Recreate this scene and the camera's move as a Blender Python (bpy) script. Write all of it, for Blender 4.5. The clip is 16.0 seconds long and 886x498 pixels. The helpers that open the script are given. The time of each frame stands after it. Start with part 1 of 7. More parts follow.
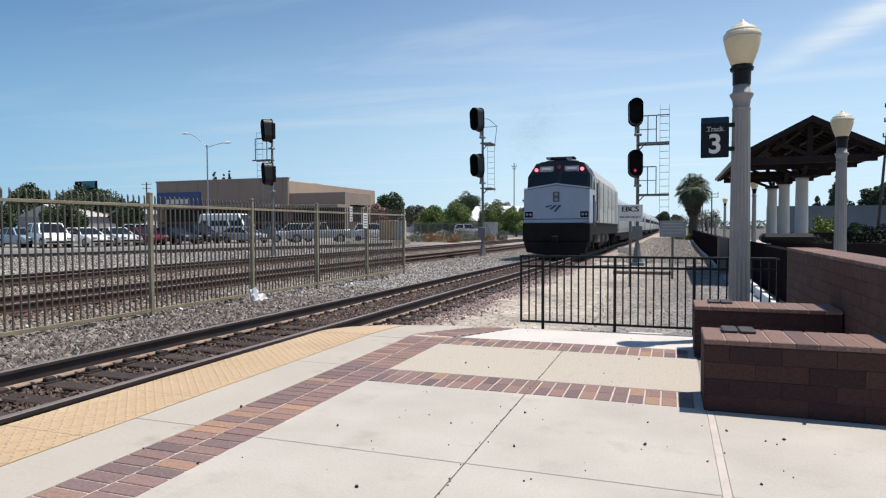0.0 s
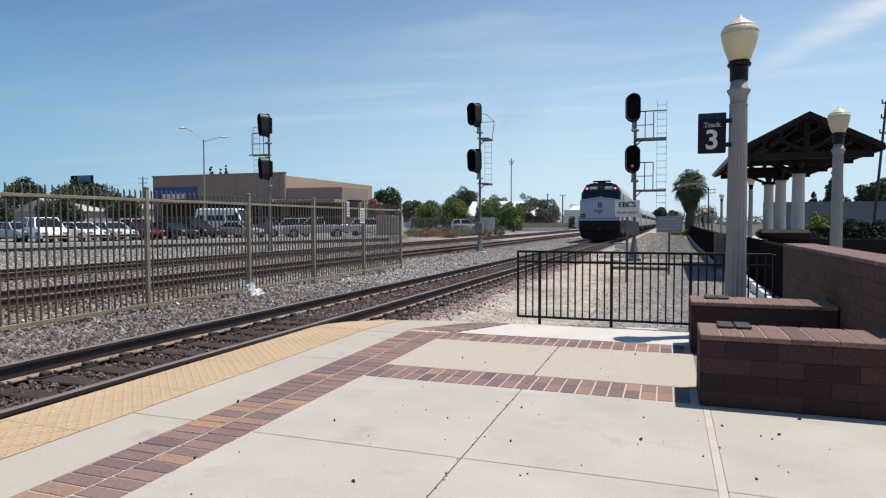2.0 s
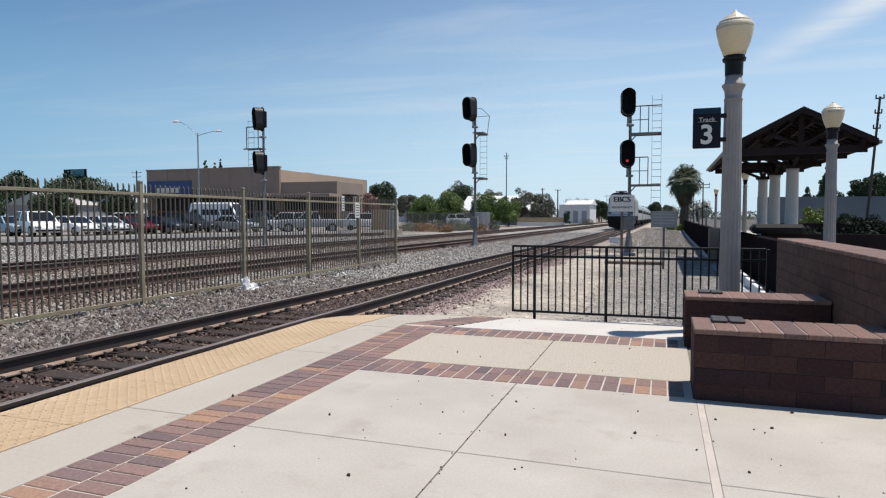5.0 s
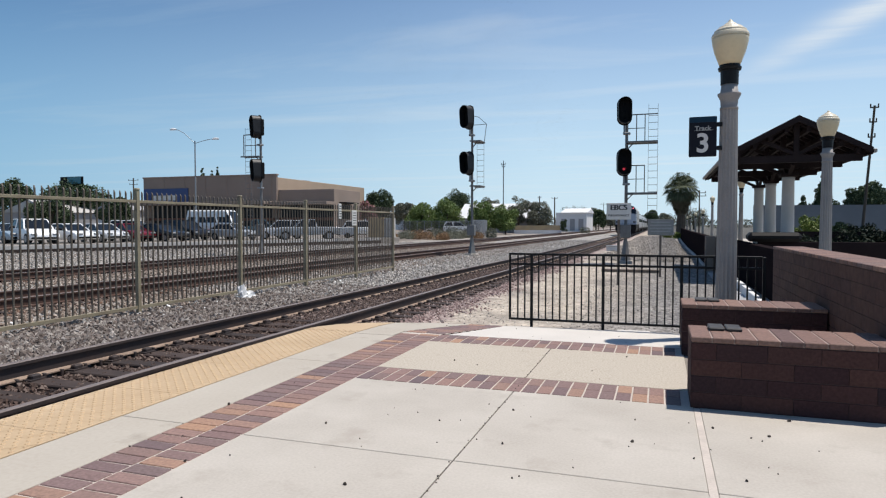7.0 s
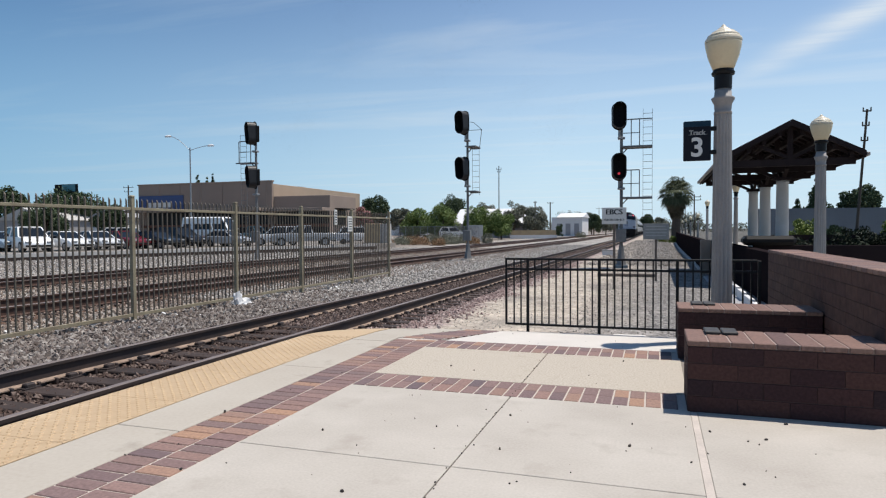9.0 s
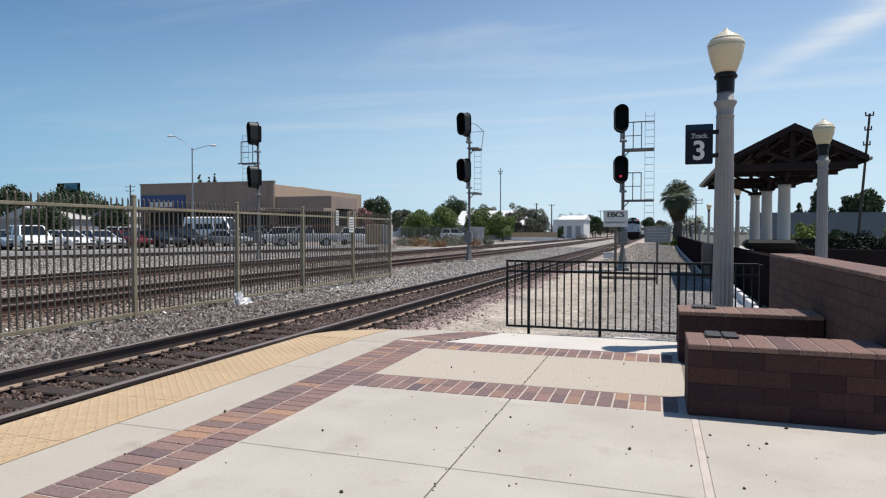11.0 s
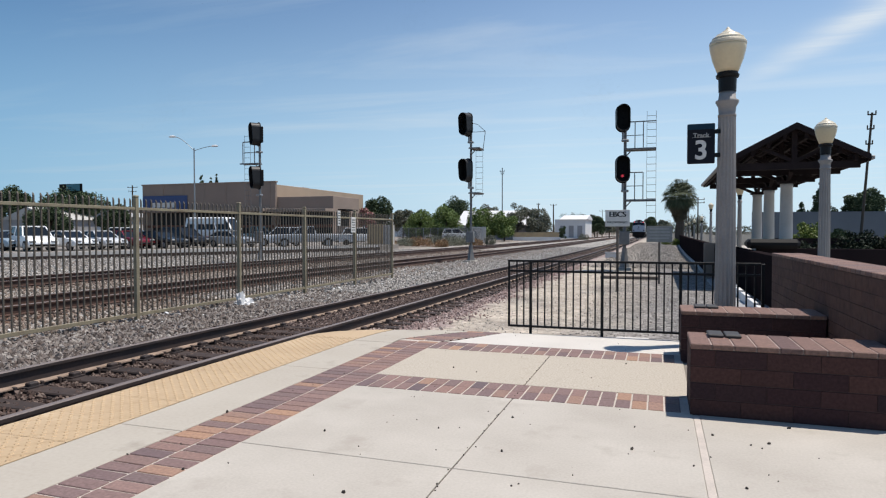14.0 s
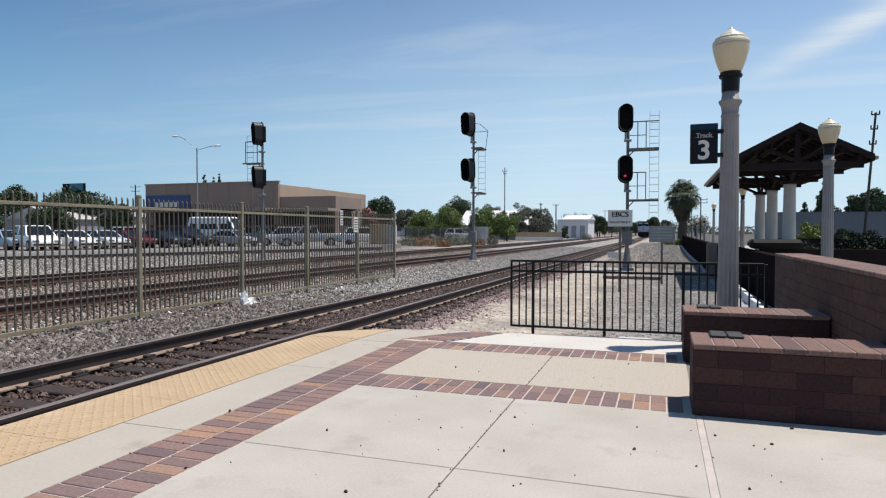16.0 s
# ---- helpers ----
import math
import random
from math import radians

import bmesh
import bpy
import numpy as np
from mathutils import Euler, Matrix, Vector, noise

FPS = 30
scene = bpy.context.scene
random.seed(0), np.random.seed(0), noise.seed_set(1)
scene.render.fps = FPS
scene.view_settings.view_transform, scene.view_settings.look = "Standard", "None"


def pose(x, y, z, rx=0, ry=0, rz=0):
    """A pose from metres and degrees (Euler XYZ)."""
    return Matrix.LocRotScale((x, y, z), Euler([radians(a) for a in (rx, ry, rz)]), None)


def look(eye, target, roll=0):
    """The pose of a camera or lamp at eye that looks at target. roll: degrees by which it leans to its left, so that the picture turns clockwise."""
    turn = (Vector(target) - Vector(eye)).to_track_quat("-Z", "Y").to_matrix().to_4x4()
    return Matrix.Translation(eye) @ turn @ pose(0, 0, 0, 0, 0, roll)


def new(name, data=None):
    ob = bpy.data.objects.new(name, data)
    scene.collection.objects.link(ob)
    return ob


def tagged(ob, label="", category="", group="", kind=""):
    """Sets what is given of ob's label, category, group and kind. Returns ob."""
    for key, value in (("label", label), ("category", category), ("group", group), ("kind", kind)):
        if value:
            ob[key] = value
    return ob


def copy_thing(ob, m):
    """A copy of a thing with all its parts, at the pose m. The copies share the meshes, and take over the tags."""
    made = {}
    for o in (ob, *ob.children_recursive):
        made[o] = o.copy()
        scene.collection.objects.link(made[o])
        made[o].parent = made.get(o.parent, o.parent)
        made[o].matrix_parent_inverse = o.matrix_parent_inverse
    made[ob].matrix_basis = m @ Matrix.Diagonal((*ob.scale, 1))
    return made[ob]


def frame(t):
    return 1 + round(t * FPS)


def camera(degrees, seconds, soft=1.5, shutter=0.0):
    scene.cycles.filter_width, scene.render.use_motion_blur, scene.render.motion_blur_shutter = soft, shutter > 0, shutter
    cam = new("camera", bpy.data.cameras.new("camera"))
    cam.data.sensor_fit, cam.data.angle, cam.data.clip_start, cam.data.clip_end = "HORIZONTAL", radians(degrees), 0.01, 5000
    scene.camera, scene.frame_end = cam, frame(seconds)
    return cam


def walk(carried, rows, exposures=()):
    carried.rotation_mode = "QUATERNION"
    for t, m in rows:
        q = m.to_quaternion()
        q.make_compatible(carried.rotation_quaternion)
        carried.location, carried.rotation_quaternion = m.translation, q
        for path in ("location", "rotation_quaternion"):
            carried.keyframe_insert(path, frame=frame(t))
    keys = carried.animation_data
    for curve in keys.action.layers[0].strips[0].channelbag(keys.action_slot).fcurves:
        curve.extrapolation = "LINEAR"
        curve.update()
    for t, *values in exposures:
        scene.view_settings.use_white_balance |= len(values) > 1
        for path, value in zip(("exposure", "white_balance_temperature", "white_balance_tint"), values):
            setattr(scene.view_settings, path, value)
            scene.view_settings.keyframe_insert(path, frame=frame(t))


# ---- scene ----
cam = camera(69.3, 16.0, soft=1.2)
EYE_HEIGHT = 1.2
# seconds, degrees down, roll, degrees turned left of the track
TURNS = [(0.0, 1.994, -0.22, 19.655), (0.5, 2.278, -0.181, 19.432), (1.0, 2.289, 0.061, 19.185), (1.5, 2.323, 0.0, 19.368),
         (2.0, 2.422, -0.105, 19.392), (2.5, 2.576, -0.079, 19.434), (3.0, 2.692, 0.039, 19.417), (3.5, 2.813, 0.176, 19.265),
         (4.0, 2.963, 0.104, 19.157), (6.5, 2.562, -0.023, 18.733), (7.0, 2.214, 0.023, 18.688), (7.5, 1.935, -0.036, 18.685),
         (8.0, 1.789, 0.025, 18.564), (8.5, 1.736, -0.052, 18.412), (9.0, 1.729, -0.323, 18.328), (11.5, 1.582, 0.13, 18.445),
         (12.0, 1.643, -0.059, 18.537), (12.5, 1.58, -0.136, 18.607), (13.0, 1.497, -0.034, 18.597), (13.5, 1.526, 0.101, 18.595),
         (14.0, 1.595, -0.015, 18.595), (14.5, 1.654, -0.073, 18.621), (15.0, 1.713, 0.134, 18.668), (15.5, 1.734, -0.034, 18.741),
         (16.0, 1.609, 0.045, 18.81)]
walk(cam, [(t, pose(0, 0, EYE_HEIGHT, 90 - down, 0, left) @ pose(0, 0, 0, 0, 0, roll)) for t, down, roll, left in TURNS],
     [(0.0, 0.19), (1.0, 0.13), (2.5, 0.07), (16.0, 0.06)])

# ---- light ----
SUN_EL, SUN_AZ = radians(69.5), radians(59)      # azimuth from the track's direction towards +x
sun = new("sun", bpy.data.lights.new("sun", "SUN"))
sun.data.energy, sun.data.angle, sun.data.color = 4.8, radians(0.6), (1.0, 0.94, 0.865)
sun_way = Vector((math.sin(SUN_AZ) * math.cos(SUN_EL), math.cos(SUN_AZ) * math.cos(SUN_EL), math.sin(SUN_EL)))
sun.matrix_world = look(sun_way * 50, (0, 0, 0))

world = bpy.data.worlds.new("sky")
scene.world = world
world.use_nodes = True
wn, wl = world.node_tree.nodes, world.node_tree.links
wn.clear()
w_out, w_bg = wn.new("ShaderNodeOutputWorld"), wn.new("ShaderNodeBackground")
w_sky = wn.new("ShaderNodeTexSky")
w_sky.sky_type, w_sky.sun_disc = "NISHITA", False
w_sky.sun_elevation, w_sky.sun_rotation = SUN_EL, SUN_AZ
w_sky.air_density, w_sky.dust_density, w_sky.ozone_density = 1.0, 0.0, 2.2
w_co = wn.new("ShaderNodeTexCoord")


def wnode(kind, **kw):
    n = wn.new(kind)
    for k, v in kw.items():
        if k == "op":
            n.operation = v
    return n


# thin high cloud: streaks drawn out along one direction over the whole dome
w_sep = wn.new("ShaderNodeSeparateXYZ")
wl.new(w_co.outputs["Generated"], w_sep.inputs[0])
w_z = wnode("ShaderNodeMath", op="MAXIMUM")
w_z.inputs[1].default_value = 0.04
wl.new(w_sep.outputs[2], w_z.inputs[0])
w_px, w_py = wnode("ShaderNodeMath", op="DIVIDE"), wnode("ShaderNodeMath", op="DIVIDE")
wl.new(w_sep.outputs[0], w_px.inputs[0]), wl.new(w_z.outputs[0], w_px.inputs[1])
wl.new(w_sep.outputs[1], w_py.inputs[0]), wl.new(w_z.outputs[0], w_py.inputs[1])
w_comb = wn.new("ShaderNodeCombineXYZ")
wl.new(w_px.outputs[0], w_comb.inputs[0]), wl.new(w_py.outputs[0], w_comb.inputs[1])
w_map = wn.new("ShaderNodeMapping")
w_map.inputs["Rotation"].default_value = (0, 0, radians(62))
w_map.inputs["Scale"].default_value = (0.22, 0.9, 1)
w_map.inputs["Location"].default_value = (3.1, 1.35, 0)
wl.new(w_comb.outputs[0], w_map.inputs[0])
w_noise = wn.new("ShaderNodeTexNoise")
w_noise.inputs["Scale"].default_value, w_noise.inputs["Detail"].default_value = 1.1, 9
w_noise.inputs["Roughness"].default_value, w_noise.inputs["Distortion"].default_value = 0.58, 0.5
wl.new(w_map.outputs[0], w_noise.inputs["Vector"])
w_ramp = wn.new("ShaderNodeValToRGB")
w_ramp.color_ramp.elements[0].position, w_ramp.color_ramp.elements[1].position = 0.50, 0.86
w_ramp.color_ramp.elements[0].color, w_ramp.color_ramp.elements[1].color = (0, 0, 0, 1), (0.6, 0.6, 0.6, 1)
wl.new(w_noise.outputs[0], w_ramp.inputs[0])
# one long bright streak of cirrus that crosses the dome


def wmath(op, a, b, c=None):
    n = wnode("ShaderNodeMath", op=op)
    for i, v in enumerate((a, b, c)):
        if v is None:
            continue
        if isinstance(v, (int, float)):
            n.inputs[i].default_value = v
        else:
            wl.new(v, n.inputs[i])
    return n.outputs[0]


w_s = wmath("ADD", wmath("MULTIPLY_ADD", w_px.outputs[0], 0.966, -0.57 - 1.217), wmath("MULTIPLY", w_py.outputs[0], 0.26))
w_s = wmath("ADD", w_s, wmath("MULTIPLY_ADD", w_noise.outputs[0], 0.35, -0.175))
w_band = wmath("POWER", 2.718, wmath("MULTIPLY", wmath("POWER", wmath("ABSOLUTE", w_s, 0), 2.0), -46.0))
w_fade = wn.new("ShaderNodeMapRange")
w_fade.inputs[1].default_value, w_fade.inputs[2].default_value, w_fade.inputs[3].default_value, w_fade.inputs[4].default_value = 3.2, 5.3, 0.85, 0.0
wl.new(w_py.outputs[0], w_fade.inputs[0])
w_wisp = wn.new("ShaderNodeTexNoise")
w_wisp.inputs["Scale"].default_value, w_wisp.inputs["Detail"].default_value, w_wisp.inputs["Roughness"].default_value = 3.4, 10, 0.66
wl.new(w_map.outputs[0], w_wisp.inputs["Vector"])
w_band = wmath("MULTIPLY", w_band, wmath("MULTIPLY_ADD", w_wisp.outputs[0], 2.2, -0.2))
w_cloud = wmath("MAXIMUM", w_ramp.outputs[0], wmath("MULTIPLY", w_band, w_fade.outputs[0]))
w_mix = wn.new("ShaderNodeMix")
w_mix.data_type = "RGBA"
wl.new(w_cloud, w_mix.inputs[0])
# pale blue summer haze that thickens towards the horizon all round
w_haze = wn.new("ShaderNodeMapRange")
w_haze.interpolation_type = "SMOOTHSTEP"
w_haze.inputs[1].default_value, w_haze.inputs[2].default_value, w_haze.inputs[3].default_value, w_haze.inputs[4].default_value = -0.05, 0.42, 0.92, 0.0
wl.new(w_sep.outputs[2], w_haze.inputs[0])
w_hmix = wn.new("ShaderNodeMix")
w_hmix.data_type = "RGBA"
wl.new(w_haze.outputs[0], w_hmix.inputs[0])
wl.new(w_sky.outputs[0], w_hmix.inputs[6])
w_hmix.inputs[7].default_value = (4.45, 6.0, 7.3, 1)
wl.new(w_hmix.outputs[2], w_mix.inputs[6])
w_mix.inputs[7].default_value = (6.2, 6.65, 7.0, 1)
# the dome is paler on the sun's side and deeper blue away from it
w_side = wmath("ADD", wmath("MULTIPLY", w_sep.outputs[0], math.sin(SUN_AZ)), wmath("MULTIPLY", w_sep.outputs[1], math.cos(SUN_AZ)))
w_away = wn.new("ShaderNodeMapRange")
w_away.inputs[1].default_value, w_away.inputs[2].default_value, w_away.inputs[3].default_value, w_away.inputs[4].default_value = -0.42, 0.36, 1.0, 0.0
wl.new(w_side, w_away.inputs[0])
w_deep = wn.new("ShaderNodeMix")
w_deep.data_type, w_deep.blend_type = "RGBA", "MULTIPLY"
w_high = wn.new("ShaderNodeMapRange")
w_high.inputs[1].default_value, w_high.inputs[2].default_value, w_high.inputs[3].default_value, w_high.inputs[4].default_value = 0.02, 0.28, 0.85, 1.0
wl.new(w_sep.outputs[2], w_high.inputs[0])
wl.new(wmath("MULTIPLY", w_away.outputs[0], w_high.outputs[0]), w_deep.inputs[0])
wl.new(w_mix.outputs[2], w_deep.inputs[6])
w_deep.inputs[7].default_value = (0.44, 0.625, 0.755, 1)
wl.new(w_deep.outputs[2], w_bg.inputs[0])
w_bg.inputs[1].default_value = 0.12
wl.new(w_bg.outputs[0], w_out.inputs[0])


# ---- materials ----
def material(name, colour, rough=0.7, metal=0.0, other=None, scale=6.0, fine=60.0, amount=0.5, bump=0.15, space="Position", spread=0.0,
             stain=None, stain_scale=0.6, stain_at=0.62, glow=None, spec=0.5):
    """Two scales of mottling between colour and other, a fine bump, and, where given, stains and a spread from piece to piece."""
    m = bpy.data.materials.new(name)
    m.use_nodes = True
    n, l = m.node_tree.nodes, m.node_tree.links
    b = n["Principled BSDF"]
    b.inputs["Roughness"].default_value, b.inputs["Metallic"].default_value = rough, metal
    b.inputs["Specular IOR Level"].default_value = spec
    if space == "Position":
        src = n.new("ShaderNodeNewGeometry").outputs["Position"]
    else:
        src = n.new("ShaderNodeTexCoord").outputs["Object"]
    big, small = n.new("ShaderNodeTexNoise"), n.new("ShaderNodeTexNoise")
    for t, s in ((big, scale), (small, fine)):
        l.new(src, t.inputs["Vector"])
        t.inputs["Scale"].default_value, t.inputs["Detail"].default_value = s, 4
    add = n.new("ShaderNodeMath")
    add.operation = "MULTIPLY_ADD"
    l.new(small.outputs[0], add.inputs[0])
    add.inputs[1].default_value = 0.6
    half = n.new("ShaderNodeMath")
    half.operation = "MULTIPLY_ADD"
    l.new(big.outputs[0], half.inputs[0])
    half.inputs[1].default_value, half.inputs[2].default_value = 0.9, -0.25
    l.new(half.outputs[0], add.inputs[2])
    mix = n.new("ShaderNodeMix")
    mix.data_type = "RGBA"
    fac = n.new("ShaderNodeMapRange")
    fac.inputs[1].default_value, fac.inputs[2].default_value = 0.25, 0.75
    fac.inputs[4].default_value = amount * 2 if amount <= 0.5 else 1.0
    l.new(add.outputs[0], fac.inputs[0])
    l.new(fac.outputs[0], mix.inputs[0])
    other = other or tuple(c * 0.72 for c in colour)
    mix.inputs[6].default_value, mix.inputs[7].default_value = (*colour, 1), (*other, 1)
    out = mix.outputs[2]
    if stain:
        st = n.new("ShaderNodeTexNoise")
        l.new(src, st.inputs["Vector"])
        st.inputs["Scale"].default_value, st.inputs["Detail"].default_value, st.inputs["Roughness"].default_value = stain_scale, 6, 0.65
        sr = n.new("ShaderNodeMapRange")
        sr.inputs[1].default_value, sr.inputs[2].default_value, sr.inputs[4].default_value = stain_at, stain_at + 0.14, 0.8
        l.new(st.outputs[0], sr.inputs[0])
        m2 = n.new("ShaderNodeMix")
        m2.data_type = "RGBA"
        l.new(sr.outputs[0], m2.inputs[0])
        l.new(out, m2.inputs[6])
        m2.inputs[7].default_value = (*stain, 1)
        out = m2.outputs[2]
    if spread:
        hsv = n.new("ShaderNodeHueSaturation")
        inf = n.new("ShaderNodeObjectInfo")
        r = n.new("ShaderNodeMapRange")
        r.inputs[3].default_value, r.inputs[4].default_value = 1 - spread, 1 + spread
        l.new(inf.outputs["Random"], r.inputs[0])
        l.new(r.outputs[0], hsv.inputs["Value"])
        l.new(out, hsv.inputs["Color"])
        out = hsv.outputs[0]
    l.new(out, b.inputs["Base Color"])
    if bump:
        bp = n.new("ShaderNodeBump")
        bp.inputs["Strength"].default_value, bp.inputs["Distance"].default_value = bump, 0.01
        l.new(add.outputs[0], bp.inputs["Height"])
        l.new(bp.outputs[0], b.inputs["Normal"])
    if glow:
        b.inputs["Emission Color"].default_value, b.inputs["Emission Strength"].default_value = (*glow[:3], 1), glow[3]
    return m


def palette(name, stops, rough=0.75, fine=50.0, bump=0.2, island=False, spec=0.3):
    """A surface whose colour is picked from stops for each piece, with grain on it."""
    m = bpy.data.materials.new(name)
    m.use_nodes = True
    n, l = m.node_tree.nodes, m.node_tree.links
    b = n["Principled BSDF"]
    b.inputs["Roughness"].default_value, b.inputs["Specular IOR Level"].default_value = rough, spec
    pick = n.new("ShaderNodeNewGeometry").outputs["Random Per Island"] if island else n.new("ShaderNodeObjectInfo").outputs["Random"]
    ramp = n.new("ShaderNodeValToRGB")
    ramp.color_ramp.interpolation = "LINEAR"
    e = ramp.color_ramp.elements
    while len(e) < len(stops):
        e.new(0.5)
    for i, c in enumerate(stops):
        e[i].position, e[i].color = i / (len(stops) - 1), (*c, 1)
    l.new(pick, ramp.inputs[0])
    pos = n.new("ShaderNodeNewGeometry").outputs["Position"]
    t = n.new("ShaderNodeTexNoise")
    l.new(pos, t.inputs["Vector"])
    t.inputs["Scale"].default_value, t.inputs["Detail"].default_value = fine, 5
    r = n.new("ShaderNodeMapRange")
    r.inputs[1].default_value, r.inputs[2].default_value, r.inputs[3].default_value, r.inputs[4].default_value = 0.25, 0.75, 0.72, 1.22
    l.new(t.outputs[0], r.inputs[0])
    h = n.new("ShaderNodeHueSaturation")
    l.new(ramp.outputs[0], h.inputs["Color"])
    l.new(r.outputs[0], h.inputs["Value"])
    l.new(h.outputs[0], b.inputs["Base Color"])
    bp = n.new("ShaderNodeBump")
    bp.inputs["Strength"].default_value, bp.inputs["Distance"].default_value = bump, 0.01
    l.new(t.outputs[0], bp.inputs["Height"])
    l.new(bp.outputs[0], b.inputs["Normal"])
    return m


CONCRETE = material("pale_concrete", (0.475, 0.435, 0.382), 0.85, other=(0.365, 0.328, 0.282), scale=1.6, fine=70, bump=0.08,
                    stain=(0.35, 0.31, 0.265), stain_scale=2.6, stain_at=0.56)
CONCRETE_EDGE = material("worn_edge_concrete", (0.44, 0.40, 0.34), 0.87, other=(0.37, 0.325, 0.27), scale=1.1, fine=40, bump=0.1,
                         stain=(0.30, 0.265, 0.22), stain_scale=2.4, stain_at=0.58)
CONCRETE_FAR = material("bleached_concrete", (0.60, 0.56, 0.51), 0.85, scale=1.5, fine=50, amount=0.25, bump=0.08)
AGGREGATE = material("exposed_aggregate", (0.52, 0.465, 0.385), 0.9, other=(0.28, 0.235, 0.185), scale=60, fine=190, amount=0.4, bump=0.08,
                     stain=(0.36, 0.31, 0.25), stain_scale=7, stain_at=0.57)
JOINT = material("dark_joint", (0.23, 0.20, 0.17), 0.95, bump=0)
MORTAR = material("pale_mortar", (0.55, 0.48, 0.42), 0.9, fine=90, bump=0.1)
TACTILE = material("yellow_tactile", (0.49, 0.36, 0.225), 0.7, other=(0.42, 0.30, 0.178), scale=1.4, fine=30, bump=0.05,
                   stain=(0.60, 0.47, 0.31), stain_scale=1.1, stain_at=0.58)
TACTILE_DOME = material("worn_dome", (0.50, 0.365, 0.22), 0.7, other=(0.40, 0.275, 0.155), scale=1.4, fine=30, bump=0.0)
PAVER = palette("clay_paver", [(0.13, 0.095, 0.10), (0.23, 0.145, 0.13), (0.17, 0.12, 0.115), (0.27, 0.165, 0.135), (0.19, 0.13, 0.125), (0.36, 0.215, 0.14), (0.24, 0.155, 0.14)])
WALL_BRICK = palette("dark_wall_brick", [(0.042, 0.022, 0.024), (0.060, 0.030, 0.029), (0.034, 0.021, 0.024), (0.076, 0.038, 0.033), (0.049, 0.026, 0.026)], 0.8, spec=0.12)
# cap bricks are set much lighter than the wall bricks
CAP_BRICK = palette("lighter_cap_brick", [(0.13, 0.082, 0.075), (0.21, 0.128, 0.102), (0.165, 0.105, 0.092), (0.26, 0.16, 0.122), (0.145, 0.105, 0.10)], 0.7, spec=0.2)
TALL_BRICK = palette("brown_wall_brick", [(0.092, 0.051, 0.042), (0.106, 0.059, 0.047), (0.086, 0.048, 0.041), (0.112, 0.062, 0.049), (0.096, 0.054, 0.044)], 0.8, fine=14, spec=0.15)
TALL_MORTAR = material("brown_mortar", (0.10, 0.058, 0.047), 0.9, fine=90, bump=0.1)
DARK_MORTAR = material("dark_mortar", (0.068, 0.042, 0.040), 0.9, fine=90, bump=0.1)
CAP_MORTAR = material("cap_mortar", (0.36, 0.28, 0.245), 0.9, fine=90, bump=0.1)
BLACK_METAL = material("black_metal", (0.007, 0.007, 0.008), 0.45, fine=80, bump=0.03, spec=0.25)
PLATE = material("worn_dark_plate", (0.030, 0.028, 0.028), 0.6, other=(0.05, 0.046, 0.044), scale=12, fine=70, bump=0.05)
BLACK_MATT = material("matt_black", (0.006, 0.006, 0.007), 0.65, bump=0.03, spec=0.2)
FENCE_PAINT = material("olive_fence_paint", (0.30, 0.265, 0.175), 0.55, other=(0.19, 0.15, 0.10), scale=3, fine=60, bump=0.05)
FENCE_BAR = material("dark_fence_bar", (0.125, 0.103, 0.077), 0.6, other=(0.08, 0.063, 0.047), scale=3, fine=60, bump=0.05)
# rust taken down to near black, the web's shade included
RAIL_SIDE = material("rusty_shaded_rail", (0.024, 0.019, 0.020), 0.75, metal=0.0, other=(0.055, 0.034, 0.027), scale=2, fine=40, bump=0.1)
RAIL_RUST = material("rust_brown_rail", (0.085, 0.042, 0.029), 0.85, other=(0.045, 0.026, 0.020), scale=2, fine=40, bump=0.1)
RAIL_TOP = material("worn_rail_head", (0.20, 0.162, 0.148), 0.5, metal=0.0, fine=30, bump=0.02, spec=0.35)
RAIL_FOOT = material("dusty_rail_foot", (0.34, 0.25, 0.19), 0.9, other=(0.16, 0.113, 0.085), scale=7, fine=60, bump=0.1)
TIE = material("weathered_tie", (0.050, 0.033, 0.027), 0.9, other=(0.025, 0.016, 0.014), scale=5, fine=40, bump=0.4, spread=0.3)
GREY_STONE = palette("grey_ballast_stone", [(0.072, 0.055, 0.046), (0.15, 0.122, 0.108), (0.235, 0.205, 0.182), (0.092, 0.07, 0.06), (0.185, 0.158, 0.144), (0.37, 0.335, 0.30), (0.13, 0.095, 0.08), (0.28, 0.255, 0.238)], 0.9, island=True)
LIGHT_STONE = palette("pale_ballast_stone", [(0.15, 0.137, 0.125), (0.33, 0.30, 0.275), (0.46, 0.43, 0.395), (0.23, 0.21, 0.19), (0.38, 0.355, 0.33), (0.56, 0.53, 0.49), (0.19, 0.165, 0.145)], 0.9, island=True)
BED_STONE = palette("brown_bed_stone", [(0.045, 0.028, 0.022), (0.10, 0.065, 0.052), (0.065, 0.042, 0.034), (0.20, 0.15, 0.125), (0.08, 0.052, 0.043)], 0.9, island=True)
RED_STONE = palette("reddish_ballast_stone", [(0.19, 0.13, 0.118), (0.33, 0.24, 0.215), (0.25, 0.17, 0.157), (0.45, 0.37, 0.335), (0.29, 0.21, 0.195)], 0.9, island=True)
GALV = material("galvanised_steel", (0.32, 0.33, 0.34), 0.5, metal=0.6, fine=30, bump=0.03)
GREY_PAINT = material("weathered_grey_steel", (0.20, 0.20, 0.20), 0.6, other=(0.13, 0.13, 0.13), fine=40, bump=0.05)
LAMP_GREY = material("grey_lamp_iron", (0.31, 0.285, 0.265), 0.6, other=(0.25, 0.23, 0.215), scale=4, fine=50, bump=0.05)
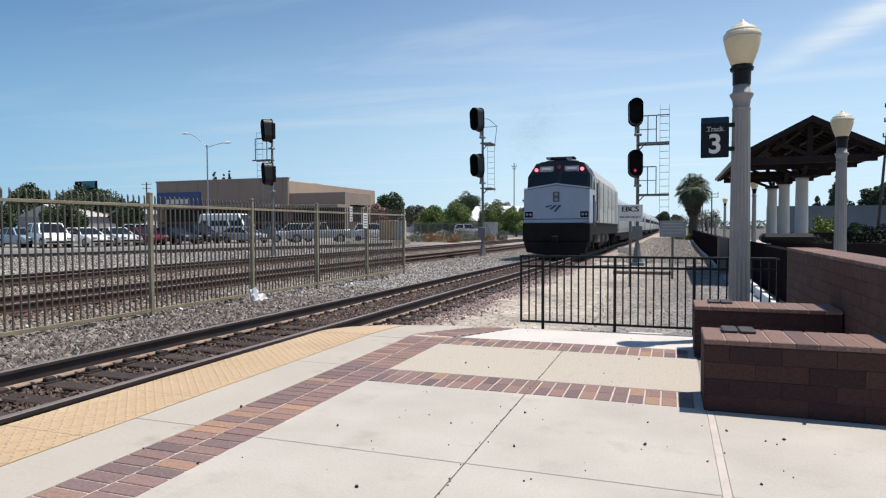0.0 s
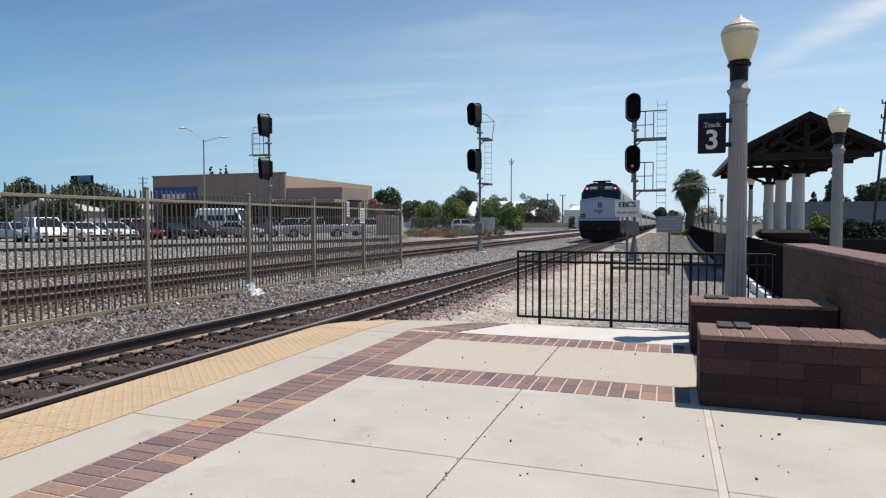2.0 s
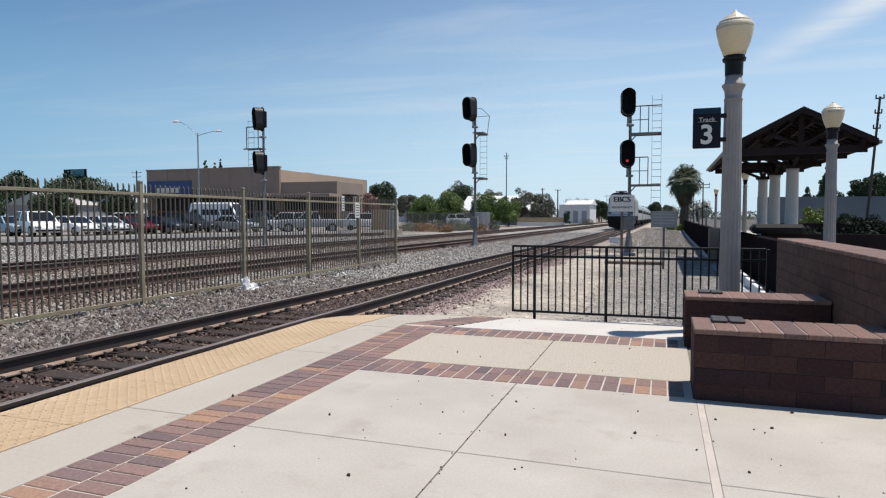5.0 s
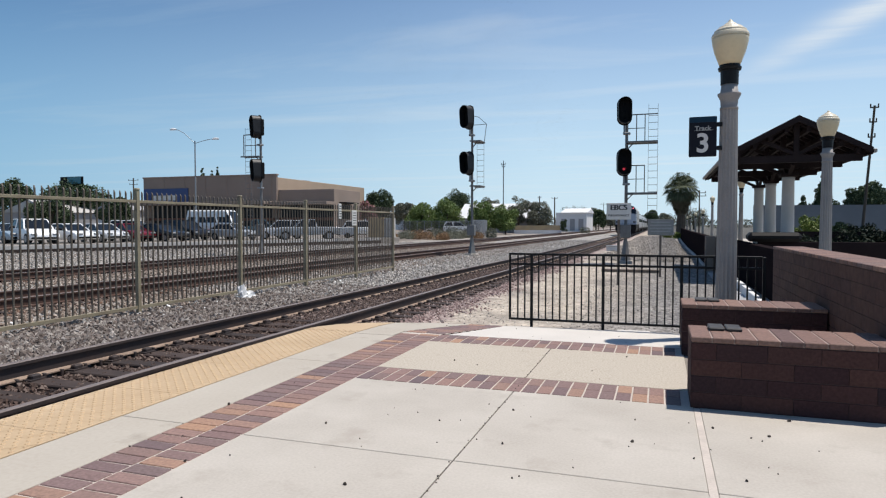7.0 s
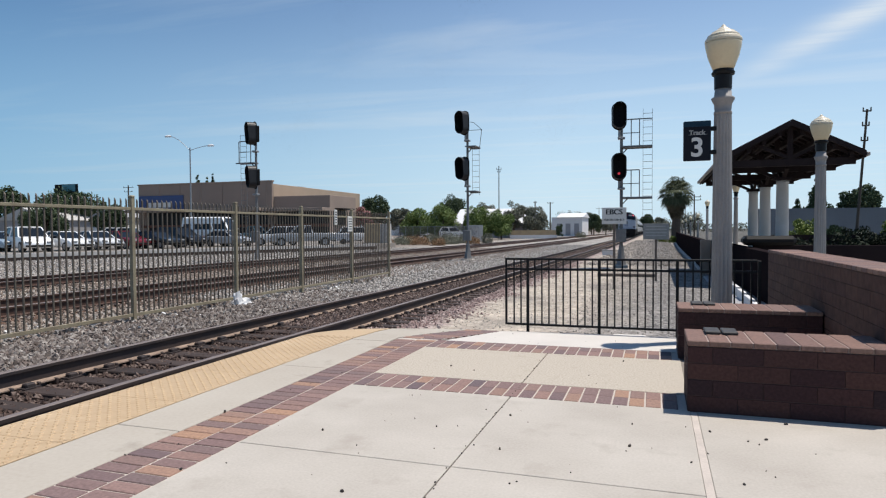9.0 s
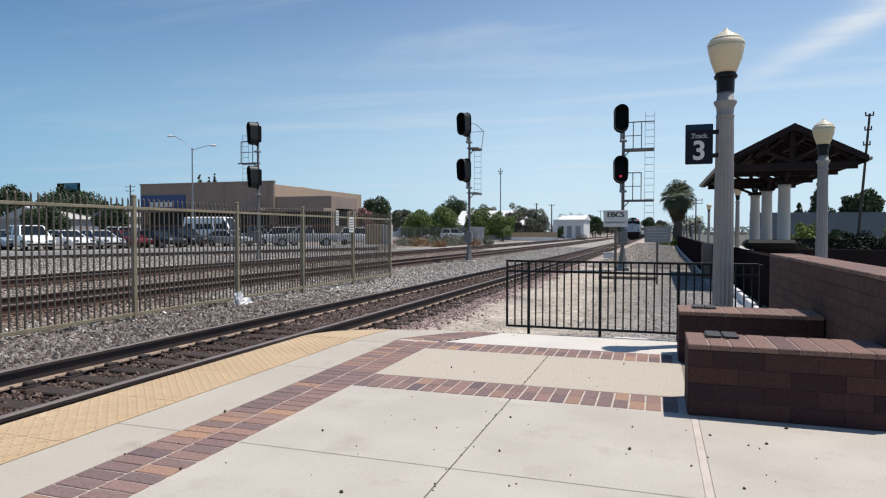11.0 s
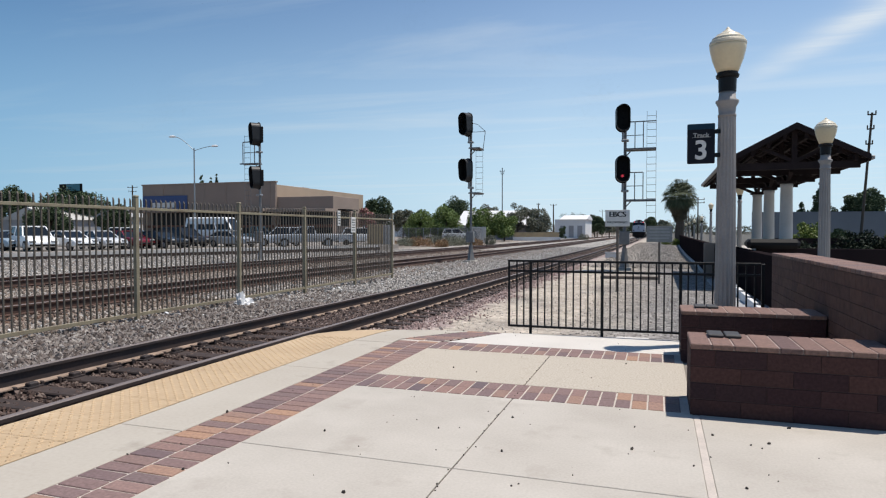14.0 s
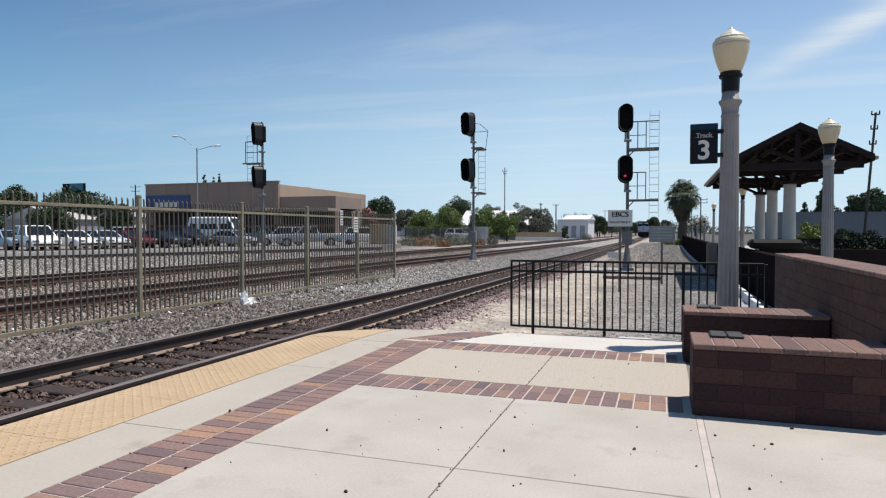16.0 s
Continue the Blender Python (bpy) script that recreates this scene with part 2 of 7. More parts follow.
GLOBE = material("cream_globe", (0.70, 0.58, 0.38), 0.35, other=(0.62, 0.51, 0.33), scale=4, fine=30, bump=0.0)
GLOBE_TOP = material("cream_globe_cap", (0.72, 0.64, 0.48), 0.4, fine=30, bump=0.0)
SIGN_BLACK = material("dark_sign_face", (0.012, 0.014, 0.022), 0.6, bump=0.0, spec=0.15)
SIGN_TEAL = material("teal_sign_band", (0.012, 0.042, 0.075), 0.6, bump=0.0, spec=0.15)
SIGN_WHITE = material("white_sign_face", (0.70, 0.69, 0.66), 0.6, other=(0.6, 0.58, 0.54), scale=5, bump=0.0)
SIGN_INK = material("sign_ink", (0.02, 0.02, 0.02), 0.6, bump=0.0)
SIGN_GREY = material("sign_grey_letter", (0.42, 0.42, 0.40), 0.6, bump=0.0)
RED_LENS = material("lit_red_lens", (0.5, 0.02, 0.03), 0.3, bump=0.0, glow=(1.0, 0.06, 0.10, 0.40))
DARK_LENS = material("unlit_lens", (0.006, 0.006, 0.008), 0.5, bump=0.0, spec=0.1)
# near-black colour carries the shade on parapet, screen and garden wall
SHADE_WALL = material("shade_dark_wall", (0.014, 0.011, 0.013), 1.0, other=(0.022, 0.017, 0.018), scale=1.5, fine=20, bump=0.1, spec=0.0)
ROOF_WOOD = material("dark_stained_timber", (0.027, 0.019, 0.019), 0.8, other=(0.014, 0.010, 0.011), scale=2, fine=30, bump=0.2, spec=0.15)
WHITE_PAINT = material("white_column_paint", (0.50, 0.49, 0.48), 0.7, other=(0.44, 0.43, 0.41), scale=2, fine=30, bump=0.05)


OLD_TIMBER = material("bleached_timber", (0.20, 0.165, 0.14), 0.95, other=(0.11, 0.09, 0.075), scale=4, fine=40, bump=0.4)


# ---- mesh helpers ----
def box(bm, x0, x1, y0, y1, z0, z1, bevel=0.0):
    vs = bmesh.ops.create_cube(bm, size=1)["verts"]
    bmesh.ops.scale(bm, vec=(x1 - x0, y1 - y0, z1 - z0), verts=vs)
    bmesh.ops.translate(bm, vec=((x0 + x1) / 2, (y0 + y1) / 2, (z0 + z1) / 2), verts=vs)
    if bevel:
        es = list({e for v in vs for e in v.link_edges})
        bmesh.ops.bevel(bm, geom=es, offset=bevel, segments=1, affect="EDGES", profile=0.5)
    return bm


def rod(bm, a, b, r0, r1=None, sides=10):
    a, b = Vector(a), Vector(b)
    m = Matrix.Translation((a + b) / 2) @ (b - a).to_track_quat("Z", "Y").to_matrix().to_4x4()
    bmesh.ops.create_cone(bm, cap_ends=True, segments=sides, radius1=r0, radius2=r0 if r1 is None else r1, depth=(b - a).length, matrix=m)
    return bm


def bar(bm, a, b, w, d=None):
    """A square bar from a to b."""
    a, b, d = Vector(a), Vector(b), d or w
    m = Matrix.Translation((a + b) / 2) @ (b - a).to_track_quat("Z", "Y").to_matrix().to_4x4()
    bmesh.ops.create_cube(bm, size=1, matrix=m @ Matrix.Diagonal((w, d, (b - a).length, 1)))
    return bm


def lathe(bm, profile, sides=20, flute=0.0, at=(0, 0, 0)):
    """A turned form from (radius, height) pairs; flute lets every other side sink in."""
    rings = []
    for r, z in profile:
        ring = []
        for i in range(sides):
            k = r * (1 - flute) if flute and i % 2 else r
            ring.append(bm.verts.new((at[0] + k * math.cos(2 * math.pi * i / sides), at[1] + k * math.sin(2 * math.pi * i / sides), at[2] + z)))
        rings.append(ring)
    for lo, hi in zip(rings, rings[1:]):
        for i in range(sides):
            bm.faces.new((lo[i], lo[(i + 1) % sides], hi[(i + 1) % sides], hi[i]))
    bm.faces.new(rings[0][::-1])
    bm.faces.new(rings[-1])
    return bm


def prism(bm, outline, axis, lo, hi):
    """An outline of (u, v) pairs pushed along an axis: x (u=y, v=z), y (u=x, v=z) or z (u=x, v=y)."""
    def put(u, v, w):
        return {"x": (w, u, v), "y": (u, w, v), "z": (u, v, w)}[axis]
    a = [bm.verts.new(put(u, v, lo)) for u, v in outline]
    b = [bm.verts.new(put(u, v, hi)) for u, v in outline]
    bm.faces.new(a), bm.faces.new(b[::-1])
    n = len(a)
    for i in range(n):
        bm.faces.new((a[i], b[i], b[(i + 1) % n], a[(i + 1) % n]))
    bmesh.ops.recalc_face_normals(bm, faces=bm.faces[:])
    return bm


def mesh_of(bm, name, mat, smooth=False):
    me = bpy.data.meshes.new(name)
    bmesh.ops.recalc_face_normals(bm, faces=bm.faces[:])
    bm.to_mesh(me)
    bm.free()
    for m in (mat if isinstance(mat, (list, tuple)) else [mat]):
        me.materials.append(m)
    if smooth:
        for pl in me.polygons:
            pl.use_smooth = True
    return me


def part(name, bm, mat, parent=None, label="", smooth=False, at=None):
    ob = new(name, mesh_of(bm, name, mat, smooth))
    ob.parent = parent
    if at is not None:
        ob.matrix_basis = at
    return tagged(ob, label=label)


def piece(name, me, parent, at):
    ob = new(name, me)
    ob.parent = parent
    ob.matrix_basis = at
    return ob


def thing(name, label, category, at=None, group="", kind=""):
    ob = new(name)
    if at is not None:
        ob.matrix_basis = at
    return tagged(ob, label, category, group, kind)


def B():
    return bmesh.new()


def letters(name, text, size, mat, parent, at, depth=0.004, align="CENTER", bold=0.0):
    cu = bpy.data.curves.new(name, "FONT")
    cu.body, cu.size, cu.extrude, cu.align_x, cu.align_y = text, size, depth, align, "CENTER"
    cu.offset = bold
    tmp = bpy.data.objects.new(name, cu)
    me = bpy.data.meshes.new_from_object(tmp)
    bpy.data.objects.remove(tmp)
    me.materials.clear()
    me.materials.append(mat)
    ob = new(name, me)
    ob.parent = parent
    ob.matrix_basis = at
    return ob


def rail_z(y):
    """Height of the rail heads: the line falls gently away from the platform."""
    return -0.2 - 0.005 * min(max(y - 5, 0), 40) - 0.002 * max(y - 45, 0)


def ground_z(y):
    return rail_z(y) - 0.235


# ---- ground: one sheet to the horizon ----
def ground_material():
    m = bpy.data.materials.new("ground_cover")
    m.use_nodes = True
    n, l = m.node_tree.nodes, m.node_tree.links
    b = n["Principled BSDF"]
    b.inputs["Roughness"].default_value = 0.95
    pos = n.new("ShaderNodeNewGeometry").outputs["Position"]
    sep = n.new("ShaderNodeSeparateXYZ")
    l.new(pos, sep.inputs[0])
    wob = n.new("ShaderNodeTexNoise")
    l.new(pos, wob.inputs["Vector"])
    wob.inputs["Scale"].default_value, wob.inputs["Detail"].default_value = 1.2, 6
    off = n.new("ShaderNodeMath")
    off.operation = "MULTIPLY_ADD"
    off.inputs[1].default_value = 1.8
    l.new(wob.outputs[0], off.inputs[0])
    l.new(sep.outputs[0], off.inputs[2])

    def grain(scale, c0, c1, lo=0.35, hi=0.65, kind="noise"):
        if kind == "noise":
            t = n.new("ShaderNodeTexNoise")
            t.inputs["Detail"].default_value = 6
            t.inputs["Roughness"].default_value = 0.7
            o = t.outputs[0]
        else:
            t = n.new("ShaderNodeTexVoronoi")
            o = t.outputs["Color"]
        t.inputs["Scale"].default_value = scale
        l.new(pos, t.inputs["Vector"])
        r = n.new("ShaderNodeValToRGB")
        r.color_ramp.elements[0].position, r.color_ramp.elements[1].position = lo, hi
        r.color_ramp.elements[0].color, r.color_ramp.elements[1].color = (*c0, 1), (*c1, 1)
        l.new(o, r.inputs[0])
        return r.outputs[0], o

    grey, grey_h = grain(22, (0.12, 0.108, 0.096), (0.46, 0.43, 0.39), 0.15, 0.85, "cells")
    sand, _ = grain(9, (0.32, 0.27, 0.215), (0.56, 0.485, 0.40))
    sandgravel, _ = grain(26, (0.09, 0.078, 0.066), (0.34, 0.30, 0.255), 0.3, 0.7)
    lot, _ = grain(2.5, (0.125, 0.10, 0.082), (0.27, 0.225, 0.185))
    dirt, _ = grain(7, (0.16, 0.14, 0.12), (0.42, 0.375, 0.325))
    rusty, _ = grain(20, (0.085, 0.046, 0.031), (0.30, 0.195, 0.14), 0.15, 0.85, "cells")
    red, _ = grain(24, (0.16, 0.108, 0.10), (0.40, 0.315, 0.29), 0.15, 0.85, "cells")

    bed, _ = grain(26, (0.035, 0.024, 0.020), (0.13, 0.088, 0.074), 0.15, 0.85, "cells")

    gravel, _ = grain(17, (0.075, 0.069, 0.065), (0.31, 0.288, 0.27), 0.15, 0.85, "cells")
    scrub, _ = grain(0.6, (0.05, 0.048, 0.042), (0.13, 0.12, 0.10))

    def over(low, high, x0, x1):
        """high where the wobbled x is past x1, low before x0."""
        r = n.new("ShaderNodeMapRange")
        r.inputs[1].default_value, r.inputs[2].default_value = x0, x1
        l.new(off.outputs[0], r.inputs[0])
        mx = n.new("ShaderNodeMix")
        mx.data_type = "RGBA"
        l.new(r.outputs[0], mx.inputs[0])
        l.new(low, mx.inputs[6]), l.new(high, mx.inputs[7])
        return mx.outputs[2]

    mixed = n.new("ShaderNodeMix")
    mixed.data_type = "RGBA"
    t2 = n.new("ShaderNodeTexNoise")
    t2.inputs["Scale"].default_value, t2.inputs["Detail"].default_value = 0.35, 5
    l.new(pos, t2.inputs["Vector"])
    r2 = n.new("ShaderNodeMapRange")
    r2.inputs[1].default_value, r2.inputs[2].default_value = 0.50, 0.68
    l.new(t2.outputs[0], r2.inputs[0])
    l.new(r2.outputs[0], mixed.inputs[0])
    l.new(sand, mixed.inputs[6]), l.new(sandgravel, mixed.inputs[7])
    c = over(lot, dirt, -28.0, -24.0)
    c = over(c, grey, -23.5, -21.5)
    c = over(c, rusty, -19.9, -19.3)
    c = over(c, grey, -16.7, -16.0)
    c = over(c, rusty, -13.6, -12.8)
    c = over(c, grey, -10.6, -9.8)
    c = over(c, bed, -6.1, -5.7)
    c = over(c, red, -3.4, -3.1)
    c = over(c, mixed.outputs[2], -3.0, -2.5)
    c = over(c, gravel, -0.9, 1.1)
    c = over(c, scrub, 3.6, 4.4)
    # uneven wear and damp at two sizes over all of it
    for size, dark, pale in ((0.35, 0.82, 1.16), (1.7, 0.72, 1.24), (6.5, 0.62, 1.32)):
        t3 = n.new("ShaderNodeTexNoise")
        t3.inputs["Scale"].default_value, t3.inputs["Detail"].default_value, t3.inputs["Roughness"].default_value = size, 8, 0.72
        l.new(pos, t3.inputs["Vector"])
        r3 = n.new("ShaderNodeMapRange")
        r3.inputs[1].default_value, r3.inputs[2].default_value, r3.inputs[3].default_value, r3.inputs[4].default_value = 0.33, 0.67, dark, pale
        l.new(t3.outputs[0], r3.inputs[0])
        h3 = n.new("ShaderNodeHueSaturation")
        l.new(r3.outputs[0], h3.inputs["Value"])
        l.new(c, h3.inputs["Color"])
        c = h3.outputs[0]
    l.new(c, b.inputs["Base Color"])
    bp = n.new("ShaderNodeBump")
    bp.inputs["Strength"].default_value, bp.inputs["Distance"].default_value = 0.5, 0.03
    l.new(grey_h, bp.inputs["Height"])
    l.new(bp.outputs[0], b.inputs["Normal"])
    return m


def build_ground():
    xs = [-2600, -1200, -500, -200, -100, -60, -40, -22, -15, -9, -3.9, 0, 6, 20, 60, 150, 400, 1200, 2600]
    ys = [-1500, -400, -100, -20, 0, 5, 15, 25, 35, 45, 70, 110, 160, 220, 300, 420, 800, 1600, 3500]
    verts = [(x, y, ground_z(min(y, 300))) for y in ys for x in xs]
    k = len(xs)
    faces = [(j * k + i, j * k + i + 1, (j + 1) * k + i + 1, (j + 1) * k + i) for j in range(len(ys) - 1) for i in range(k - 1)]
    me = bpy.data.meshes.new("ground")
    me.from_pydata(verts, [], faces)
    me.materials.append(ground_material())
    return tagged(new("ground", me), "ballast, pale dirt and car park asphalt", "ground", kind="structure")


ground = build_ground()

# ---- platform ----
EDGE_X = -3.83
END = [(-3.83, 6.35), (-3.80, 6.62), (-3.66, 6.85), (-3.38, 7.06), (-3.05, 7.22), (-2.6, 7.34), (-2.1, 7.40), (-1.6, 7.42), (1.45, 7.50)]


def build_platform():
    bm = B()
    prism(bm, [(EDGE_X, -7), *END, (9.0, 7.5), (9.0, -7)], "z", -0.9, -0.012)
    base = part("platform", bm, JOINT)
    tagged(base, "low concrete station platform with brick bands", "platform", kind="structure")
    return base


platform = build_platform()


def slab(x0, x1, y0, y1, mat=CONCRETE, name="slab", z=0.0):
    bm = B()
    g = 0.004
    box(bm, x0 + g, x1 - g, y0 + g, y1 - g, -0.011, z, 0.003)
    return part(name, bm, mat, platform)


# concrete slabs between the joints
BAND_L, BAND_M, BAND_R = -2.705, -2.475, -2.245
JX1, JX2 = -0.983, 0.226
for y0, y1 in ((-7, -4.8), (-4.8, -2.6), (-2.6, -0.4), (-0.4, 1.62), (1.62, 3.06), (3.06, 4.49)):
    slab(BAND_R, JX1, y0, y1)
    slab(JX1, JX2, y0, y1)
    slab(JX2 + 0.034, 2.6, y0, y1)
    slab(2.6, 9.0, y0, y1)
for y0, y1 in ((-7, -4.8), (-4.8, -1.9), (-1.9, 0.8), (0.8, 3.12), (3.12, 4.95), (4.95, 6.35)):
    slab(-3.18, BAND_L, y0, y1, CONCRETE_EDGE)
slab(JX2 + 0.034, 1.45, 4.49, 7.5)
slab(1.45, 9.0, 4.49, 7.5)
slab(BAND_R, JX1, 4.91, 6.165, AGGREGATE, "aggregate_slab")
slab(JX1, JX2, 4.91, 6.165, AGGREGATE, "aggregate_slab")


def poly_slab(name, outline, mat, z=0.0):
    bm = B()
    prism(bm, outline, "z", -0.011, z)
    return part(name, bm, mat, platform)


poly_slab("end_slab", [(-2.16, 6.575), (0.222, 6.575), (0.222, 7.47), (-1.5, 7.40), (-1.72, 7.36)], CONCRETE_FAR)
poly_slab("end_slab", [(-3.18, 6.355), (-2.72, 6.355), (-2.71, 6.62), (-2.50, 6.92), (-2.30, 7.16), (-2.12, 7.36), (-2.6, 7.31), (-3.04, 7.19), (-3.12, 6.9)], CONCRETE_EDGE)
poly_slab("sealant_strip", [(JX2 - 0.003, -7), (JX2 + 0.036, -7), (JX2 + 0.036, 4.45), (JX2 - 0.003, 4.45)], MORTAR, 0.001)

# yellow tactile edging
TACT_L, TACT_R = EDGE_X + 0.01, -3.185
for i in range(15):
    y0 = -6.4 + i * 0.914
    y1 = min(y0 + 0.91, 6.40)
    if y1 > y0 + 0.05:
        bm = B()
        box(bm, TACT_L, TACT_R, y0, y1, -0.011, 0.003, 0.002)
        part("tactile_tile", bm, TACTILE, platform, "yellow tactile warning tile")
poly_slab("tactile_end_tile", [(TACT_L, 6.405), (TACT_R, 6.405), (-3.13, 6.9), (-3.06, 7.18), (-3.37, 7.04), (-3.64, 6.84), (-3.78, 6.61)], TACTILE, 0.003)


def build_domes():
    """Truncated domes in a diamond pattern over the edging."""
    pitch, r0, r1, hgt = 0.083, 0.0155, 0.009, 0.005
    vs, fs = [], []
    rows = int((6.55 + 6.3) / (pitch / 2))
    for j in range(rows):
        y = -6.3 + j * pitch / 2
        for i in range(11):
            x = TACT_L + 0.03 + i * pitch + (pitch / 2 if j % 2 else 0)
            if x > TACT_R - 0.02:
                continue
            k = len(vs)
            for r, z in ((r0, 0.003), (r1, 0.003 + hgt)):
                for s in range(6):
                    vs.append((x + r * math.cos(s * math.pi / 3), y + r * math.sin(s * math.pi / 3), z))
            fs += [(k + s, k + (s + 1) % 6, k + 6 + (s + 1) % 6, k + 6 + s) for s in range(6)] + [tuple(k + 6 + s for s in range(6))]
    run, y = TACT_R - TACT_L - 0.01, -6.3
    while y < 5.7:
        k = len(vs)
        vs += [(TACT_L + 0.005, y, 0.0045), (TACT_L + 0.005, y + 0.013, 0.0045), (TACT_R - 0.005, y + run + 0.013, 0.0045), (TACT_R - 0.005, y + run, 0.0045)]
        fs.append((k, k + 1, k + 2, k + 3))
        y += 0.249
    me = bpy.data.meshes.new("tactile_domes")
    me.from_pydata(vs, [], fs)
    me.materials.append(TACTILE_DOME)
    ob = new("tactile_domes", me)
    ob.parent = platform
    return tagged(ob, "small raised domes on the yellow edging", kind="stuff")


build_domes()


# ---- tracks ----
def rail_mesh(x, y0, y1):
    """One rail with foot, web and head, following the grade."""
    prof = [(-0.07, -0.185), (0.07, -0.185), (0.07, -0.172), (0.012, -0.155), (0.012, -0.045), (0.036, -0.036), (0.036, -0.006), (0.028, 0), (-0.028, 0),
            (-0.036, -0.006), (-0.036, -0.036), (-0.012, -0.045), (-0.012, -0.155), (-0.07, -0.172)]
    ys = [y for y in (y0, 5, 25, 45, 120, 250, y1) if y0 <= y <= y1]
    ys = sorted(set(ys))
    bm = B()
    rings = [[bm.verts.new((x + u, y, rail_z(y) + w)) for u, w in prof] for y in ys]
    k = len(prof)
    for a, b in zip(rings, rings[1:]):
        for i in range(k):
            f = bm.faces.new((a[i], a[(i + 1) % k], b[(i + 1) % k], b[i]))
            f.material_index = 1 if i in (6, 7, 8) else (2 if i in (0, 1, 2, 12, 13) else 0)
    bm.faces.new(rings[0]), bm.faces.new(rings[-1][::-1])
    return bm


TRACK_X = -5.42


def build_track(name, x, y0, y1, label, near):
    t = thing(name, label, "railway track", kind="structure")
    for side in (-0.7525, 0.7525):
        part("rail", rail_mesh(x + side, y0, y1), [RAIL_SIDE if near else RAIL_RUST, RAIL_TOP, RAIL_FOOT if near else RAIL_RUST], t, "worn steel rail with a rusty web")
    if near:
        bm = B()
        box(bm, -1.3, 1.3, -0.115, 0.115, -0.16, 0, 0.012)
        me = mesh_of(bm, "tie", TIE)
        clip = B()
        for s in (-0.7525, 0.7525):
            for d in (-0.105, 0.105):
                box(clip, s + d - 0.03, s + d + 0.045, -0.055, 0.055, 0.0, 0.055, 0.012)
            box(clip, s - 0.17, s + 0.17, -0.09, 0.09, 0.0, 0.012)
            for d, e in ((-0.135, 0.04), (-0.135, -0.045), (0.135, -0.04), (0.135, 0.045)):
                rod(clip, (s + d, e, 0.0), (s + d, e, 0.034), 0.017, 0.013, 6)
            for e in (-0.15, 0.15):
                box(clip, s - 0.085, s + 0.085, e - 0.018, e + 0.018, -0.035, 0.03, 0.006)
        clip_me = mesh_of(clip, "tie_plate", RAIL_SIDE)
        rng = random.Random(4)
        y = -5.0
        while y < 66:
            z = rail_z(y) - 0.189
            o = piece("tie", me, t, pose(x + rng.uniform(-0.04, 0.04), y, z - 0.008, 0, 0, rng.uniform(-0.8, 0.8)))
            piece("tie_plate", clip_me, o, pose(x - o.matrix_basis.translation.x, 0, 0.004))
            y += 0.52 + rng.uniform(-0.025, 0.025)
        y_far = 66.5
    else:
        y_far = y0
    ys = []
    while y_far < 150:
        ys.append(y_far)
        y_far += 0.55
    vs, fs = [], []
    for y in ys:
        z = rail_z(y) - 0.192
        k = len(vs)
        vs += [(x - 1.3, y - 0.11, z), (x + 1.3, y - 0.11, z), (x + 1.3, y + 0.11, z), (x - 1.3, y + 0.11, z),
               (x - 1.3, y - 0.11, z - 0.1), (x + 1.3, y - 0.11, z - 0.1), (x + 1.3, y + 0.11, z - 0.1), (x - 1.3, y + 0.11, z - 0.1)]
        fs += [(k, k + 1, k + 2, k + 3), (k + 4, k + 5, k + 1, k), (k + 6, k + 7, k + 3, k + 2), (k + 5, k + 6, k + 2, k + 1), (k + 7, k + 4, k, k + 3)]
    me = bpy.data.meshes.new("far_ties")
    me.from_pydata(vs, [], fs)
    me.materials.append(TIE)
    ob = new("far_ties", me)
    ob.parent = t
    tagged(ob, "dark timber ties in ballast", kind="stuff")
    return t


build_track("track_1", TRACK_X, -8, 420, "railway track with rusty rails on dark timber ties", True)
build_track("track_2", -12.45, -8, 420, "railway track behind the picket fence", False)
build_track("track_3", -18.75, -8, 420, "railway track next to the car park", False)


rng_edge = np.random.default_rng(12)


